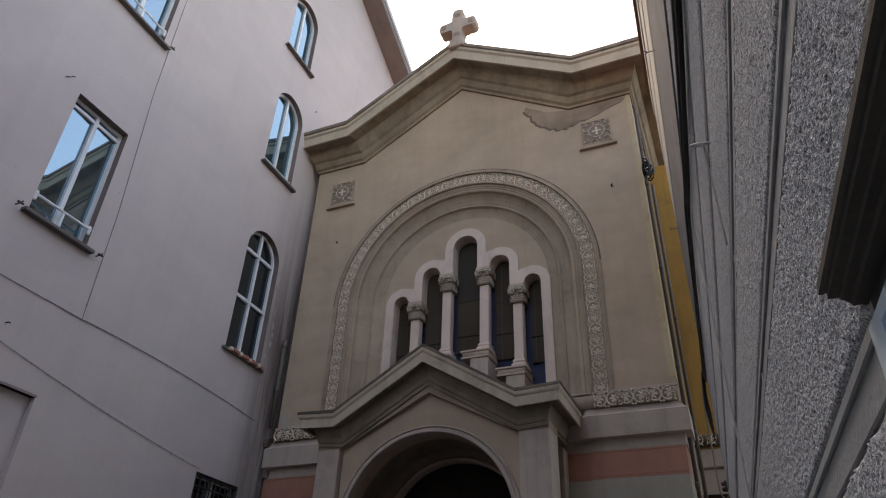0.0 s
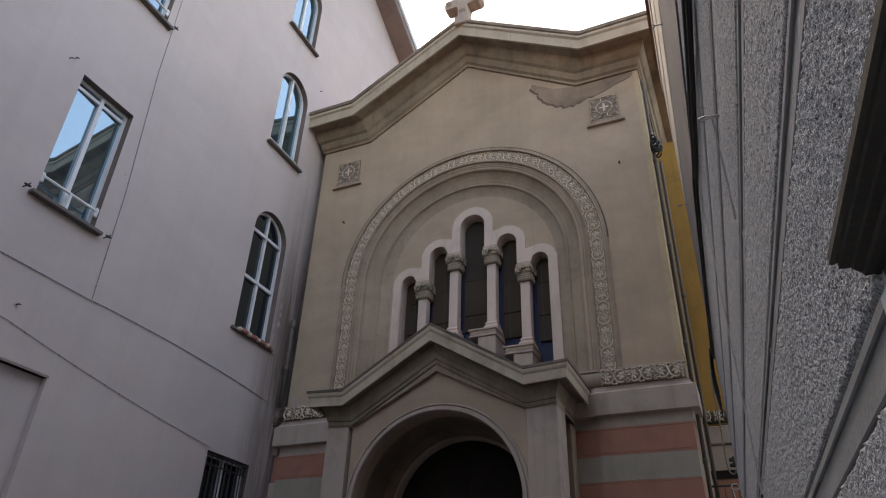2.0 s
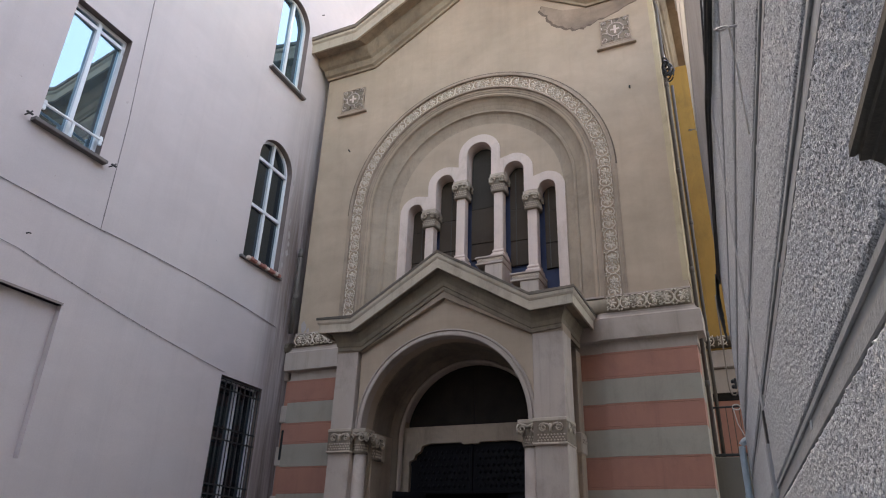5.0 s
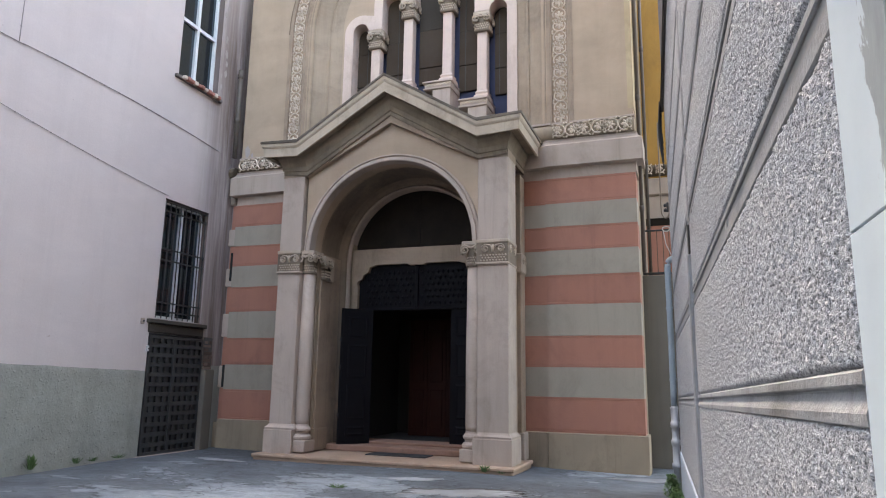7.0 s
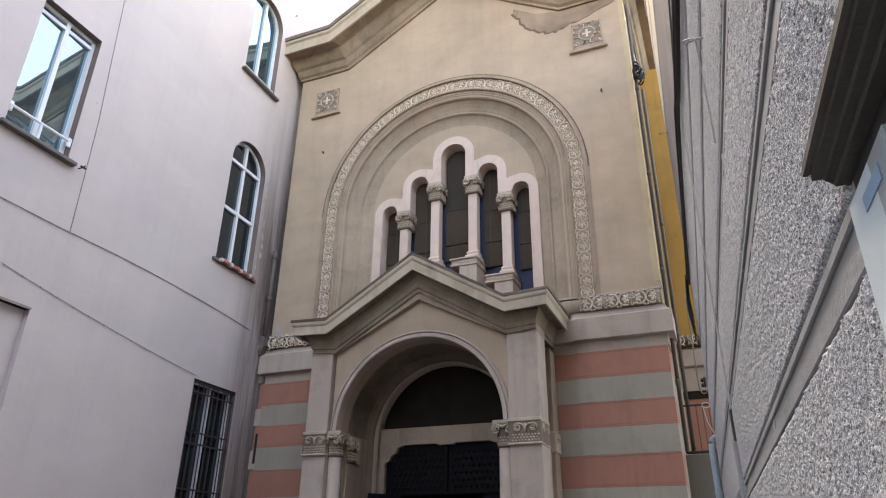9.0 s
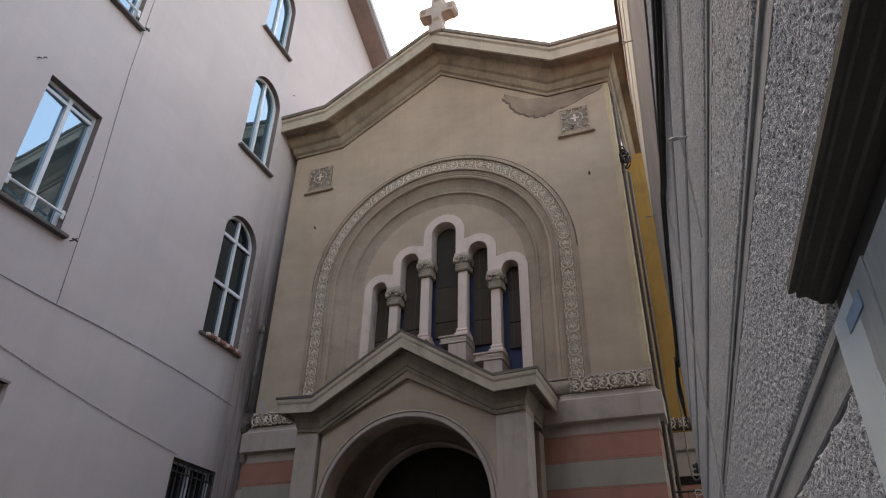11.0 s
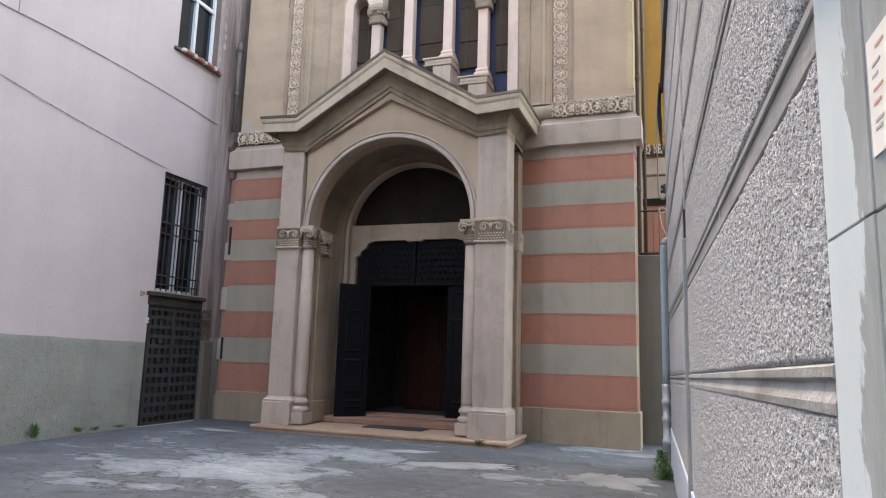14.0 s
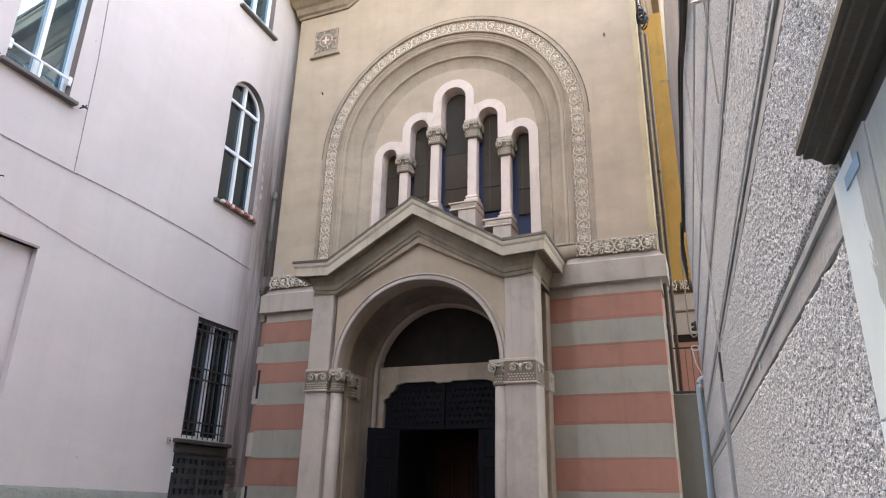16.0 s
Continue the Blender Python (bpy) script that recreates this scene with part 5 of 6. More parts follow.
rail = thing("terrace_railing", "dark iron railing on the terrace wall", "railing", at=(4.2, 0.85, 3.12))
part("rail", B(FW + 0.01, 4.8, 0.78, 0.83, 3.135, 3.175, bevel=0.006), M["iron"], rail)
for k in range(7):
    bm = bmesh.new()
    tube(bm, [(4.03 + 0.1 * k, 0.805, 3.12), (4.03 + 0.1 * k, 0.805, 3.9)], 0.008, 6)
    part("baluster", bm, M["rust"], rail)
part("top_rail", B(FW + 0.01, 4.8, 0.79, 0.82, 3.9, 3.93, bevel=0.006), M["iron"], rail)


def pipe_thing(name, label, pts, r, mat, collars=(), n=12, category="pipe"):
    p = [Vector(q) for q in pts]
    t = thing(name, label, category, at=p[0])
    bm = bmesh.new()
    tube(bm, pts, r, n)
    part("tube", bm, mat, t, "", True)
    for z in collars:
        bm = bmesh.new()
        lathe(bm, [(r * 1.02, z - 0.05), (r * 1.25, z - 0.045), (r * 1.28, z + 0.045), (r * 1.02, z + 0.05)], p[0].x, p[0].y, n)
        part("collar", bm, mat, t, "", True)
    return t


# dark pipes on the flank of the church
flank_downpipe = pipe_thing("flank_downpipe", "dark brown downpipe on the church flank", [(4.03, 0.30, 3.1), (4.03, 0.30, 12.3), (4.0, 0.32, 12.45)], 0.032, M["pipe_brown"], (4.2, 6.2, 8.2, 10.2))
flank_conduit = pipe_thing("flank_conduit", "thin grey conduit beside the downpipe", [(4.10, 0.9, 3.1), (4.10, 0.9, 10.6)], 0.03, M["pipe_brown"], (5.2, 7.4))
coil = thing("cable_coil", "tangled black cable coil hanging on the flank pipe", "cable", at=(4.1, 0.26, 10.6))
rndl = random.Random(5)
for k in range(9):
    bm = bmesh.new()
    turn = Matrix.Rotation(rndl.uniform(-0.5, 0.5), 3, "Z") @ Matrix.Rotation(rndl.uniform(-0.6, 0.6), 3, "X")
    rx, rz, c0 = rndl.uniform(0.05, 0.10), rndl.uniform(0.10, 0.19), Vector((4.09 + rndl.uniform(-0.02, 0.03), 0.24 + rndl.uniform(-0.04, 0.04), 10.55 + rndl.uniform(-0.08, 0.08)))
    tube(bm, [c0 + turn @ Vector((rx * math.cos(a), 0.02 * math.sin(3 * a), rz * math.sin(a))) for a in [2 * math.pi * i / 16 for i in range(17)]], 0.017, 6)
    part("loop", bm, M["cable"], coil, "", True)
pipe_thing("corner_pipe", "brown-grey pipe in the corner of the pink house", [(-4.10, -0.03, 5.78), (-4.10, -0.03, 7.75)], 0.045, M["pipe_brown"], (6.6, 7.6))

# ---- the pink house ----
LX = -4.2
house = thing("pink_house", "tall pale pink rendered house with arched and square windows", "house", at=(-4.6, -5, 0))
# windows: centre y, half width, sill z, springing or head z, arched
WINS = [
    ("casement", -5.83, 0.535, 7.0, 9.37, False), ("casement", -5.90, 0.61, 11.70, 14.0, False),
    ("arched", -1.18, 0.575, 6.87, 9.31, True), ("arched", -1.29, 0.56, 11.51, 13.50, True), ("arched", -1.395, 0.54, 15.38, 17.1, True),
    ("casement", -1.42, 0.5, 19.45, 20.6, False), ("casement", -5.9, 0.55, 16.4, 18.4, False), ("casement", -10.3, 0.5, 7.10, 9.30, False), ("casement", -10.3, 0.58, 11.8, 14.0, False),
    ("barred", -1.165, 0.60, 2.285, 4.47, False),
]
BLANK = (-6.95, -5.21, 2.5, 4.60)


def verge(y):
    return 21.60 - 0.50 * (y + 0.1) if y > -6 else 24.55 + 0.5 * (y + 6)


def DADO(y):
    """Top of the dado, rising a little away from the church."""
    return 1.368 - 0.0195 * (y + 1.87)


def house_wall():
    outer = [(-16, DADO(-16)), (-1.87, DADO(-1.87)), (-1.87, 2.02), (-0.44, 2.02), (-0.44, 1.5), (9.0, 1.5), (9.0, verge(9.0)), (-6, 24.55), (-16, verge(-16))]
    holes = []
    for _, cy, w, z0, z1, round_ in WINS:
        holes.append(arch_outline(cy, z0, z1, w, 16) if round_ else [(cy - w, z0), (cy + w, z0), (cy + w, z1), (cy - w, z1)])
    y0, y1, z0, z1 = BLANK
    holes.append([(y0, z0), (y1, z0), (y1, z1), (y0, z1)])
    bm = sheet(bmesh.new(), outer, holes, "x", LX - 0.45, LX)
    part("house_wall", bm, M["pink_wall"], house, "smooth pale pink render")
    part("blank_niche", B(LX - 0.16, LX - 0.10, y0 - 0.02, y1 + 0.02, z0 - 0.02, z1 + 0.02), M["pink_wall"], house, "blank shallow niche")
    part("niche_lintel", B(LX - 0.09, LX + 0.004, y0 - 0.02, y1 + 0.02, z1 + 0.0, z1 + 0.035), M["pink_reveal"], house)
    # rough cement dado
    bm = bmesh.new()
    ys = [-16 + 0.6 * k for k in range(15)] + [-7.0 + 0.033 * k for k in range(156)]
    nz = 46

    def lump(y, z):
        a = noise.noise((2.0, y * 9, z * 9)) + 0.6 * noise.noise((5.0, y * 21, z * 21))
        return 0.010 * noise.noise((0, y, z * 1.2)) + 0.016 * max(0.0, a - 0.28) + 0.003 * noise.noise((9.0, y * 40, z * 40))
    grid = []
    for i in range(nz + 1):
        row = []
        for y in ys:
            top = DADO(y) + 0.016 * noise.noise((3, y * 2.5, 0))
            z = -0.25 + (top + 0.25) * i / nz
            row.append(bm.verts.new((LX + 0.012 + lump(y, z) - (0.008 if i == nz else 0.0), y, z)))
        grid.append(row)
    for i in range(nz):
        for j in range(len(ys) - 1):
            bm.faces.new((grid[i][j], grid[i][j + 1], grid[i + 1][j + 1], grid[i + 1][j]))
    part("dado_face", bm, M["dado"], house, "rough grey cement dado", True)
    part("dado", prism(bmesh.new(), [(-16, -0.3), (-1.87, -0.3), (-1.87, DADO(-1.87) - 0.002), (-16, DADO(-16) - 0.002)], "x", LX - 0.45, LX), M["dado"], house)
    part("dado", B(LX - 0.45, LX, -0.44, 9, -0.3, 1.499), M["dado"], house)
    part("gate_back", B(LX - 0.5, LX - 0.3, -1.87, -0.44, -0.3, 2.02), M["shade_black"], house)


house_wall()


def frame_bars(bm, cy, w, z0, z1, x, t, dep):
    box(bm, x - dep, x, cy - w, cy - w + t, z0, z1)
    box(bm, x - dep, x, cy + w - t, cy + w, z0, z1)
    box(bm, x - dep, x, cy - w + t, cy + w - t, z0, z0 + t)
    box(bm, x - dep, x, cy - w + t, cy + w - t, z1 - t, z1)


def house_window(kind, cy, w, z0, z1, round_):
    x = LX - 0.13
    win = part("window", B(LX - 0.44, LX - 0.40, cy - w + 0.003, cy + w - 0.003, z0 + 0.003, z1 + (w * 0.6 if round_ else 0) - 0.003), M["shade_black"], house, "arched white window" if round_ else "white casement window")
    glass = M["glass_dark"] if kind == "barred" or (round_ and z0 < 8) else M["glass_sky"]
    # outer frame
    bm = bmesh.new()
    if round_:
        prof = [(w - 0.06, x - 0.07), (w - 0.06, x), (w - 0.002, x), (w - 0.002, x - 0.07)]
        rings = [[(xx, cy + r, z0) for r, xx in prof]]
        for i in range(25):
            a = math.pi * i / 24
            rings.append([(xx, cy + r * math.cos(a), z1 + r * math.sin(a)) for r, xx in prof])
        rings.append([(xx, cy - r, z0) for r, xx in prof])
        ring_loft(bm, rings)
        box(bm, x - 0.07, x, cy - w + 0.06, cy + w - 0.06, z0, z0 + 0.06)
    else:
        frame_bars(bm, cy, w - 0.002, z0 + 0.002, z1 - 0.002, x, 0.06, 0.07)
    part("window_frame", bm, M["pvc"], win, "white painted frame")
    # bars
    bm = bmesh.new()
    mull = 0.035
    if round_ and z0 < 8:
        box(bm, x - 0.055, x + 0.008, cy - mull, cy + mull, z0 + 0.05, z1 + w - 0.06)
        for zz in (z0 + 0.42 * (z1 - z0) + 0.25, z1 - 0.02):
            box(bm, x - 0.05, x + 0.012, cy - w + 0.06, cy + w - 0.06, zz - 0.035, zz + 0.035)
    elif round_:
        box(bm, x - 0.055, x + 0.008, cy - mull, cy + mull, z0 + 0.05, z1 + w - 0.06)
    else:
        box(bm, x - 0.055, x + 0.008, cy - mull, cy + mull, z0 + 0.05, z1 - 0.05)
        if kind == "casement":
            box(bm, x - 0.05, x + 0.004, cy - w + 0.06, cy + w - 0.06, z1 - 0.20, z1 - 0.14)
    part("glazing_bar", bm, M["pvc"], win)
    # glass, one pane each side of the mullion
    for q in (-1, 1):
        a, b = sorted((cy + q * 0.02, cy + q * (w - 0.05)))
        bm = bmesh.new()
        if round_:
            pts = [(cy + q * 0.0, z0 + 0.05), (cy + q * (w - 0.05), z0 + 0.05)] + [(cy + q * (w - 0.05) * math.cos(t), z1 + (w - 0.05) * math.sin(t)) for t in [math.pi / 2 * i / 10 for i in range(11)]]
            prism(bm, pts, "x", x - 0.045, x - 0.035)
        else:
            box(bm, x - 0.045, x - 0.035, a, b, z0 + 0.05, z1 - 0.05)
        # casements never hang quite true
        for v in bm.verts:
            v.co.x -= 0.06 * (v.co.y - (a + b) / 2)
        part("pane", bm, glass, win, "clear pane mirroring the sky" if glass is M["glass_sky"] else "dark clear pane")
    # brown lining of the reveal, with the shade of head and sides painted in
    bm = bmesh.new()
    if round_:
        prof = [(w - 0.005, LX - 0.128), (w - 0.005, LX - 0.002), (w - 0.001, LX - 0.002), (w - 0.001, LX - 0.128)]
        rings = [[(xx, cy + r, z0) for r, xx in prof]]
        for i in range(21):
            a = math.pi * i / 20
            rings.append([(xx, cy + r * math.cos(a), z1 + r * math.sin(a)) for r, xx in prof])
        rings.append([(xx, cy - r, z0) for r, xx in prof])
        ring_loft(bm, rings)
    else:
        box(bm, LX - 0.128, LX - 0.002, cy - w + 0.001, cy + w - 0.001, z1 - 0.005, z1 - 0.001)
        box(bm, LX - 0.128, LX - 0.002, cy + w - 0.005, cy + w - 0.001, z0 + 0.002, z1 - 0.006)
    part("reveal_lining", bm, M["reveal"], win, "brownish reveal darkened for shade")
    # sill
    if kind != "barred":
        part("window_sill", B(LX - 0.16, LX + (0.06 if round_ and z0 < 8 else 0.11), cy - w - 0.10, cy + w + 0.10, z0 - 0.06, z0 - 0.003, bevel=0.006), M["slate_sill"], win, "dark stone sill")
    if kind == "casement" and cy > -7:
        # safety bar and low glass guard in front of the casement
        bm = bmesh.new()
        tube(bm, [(LX - 0.03, cy - w + 0.005, z0 + 0.34), (LX - 0.03, cy + w - 0.005, z0 + 0.34)], 0.022, 8)
        part("guard_rail", bm, M["pvc"], win, "white guard rail")
        part("guard_post", B(LX - 0.05, LX - 0.01, cy - 0.02, cy + 0.02, z0, z0 + 0.34), M["pvc"], win)
        for q in (-1, 1):
            part("guard_bracket", B(LX - 0.06, LX - 0.015, cy + q * (w - 0.035) - 0.03, cy + q * (w - 0.035) + 0.03, z0 + 0.24, z0 + 0.40, bevel=0.008), M["pvc"], win)
    if round_:
        # guard bar low in the opening
        if z0 > 8:
            bm = bmesh.new()
            tube(bm, [(LX - 0.04, cy - w + 0.01, z0 + 0.16), (LX - 0.04, cy + w - 0.01, z0 + 0.16)], 0.02, 8)
            part("guard_rail", bm, M["pvc"], win)
        else:
            # row of small red and white blocks standing in for barrier tape on the sill
            for k in range(11):
                b = part("sill_tape_block", B(LX + 0.045, LX + 0.13, cy - w + 0.04 + 0.1 * k, cy - w + 0.125 + 0.1 * k, z0 - 0.055, z0 + 0.012 + 0.014 * (k % 2), bevel=0.012), M["tape_red"] if k % 3 else M["white_trim"], win)
    return win


for spec in WINS:
    house_window(*spec)

# hooks beside the sills
for y, z in ((-6.556, 6.98), (-5.085, 6.98), (-6.72, 11.72), (-5.137, 11.73)):
    hk = thing("shutter_hook", "small black iron shutter hook in the pink wall", "hook", "shutter hooks", at=(LX, y, z))
    bm = bmesh.new()
    tube(bm, [(LX - 0.02, y, z), (LX + 0.10, y, z), (LX + 0.12, y + 0.02, z + 0.04)], 0.011, 6)
    part("pin", bm, M["iron"], hk)
    part("catch", B(LX + 0.09, LX + 0.12, y - 0.05, y + 0.05, z - 0.012, z + 0.012, bevel=0.004), M["iron"], hk)
for y, z in ((-6.60, 9.50), (-6.68, 9.42), (-2.36, 17.26), (-0.36, 19.56), (-0.33, 14.46), (-6.01, 5.37)):
    nb = thing("wall_peg", "small dark iron peg in the pink render", "peg", "wall pegs", at=(LX, y, z))
    bm = bmesh.new()
    tube(bm, [(LX - 0.02, y, z), (LX + 0.05, y, z), (LX + 0.055, y + 0.03, z)], 0.010, 6)
    part("pin", bm, M["iron"], nb)


# dark nails in the gable wall of the church
nails = []
for x, z in ((-3.13, 10.19), (3.36, 10.11)):
    nb = thing("wall_nail", "small dark iron nail in the beige gable wall", "nail", "wall nails", at=(x, 0, z))
    bm = bmesh.new()
    tube(bm, [(x, 0.02, z), (x, -0.05, z), (x + 0.01, -0.055, z + 0.02)], 0.016, 6)
    part("pin", bm, M["iron"], nb)
    nails.append(nb)


# verge of the roof
def verge_roof():
    bm = bmesh.new()
    for ya, yb in ((-6.0, 9.0), (-16.0, -6.0)):
        za, zb = verge(ya), verge(yb)
        if ya < -6:
            za, zb = verge(-16), 24.55
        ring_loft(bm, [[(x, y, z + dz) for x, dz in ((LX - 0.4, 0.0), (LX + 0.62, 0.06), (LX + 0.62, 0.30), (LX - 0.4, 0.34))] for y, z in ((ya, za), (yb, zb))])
    # darker brown than the wall puts the overhang's shade into the colour
    part("verge_soffit", bm, M["pink_reveal"], house, "boxed verge coloured dark as if shadowed")
    bm = bmesh.new()
    ring_loft(bm, [[(x, y, z + dz) for x, dz in ((LX + 0.622, 0.10), (LX + 0.66, 0.10), (LX + 0.66, 0.19), (LX + 0.72, 0.20), (LX + 0.72, 0.40), (LX + 0.622, 0.40))] for y, z in ((-6.0, 24.55), (9.0, verge(9.0)))])
    part("verge_flashing", bm, M["metal_grey"], house, "pale metal verge flashing")
    bm = bmesh.new()
    ring_loft(bm, [[(x, y, z + dz) for x, dz in ((LX - 9.0, 0.36), (LX + 0.7, 0.41), (LX + 0.7, 0.50), (LX - 9.0, 0.5))] for y, z in ((-6.0, 24.55), (9.0, verge(9.0)))])
    ring_loft(bm, [[(x, y, z + dz) for x, dz in ((LX - 9.0, 0.36), (LX + 0.7, 0.41), (LX + 0.7, 0.50), (LX - 9.0, 0.5))] for y, z in ((-16.0, verge(-16)), (-6.0, 24.55))])
    part("roof", bm, M["tile"], house)
    part("rear_wall", B(LX - 9.0, LX - 8.7, -16, 9, -0.3, 17), M["pink_wall"], house)
    part("end_wall", B(LX - 8.7, LX - 0.45, 8.6, 9, -0.3, 17), M["pink_wall"], house)
    part("end_wall", B(LX - 8.7, LX - 0.45, -16, -15.6, -0.3, 19), M["pink_wall"], house)


verge_roof()


def wall_wire(pts, r, mat, label):
    """A thin cable clipped to the wall, with its clips."""
    c = thing("wall_cable", label, "cable", "cables on the pink wall", at=pts[0])
    bm = bmesh.new()
    tube(bm, pts, r, 5)
    part("wire", bm, mat, c)
    n = 0
    for a, b in zip(pts, pts[1:]):
        a, b = Vector(a), Vector(b)
        k = max(1, int((b - a).length / 0.45))
        for i in range(k):
            p = a + (b - a) * (i + 0.5) / k
            part("clip", B(p.x - 0.012, p.x + 0.004, p.y - 0.009, p.y + 0.009, p.z - 0.008, p.z + 0.008), mat, c)
    return c


def sag(y0, z0, y1, z1, drop, n=14, x=LX + 0.012):
    return [(x, y0 + (y1 - y0) * i / n, z0 + (z1 - z0) * i / n - drop * 4 * (i / n) * (1 - i / n)) for i in range(n + 1)]


wall_wire(sag(-15, 6.1, -4.94, 5.93, 0.03) + sag(-4.8, 5.94, -0.45, 5.80, -0.06), 0.0065, M["wire"], "thin dark cable clipped along the pink wall")
wall_wire(sag(-15, 5.9, -6.05, 5.12, 0.06) + sag(-5.9, 5.09, -1.72, 4.52, 0.05), 0.0048, M["wire"], "thin grey cable dropping along the pink wall")
wall_wire([(LX + 0.01, -4.94, 5.93), (LX + 0.01, -4.97, 7.9), (LX + 0.01, -5.12, 10.6), (LX + 0.01, -5.15, 14.0), (LX + 0.01, -5.2, 20.0)], 0.006, M["wire"], "thin cable running up the pink wall")

rndj = random.Random(21)
for k in range(11):
    y, z = -0.50 + rndj.uniform(-0.05, 0.12), 7.15 + 0.2 * k + rndj.uniform(-0.08, 0.08)
    rr = rndj.uniform(0.025, 0.075)
    ring = [(y + rr * rndj.uniform(0.6, 1.1) * math.cos(a) * 0.7, z + rr * rndj.uniform(0.7, 1.6) * math.sin(a)) for a in [2 * math.pi * i / 11 for i in range(11)]]
    part("chipped_render", prism(bmesh.new(), ring, "x", LX - 0.01, LX + 0.004), M["chip"], house, "pale chipped render" if k % 2 else "")

# grille over the barred window
grille = thing("window_grille", "dark iron grille over the ground floor window", "grille", at=(LX, -1.165, 2.3))
for k in range(9):
    y = -1.165 - 0.56 + 0.14 * k
    bm = bmesh.new()
    tube(bm, [(LX - 0.03, y, 2.295), (LX - 0.03, y, 4.46)], 0.011, 6)
    part("bar", bm, M["iron"], grille)
for z in (2.42, 2.58, 3.35, 3.55, 4.25, 4.42):
    part("flat", B(LX - 0.045, LX - 0.015, -1.762, -0.568, z - 0.012, z + 0.012), M["iron"], grille)

# ledge and gate under it
ledge = tagged(part("gate_ledge", B(LX - 0.1, LX + 0.035, -1.90, -0.47, 2.03, 2.19, bevel=0.012), M["ledge"], None), "dark soiled stone ledge over the iron gate", "ledge")
part("ledge_top", B(LX - 0.1, LX + 0.09, -1.95, -0.44, 2.193, 2.262, bevel=0.010), M["ledge"], ledge)
# dark strip added under the ledge, painted as its shadow
part("ledge_shadow_strip", B(LX - 0.08, LX + 0.02, -1.87, -0.46, 2.0, 2.027, bevel=0.004), M["iron"], ledge)


def build_gate():
    g = thing("iron_gate", "black iron lattice gate with square openings", "gate", at=(LX, -1.15, -0.06))
    y0, y1, z0, z1 = -1.85, -0.44, -0.05, 1.99
    bm = bmesh.new()
    frame_bars(bm, (y0 + y1) / 2, (y1 - y0) / 2, z0, z1, LX + 0.02, 0.05, 0.05)
    part("gate_frame", bm, M["gate"], g)
    ny, nz = 9, 12
    for i in range(1, ny):
        y = y0 + (y1 - y0) * i / ny
        part("upright", B(LX - 0.025, LX + 0.012, y - 0.032, y + 0.032, z0 + 0.05, z1 - 0.05, bevel=0.004), M["gate"], g)
    for k in range(1, nz):
        z = z0 + (z1 - z0) * k / nz
        part("crossbar", B(LX - 0.022, LX + 0.016, y0 + 0.05, y1 - 0.05, z - 0.036, z + 0.036, bevel=0.004), M["gate"], g)
    part("lock_stile", B(LX - 0.02, LX + 0.03, -1.24, -1.16, z0 + 0.05, z1 - 0.05, bevel=0.006), M["gate"], g)
    part("backing_plate", B(LX - 0.05, LX - 0.035, y0 + 0.02, y1 - 0.02, z0, z1), M["gate"], g)
    part("sill_plate", B(LX - 0.05, LX + 0.05, -1.95, -0.46, -0.13, -0.052, bevel=0.006), M["stone_pale"], g, "pale gate sill")


build_gate()
post = tagged(part("gate_post", B(LX - 0.1, LX + 0.10, -0.42, -0.13, -0.2, 1.42, bevel=0.02), M["concrete"], None), "short grey rendered post with a broken brick top beside the gate", "post")
rndp = random.Random(3)
for k in range(9):
    z = 1.423 + 0.069 * k
    n = 2 if k % 2 else 1
    for i in range(n):
        ya, yb = -0.415 + 0.285 * i / n, -0.415 + 0.285 * (i + 1) / n - 0.008
        part("brick", B(LX - 0.1, LX + 0.05 - 0.004 * k + rndp.uniform(-0.025, 0.012), ya + rndp.uniform(0, 0.03), yb - (rndp.uniform(0.0, 0.05) if i == n - 1 else 0), z, z + 0.062, bevel=0.008), M["old_brick"], post)
part("mortar", B(LX - 0.1, LX + 0.012, -0.41, -0.16, 1.423, 2.03), M["hood"], post, "dark crumbling mortar")
intercom = tagged(part("call_box", B(LX, LX + 0.045, -1.915, -1.865, 1.70, 1.80, bevel=0.01), M["paper"], None), "small white call box beside the gate", "call box")
part("push_button", B(LX + 0.045, LX + 0.052, -1.90, -1.88, 1.735, 1.76), M["iron"], intercom)
bell = tagged(part("bell_box", B(LX, LX + 0.05, -2.10, -2.04, 2.16, 2.26, bevel=0.008), M["grey_band"], None), "small beige bell box on the pink wall", "bell box")
part("push_button", B(LX + 0.05, LX + 0.058, -2.085, -2.055, 2.195, 2.225), M["iron"], bell)

# ---- the roughcast house close by ----
# built along its own wall: local x = 0 is the wall face (outwards -x), y runs along the street
RIGHT = Matrix.Translation((4.75, -11.45, 0)) @ Matrix.Rotation(math.atan(0.0306), 4, "Z")
rough = thing("roughcast_house", "grey roughcast house with smooth grooves between courses", "house")
rough.matrix_basis = RIGHT
L0, L1 = -5.0, 9.82
DOOR0, DOOR1 = -0.25, 1.20


def rp(name, bm, mat, parent=None, label="", smooth=False):
    """A part in the house's own axes."""
    ob = part(name, bm, mat, None, label, smooth)
    ob.parent = parent or rough
    return ob


def rthing(name, label, category, group="", at=(0, 0, 0)):
    t = thing(name, label, category, group)
    t.matrix_basis = RIGHT
    return t


rp("backing_wall", B(0.03, 5.0, L0, DOOR0, -0.4, 10.8), M["smooth_grey"])
rp("backing_wall", B(0.03, 5.0, DOOR1, L1 - 0.004, -0.4, 10.8), M["smooth_grey"])
rp("backing_wall", B(0.03, 5.0, DOOR0, DOOR1, 1.95, 10.8), M["smooth_grey"])
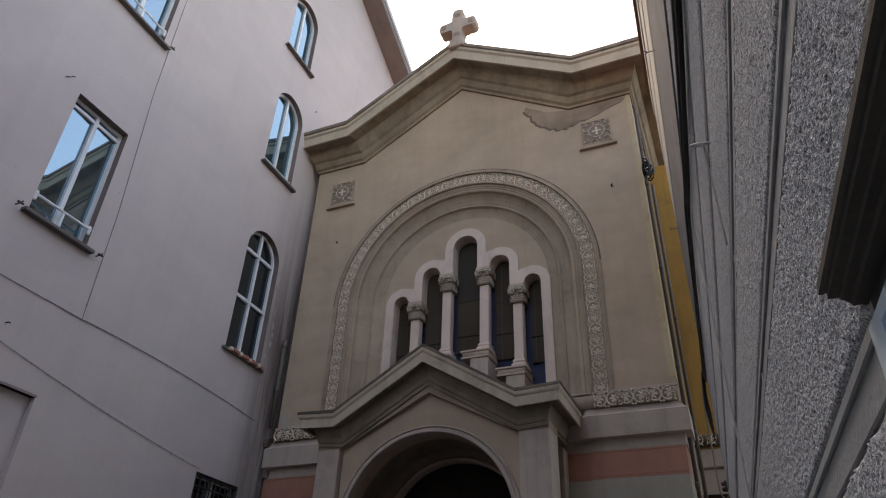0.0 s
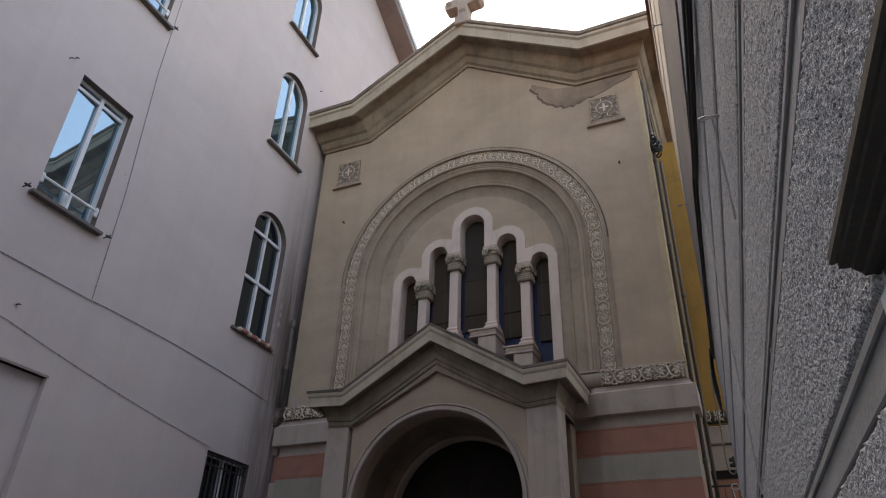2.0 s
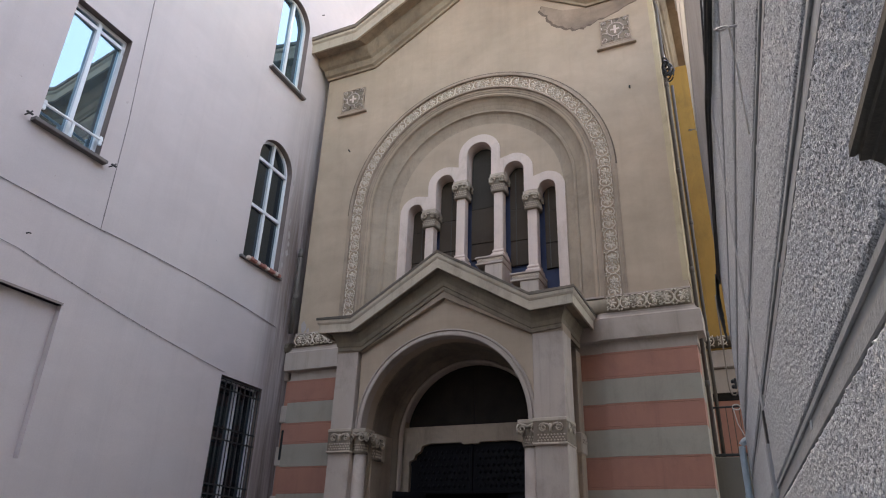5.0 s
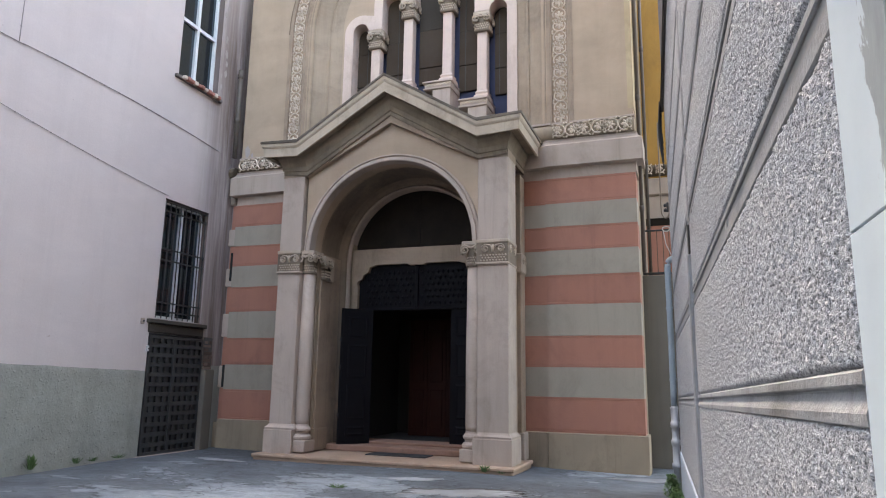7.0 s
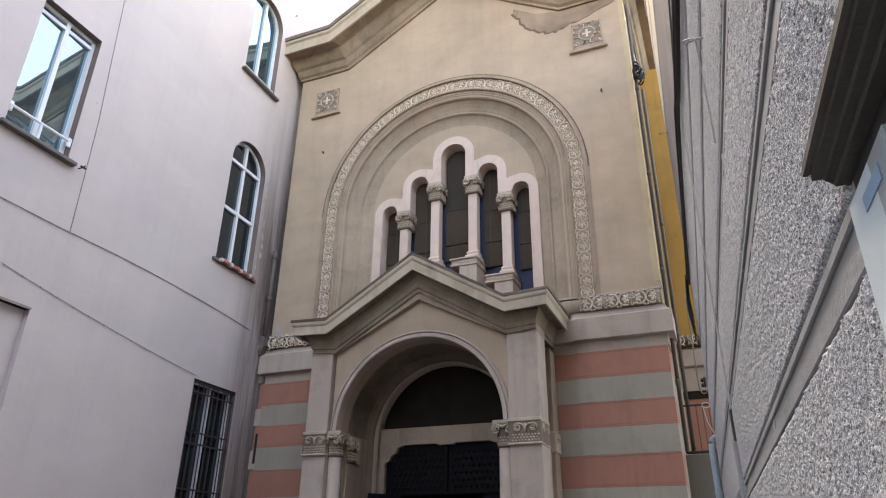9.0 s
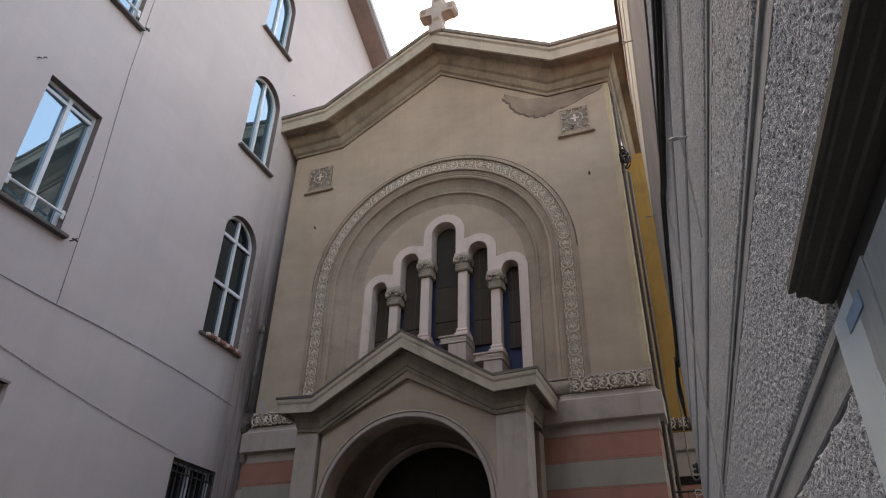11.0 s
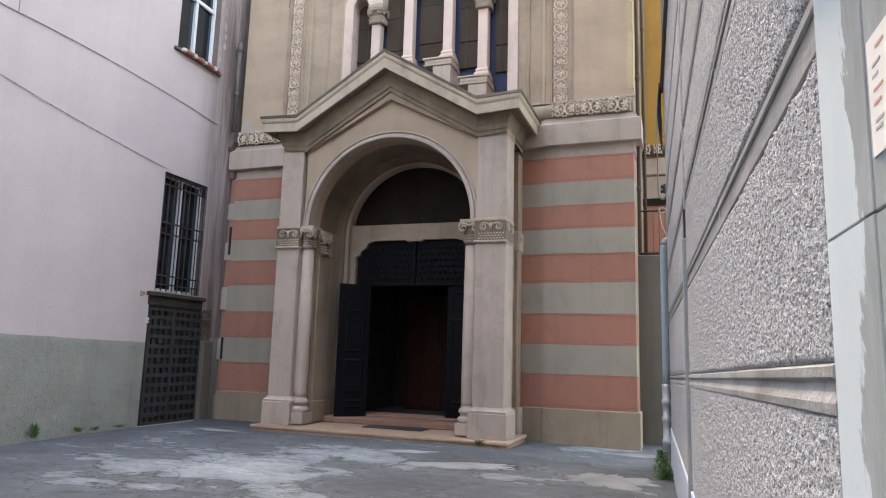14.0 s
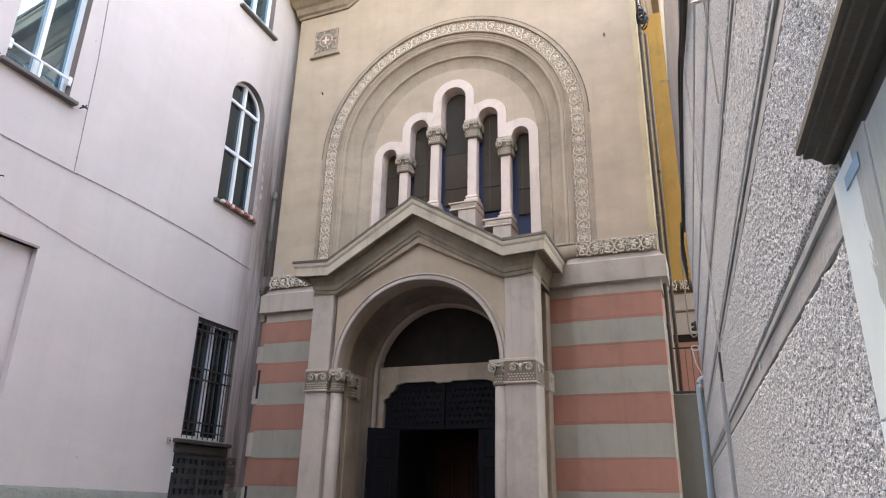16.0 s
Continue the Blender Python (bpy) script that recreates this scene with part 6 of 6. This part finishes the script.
rp("wall_face", B(0.014, 0.03, L0, DOOR0, -0.4, 7.62), M["smooth_grey"], None, "smooth pale render margins")
rp("wall_face", B(0.014, 0.03, DOOR1, L1, -0.4, 7.62), M["smooth_grey"], None, "smooth pale render margins")
rp("wall_face", B(0.014, 0.03, DOOR0, DOOR1, 1.95, 7.62), M["smooth_grey"])


def lattice(u, v, step, seed):
    """Smooth value noise on a grid of the given step."""
    rs = np.random.RandomState(seed)
    tab = rs.rand(257, 257)
    x, y = u / step, v / step
    xi, yi = np.floor(x).astype(int), np.floor(y).astype(int)
    fx, fy = x - xi, y - yi
    fx, fy = fx * fx * (3 - 2 * fx), fy * fy * (3 - 2 * fy)
    a, b = tab[xi % 256, yi % 256], tab[(xi + 1) % 256, yi % 256]
    c, d = tab[xi % 256, (yi + 1) % 256], tab[(xi + 1) % 256, (yi + 1) % 256]
    return (a * (1 - fx) + b * fx) * (1 - fy) + (c * (1 - fx) + d * fx) * fy


def spatter_panel(us, vs, slope=(0.0, 0.0)):
    """A slab of thrown-on render with real lumps, over the grid us (along) x vs (up)."""
    us, vs = np.array(us), np.array(vs)
    U, V = np.meshgrid(us, vs, indexing="ij")
    h = 0.7 * lattice(U, V, 0.0066, 3) + 0.5 * lattice(U + 7, V + 3, 0.0040, 5) + 0.12 * lattice(U, V, 0.024, 9)
    h = np.clip(h - 0.35, 0, None) ** 1.2 * 0.0095
    edge = np.minimum.reduce([U - us[0], us[-1] - U, V - vs[0], vs[-1] - V])
    wob = 0.006 + 0.014 * lattice(U, V, 0.03, 21)
    ramp = np.clip(edge / wob, 0, 1)
    X = 0.016 - (0.012 + h) * ramp
    f = (V - vs[0]) / (vs[-1] - vs[0])
    Z = V + (slope[0] * (1 - f) + slope[1] * f) * (U - DOOR1)
    nu, nv = U.shape
    co = np.stack([X, U, Z], -1).reshape(-1, 3)
    idx = np.arange(nu * nv).reshape(nu, nv)
    q = np.stack([idx[:-1, :-1], idx[:-1, 1:], idx[1:, 1:], idx[1:, :-1]], -1).reshape(-1, 4)
    me = bpy.data.meshes.new("roughcast_panel")
    me.vertices.add(len(co))
    me.vertices.foreach_set("co", co.ravel())
    me.loops.add(q.size)
    me.loops.foreach_set("vertex_index", q.ravel())
    me.polygons.add(len(q))
    me.polygons.foreach_set("loop_start", np.arange(0, q.size, 4))
    me.update(calc_edges=True)
    me.materials.append(M["roughcast"])
    me.polygons.foreach_set("use_smooth", [True] * len(me.polygons))
    ob = new("roughcast_panel", me)
    ob.parent = rough
    return ob


def spread(a, b, fine, coarse):
    """Steps that widen from fine at a to coarse at b."""
    out, x = [a], a
    while x < b:
        x += fine + (coarse - fine) * (x - a) / (b - a)
        out.append(min(x, b))
    return out


GROOVES = [1.91, 2.52, 3.07, 3.66, 4.24]
GH = 0.05
FALL = -0.025
COURSES = [(0.42, 1.245)] + [(1.322, GROOVES[0] - 0.066)] + [(GROOVES[i] + GH, GROOVES[i + 1] - 0.066) for i in range(4)] + [(GROOVES[4] + GH, 5.3)]
for i, (z0, z1) in enumerate(COURSES):
    fine = 0.0036 if i < 3 else 0.0058
    a = DOOR1 + 0.009 if z1 < 1.95 else DOOR0
    slope = (0.0, FALL) if i == 0 else (FALL, 0.0) if i == 1 else (0.0, 0.0)
    if z0 < 2.0 < z1:
        # the course over the door starts above the hood
        spatter_panel(spread(DOOR0, DOOR1 + 0.02, fine, fine), spread(2.04, z1, fine, fine * 1.3))
        a = DOOR1 + 0.009
    spatter_panel(spread(a, 5.22, fine, 0.02), spread(z0, z1, fine, fine * 1.3), slope)
    spatter_panel(spread(5.40, L1 - 0.03, 0.03, 0.04), spread(z0, z1, 0.012, 0.012), slope)
    spatter_panel(spread(L0, DOOR0 - 0.02, 0.06, 0.04), spread(z0, z1, 0.03, 0.03))
for zc in GROOVES:
    for a, b in ((DOOR1 if zc < 2.3 else DOOR0, 5.22), (5.40, L1)):
        # raised margins either side of a sunk dark line
        for z0, z1 in ((zc - 0.064, zc - 0.021), (zc + 0.021, zc + 0.048)):
            rp("groove_margin", B(0.004, 0.018, a, b, z0, z1, bevel=0.004), M["margin"], None, "smooth margin")
        rp("groove_line", B(0.0125, 0.018, a, b, zc - 0.0205, zc + 0.0205), M["groove"], None, "dark sunk groove")
    rp("groove_plug", B(0.008, 0.018, 2.88, 2.92, zc - 0.0174, zc + 0.0174), M["smooth_grey"])


def low_band():
    """Weathered moulding at breast height, falling a little along the wall."""
    for a, b in ((DOOR1 + 0.004, 5.22), (5.40, L1)):
        prof = [(0.018, 1.236), (0.001, 1.238), (-0.002, 1.241), (-0.003, 1.258), (-0.001, 1.264), (0.004, 1.276), (0.007, 1.290), (0.006, 1.294), (-0.002, 1.297), (-0.004, 1.300), (-0.004, 1.317), (0.0, 1.321), (0.018, 1.324)]
        bm = bmesh.new()
        ring_loft(bm, [[(x, l, z + FALL * (l - DOOR1)) for x, z in prof] for l in (a, b)])
        rp("low_band", bm, M["band"], None, "pale moulded band")
    # smooth foot of the wall
    rp("wall_foot", B(-0.012, 0.018, DOOR1 + 0.004, 5.22, -0.3, 0.42, bevel=0.006), M["pale_paint"], None, "pale blue-grey painted foot")
    rp("wall_foot", B(-0.012, 0.018, 5.40, L1, -0.3, 0.42, bevel=0.006), M["pale_paint"])
    # upright margin at the old joint; a dark block over it paints a slot's shade
    rp("upright_margin", B(-0.020, 0.018, 5.23, 5.39, -0.3, 2.22, bevel=0.008), M["margin"], None, "smooth upright margin")
    rp("slot", B(-0.010, 0.018, 5.25, 5.37, 2.22, 2.44), M["iron"], None, "dark block painted as an open slot's shade")
    rp("upright_margin", B(0.0, 0.018, 5.22, 5.40, 2.44, 5.3), M["margin"])


low_band()
# plain frieze and eave
rp("grey_frieze", B(-0.012, 0.01, L0, L1, 5.30, 7.72), M["grey_frieze"], None, "cracked smooth grey frieze")
# solid dark strip stands in for the shade of a groove
rp("eave_gap", B(-0.006, 0.01, L0, L1, 7.72, 7.78), M["iron"], None, "dark strip painted as the gap's shade under the eave")
for k, (o, z0, z1) in enumerate(((0.018, 7.78, 9.1), (0.026, 9.1, 10.3), (0.045, 10.3, 10.9))):
    rp("eave_board", B(-o, 0.05, L0, L1 + 0.02, z0 + 0.002, z1, bevel=0.008), M["eave_cream"], None, "cream painted eave board")
bm = bmesh.new()
ring_loft(bm, [[(-0.1, l, 10.9), (5.2, l, 10.9), (2.5, l, 12.2)] for l in (L0, L1 + 0.05)])
rp("roof", bm, M["tile"])

# hood over the metal door
hood = rthing("door_hood", "dark soiled stone hood moulding over the metal door", "hood")
prof = [(0.02, 2.05), (-0.047, 2.037), (-0.050, 2.034), (-0.050, 2.020), (-0.044, 2.016), (-0.040, 2.016), (-0.038, 2.010), (-0.024, 2.007), (-0.022, 2.001), (-0.009, 1.999), (-0.007, 1.990), (0.004, 1.988), (0.02, 1.988)]
bm = bmesh.new()
ring_loft(bm, [[(x, 1.222 - 0.006 * (i % 3), z) for i, (x, z) in enumerate(prof)], [(x, DOOR0 - 0.15, z) for x, z in prof]])
rp("moulding", bm, M["hood"], hood)
# dark strip paints the shade between hood and door top
rp("shadow_gap", B(0.012, 0.03, DOOR0, DOOR1 - 0.01, 1.945, 1.986), M["iron"], hood)

# metal door with peeling paint
mdoor = rthing("metal_door", "pale blue metal door with paint peeling to grey", "door")
rp("door_panel", B(0.002, 0.03, DOOR0, DOOR1 - 0.232, -0.2, 1.512, bevel=0.002), M["peeling"], mdoor, "peeling pale blue sheet")
rp("door_panel", B(0.002, 0.03, DOOR0, DOOR1 - 0.232, 1.515, 1.94, bevel=0.002), M["peeling"], mdoor, "peeling pale blue sheet")
rp("door_frame", B(0.0, 0.035, DOOR1 - 0.23, DOOR1 + 0.007, -0.2, 1.5125, bevel=0.0015), M["peeling"], mdoor, "pale blue painted frame")
rp("door_frame", B(0.0, 0.035, DOOR1 - 0.23, DOOR1 + 0.007, 1.5155, 1.945, bevel=0.0015), M["peeling"], mdoor)
sticker = rthing("blue_sticker", "small blue sticker on the metal door frame", "sticker")
rp("sheet", B(-0.002, -0.0005, 1.02, 1.12, 1.893, 1.917), M["blue_sticker"], sticker)
notice = rthing("paper_notice", "white paper notice with red and grey lines on the metal door", "notice")
rp("sheet", B(-0.0012, 0.0015, 0.70, 0.95, 1.58, 1.735), M["paper"], notice, "white sheet")
for k, (a, b, z, mt) in enumerate(((0.885, 0.915, 1.715, "red_ink"), (0.90, 0.93, 1.695, "ink"), (0.91, 0.932, 1.680, "ink"), (0.895, 0.93, 1.662, "red_ink"), (0.905, 0.932, 1.645, "red_ink"), (0.90, 0.93, 1.622, "ink"), (0.905, 0.932, 1.612, "ink"), (0.80, 0.86, 1.70, "ink"), (0.80, 0.87, 1.67, "red_ink"))):
    rp("line_of_print", B(-0.0022, -0.0014, a, b, z - 0.002, z + 0.002), M[mt], notice)

# bundle of cables under the frieze
def smooth_line(pts, n=6):
    out = []
    for i in range(len(pts) - 1):
        p0, p1, p2, p3 = (Vector(pts[max(0, min(len(pts) - 1, j))]) for j in (i - 1, i, i + 1, i + 2))
        for k in range(n):
            t = k / n
            out.append(0.5 * ((2 * p1) + (p2 - p0) * t + (2 * p0 - 5 * p1 + 4 * p2 - p3) * t * t + (3 * p1 - p0 - 3 * p2 + p3) * t ** 3))
    return out + [Vector(pts[-1])]


rndc = random.Random(11)
for k in range(4):
    c = rthing("facade_cable", "black cable in a loose bundle along the roughcast wall", "cable", "cables on the roughcast wall")
    base = [(-0.5, 3.75), (0.9, 4.0), (2.25, 4.2), (2.95, 4.34), (4.6, 4.76), (5.4, 5.0), (7.5, 5.12), (9.75, 5.2)]
    pts = [(-0.022 - 0.010 * (k % 3) + rndc.uniform(-0.004, 0.004), l, z + 0.024 * k - 0.04 + rndc.uniform(-0.03, 0.03)) for l, z in base]
    bm = bmesh.new()
    tube(bm, smooth_line(pts, 5), 0.010 if k % 2 else 0.014, 6)
    rp("wire", bm, M["cable"], c, "", True)
c = rthing("hanging_cables", "loose dark cable ends hanging at the house corner", "cable")
for k in range(5):
    bm = bmesh.new()
    tube(bm, smooth_line([(-0.03 - 0.008 * k, L1 - 0.08 - 0.02 * k, 5.25), (-0.05 - 0.01 * k, L1 - 0.04 - 0.02 * k, 4.95 - 0.05 * k), (-0.035, L1 - 0.06 - 0.015 * k, 4.65 - 0.1 * k)], 5), 0.009, 5)
    rp("wire", bm, M["cable"], c)
c = rthing("bent_pipe", "thin grey pipe with a hooked end at the house corner", "pipe")
bm = bmesh.new()
tube(bm, smooth_line([(-0.10, L1 + 0.02, 5.0), (-0.10, L1 + 0.02, 4.2), (-0.10, L1 + 0.02, 3.72), (-0.075, L1 + 0.02, 3.6), (-0.03, L1 + 0.01, 3.58), (0.01, L1 - 0.01, 3.64)], 5), 0.010, 8)
rp("tube", bm, M["rust_pipe"], c, "", True)
bm = bmesh.new()
tube(bm, [(-0.05 + 0.05 * math.cos(a), L1 + 0.015, 3.42 + 0.035 * math.sin(a)) for a in [2 * math.pi * i / 14 for i in range(15)]], 0.008, 5)
rp("loop", bm, M["wire_pale"], c)
bm = bmesh.new()
tube(bm, [(-0.09, L1 + 0.02, 3.40), (-0.06, L1 + 0.02, 3.2), (0.0, L1 + 0.01, 3.05)], 0.006, 5)
rp("tail", bm, M["wire_pale"], c)

ins = rthing("corner_bracket", "small black iron cable bracket on the house corner", "bracket")
rp("plate", B(-0.03, 0.0, L1 - 0.02, L1 + 0.04, 3.66, 3.80, bevel=0.01), M["cable"], ins)
bm = bmesh.new()
for z in (3.69, 3.76):
    lathe(bm, [(0.014, z - 0.026), (0.024, z - 0.016), (0.026, z + 0.008), (0.012, z + 0.026)], -0.045, L1 + 0.01, 10)
rp("insulator", bm, M["cable"], ins, "", True)

# eye hook with a pale wire
hk = rthing("eye_hook", "rusty iron eye hook in the roughcast wall", "hook")
bm = bmesh.new()
tube(bm, [(0.01, 2.67, 3.567), (-0.035, 2.67, 3.567)] + [(-0.058 + 0.024 * math.cos(a), 2.67 + 0.032 * math.sin(a), 3.567 + 0.02 * math.sin(a)) for a in [2 * math.pi * i / 12 for i in range(13)]], 0.0055, 6)
rp("eye", bm, M["metal_grey"], hk)
w = rthing("stay_wire", "pale thin wire hanging down the roughcast wall", "wire")
bm = bmesh.new()
tube(bm, [(-0.03, 2.67, 3.563), (-0.022, 2.74, 3.35), (-0.016, 2.81, 3.10)], 0.0042, 5)
rp("strand", bm, M["wire_pale"], w)
for l, z in ((3.6, 7.0), (5.6, 7.4), (8.9, 7.2)):
    e = rthing("eave_hook", "tiny wire hook under the eave", "hook", "eave hooks")
    bm = bmesh.new()
    tube(bm, [(0.0, l, z), (-0.10, l, z)] + [(-0.12 - 0.02 * math.cos(a), l + 0.02 * math.sin(a), z) for a in [math.pi + 2 * math.pi * i / 10 for i in range(11)]], 0.006, 5)
    rp("wire", bm, M["wire"], e)

# downpipe at the corner
dp = rthing("corner_downpipe", "blue-grey downpipe with an old iron foot at the house corner", "pipe")
px, pl = -0.058, L1 - 0.10
bm = bmesh.new()
tube(bm, smooth_line([(0.03, pl - 0.02, 2.98), (-0.03, pl, 2.95), (px, pl, 2.85), (px, pl, 2.5), (px, pl, 0.95)], 4), 0.04, 14)
rp("tube", bm, M["pipe_blue"], dp, "", True)
bm = bmesh.new()
lathe(bm, [(r * 0.82, z) for r, z in ((0.056, -0.08), (0.058, 0.22), (0.07, 0.225), (0.07, 0.28), (0.056, 0.285), (0.055, 0.5), (0.068, 0.51), (0.072, 0.57), (0.055, 0.58), (0.055, 0.72), (0.07, 0.73), (0.07, 0.80), (0.056, 0.81), (0.06, 0.96), (0.068, 0.98), (0.05, 1.0))], px, pl, 14)
rp("iron_foot", bm, M["metal_grey"], dp, "weathered iron pipe foot", True)
for z in (1.35, 2.3):
    bm = bmesh.new()
    lathe(bm, [(0.041, z - 0.015), (0.046, z - 0.014), (0.046, z + 0.014), (0.041, z + 0.015)], px, pl, 14)
    rp("clamp", bm, M["pipe_blue"], dp)

# ---- unseen walls behind the camera, added to hold back sky light ----
tagged(part("light_block_west", B(-4.6, 0.5, -18.4, -18.0, -0.3, 8.0), M["light_block_wall"], None), "unseen low grey wall added to block sky light", "wall", kind="structure")
south = tagged(part("wall_south", B(0.5, 10.0, -18.4, -18.0, -0.3, 13.0), M["light_block_wall"], None), "unseen plain grey wall added to block sky light", "wall", kind="structure")


# ---- weeds ----
def weed(x, y, z, spread_, height, count, seed):
    rnd = random.Random(seed)
    t = thing("weed_tuft", "small green weed growing at the foot of the wall", "weed", "weeds", at=(x, y, z))
    bm = bmesh.new()
    for _ in range(count):
        a, out = rnd.uniform(0, 2 * math.pi), rnd.uniform(0.2, 1.0) * spread_
        h = rnd.uniform(0.35, 1.0) * height
        base = Vector((x + rnd.uniform(-0.3, 0.3) * spread_, y + rnd.uniform(-0.3, 0.3) * spread_, z))
        tip = base + Vector((math.cos(a) * out, math.sin(a) * out, h))
        side = Vector((-math.sin(a), math.cos(a), 0)) * rnd.uniform(0.06, 0.13) * height * 0.6
        mid = base.lerp(tip, 0.6) + Vector((0, 0, h * 0.12))
        vs = [bm.verts.new(p) for p in (base, mid + side, tip, mid - side)]
        bm.faces.new((vs[0], vs[1], vs[2]))
        bm.faces.new((vs[0], vs[2], vs[3]))
    part("leaves", bm, M["leaf"], t)


def leafy_weed(x, y, z, spread_, height, count, seed):
    """A bushy clump of small pointed leaves on short stems."""
    rnd = random.Random(seed)
    t = thing("weed_tuft", "bushy green weed growing at the foot of the wall", "weed", "weeds", at=(x, y, z))
    bm, stems = bmesh.new(), bmesh.new()
    lean = Vector((rnd.uniform(-0.2, 0.2), rnd.uniform(-0.2, 0.2), 0))
    for k in range(count):
        f = rnd.random() ** 0.8
        a = rnd.uniform(0, 2 * math.pi)
        wide = spread_ * (1.05 - 0.75 * f) * math.sqrt(rnd.random()) * (0.75 + 0.5 * noise.noise((a, f * 3, seed)))
        c = Vector((x + wide * math.cos(a), y + wide * math.sin(a), z + 0.01 + f * height)) + lean * f * height
        along = Vector((math.cos(a) + rnd.uniform(-0.7, 0.7), math.sin(a) + rnd.uniform(-0.7, 0.7), rnd.uniform(-0.5, 0.7))).normalized()
        side = along.cross(Vector((rnd.uniform(-0.4, 0.4), rnd.uniform(-0.4, 0.4), 1))).normalized()
        l = rnd.uniform(0.022, 0.045)
        w = l * rnd.uniform(0.22, 0.38)
        up = along.cross(side) * l * 0.12
        vs = [bm.verts.new(p) for p in (c, c + along * l * 0.45 + side * w, c + along * l, c + along * l * 0.45 - side * w, c + along * l * 0.45 - up)]
        for i in range(4):
            bm.faces.new((vs[i], vs[(i + 1) % 4], vs[4]))
        if k % 30 == 0:
            tube(stems, [(x + rnd.uniform(-0.02, 0.02), y + rnd.uniform(-0.02, 0.02), z), tuple(c)], 0.003, 4)
    part("stems", stems, M["leaf"], t)
    part("leaves", bm, M["leaf"], t)


leafy_weed(4.37, -2.5, -0.09, 0.15, 0.30, 700, 1)
leafy_weed(4.38, -2.75, -0.09, 0.15, 0.17, 420, 9)
weed(-4.08, -3.98, -0.02, 0.10, 0.22, 45, 2)
weed(-4.10, -3.2, -0.02, 0.10, 0.10, 40, 3)
weed(-4.10, -2.9, -0.02, 0.12, 0.08, 40, 4)
weed(-4.10, -2.4, -0.02, 0.12, 0.07, 40, 5)
weed(1.75, -1.52, -0.01, 0.10, 0.11, 50, 6)
weed(0.35, -3.35, -0.06, 0.16, 0.05, 60, 7)
weed(2.0, -1.5, -0.02, 0.07, 0.06, 25, 8)

# the window group sits a little off the middle of the arch
for ob in church.children:
    if ob.name.split(".")[0] in ("colonnette", "arched_windows", "window_surround", "window_backing", "tympanum_wall"):
        ob.matrix_basis = Matrix.Translation((0.045, 0, 0)) @ ob.matrix_basis

# ---- the church stands a little askew to the yard ----
ASKEW = Matrix.Translation((-0.02, 0, 0)) @ Matrix.Rotation(radians(-1.0), 4, "Z")
for ob in (church, portal, door, lobby, inner, strip, wing, rail, coil, flank_downpipe, flank_conduit, mat_ob, *nails):
    ob.matrix_basis = ASKEW @ ob.matrix_basis
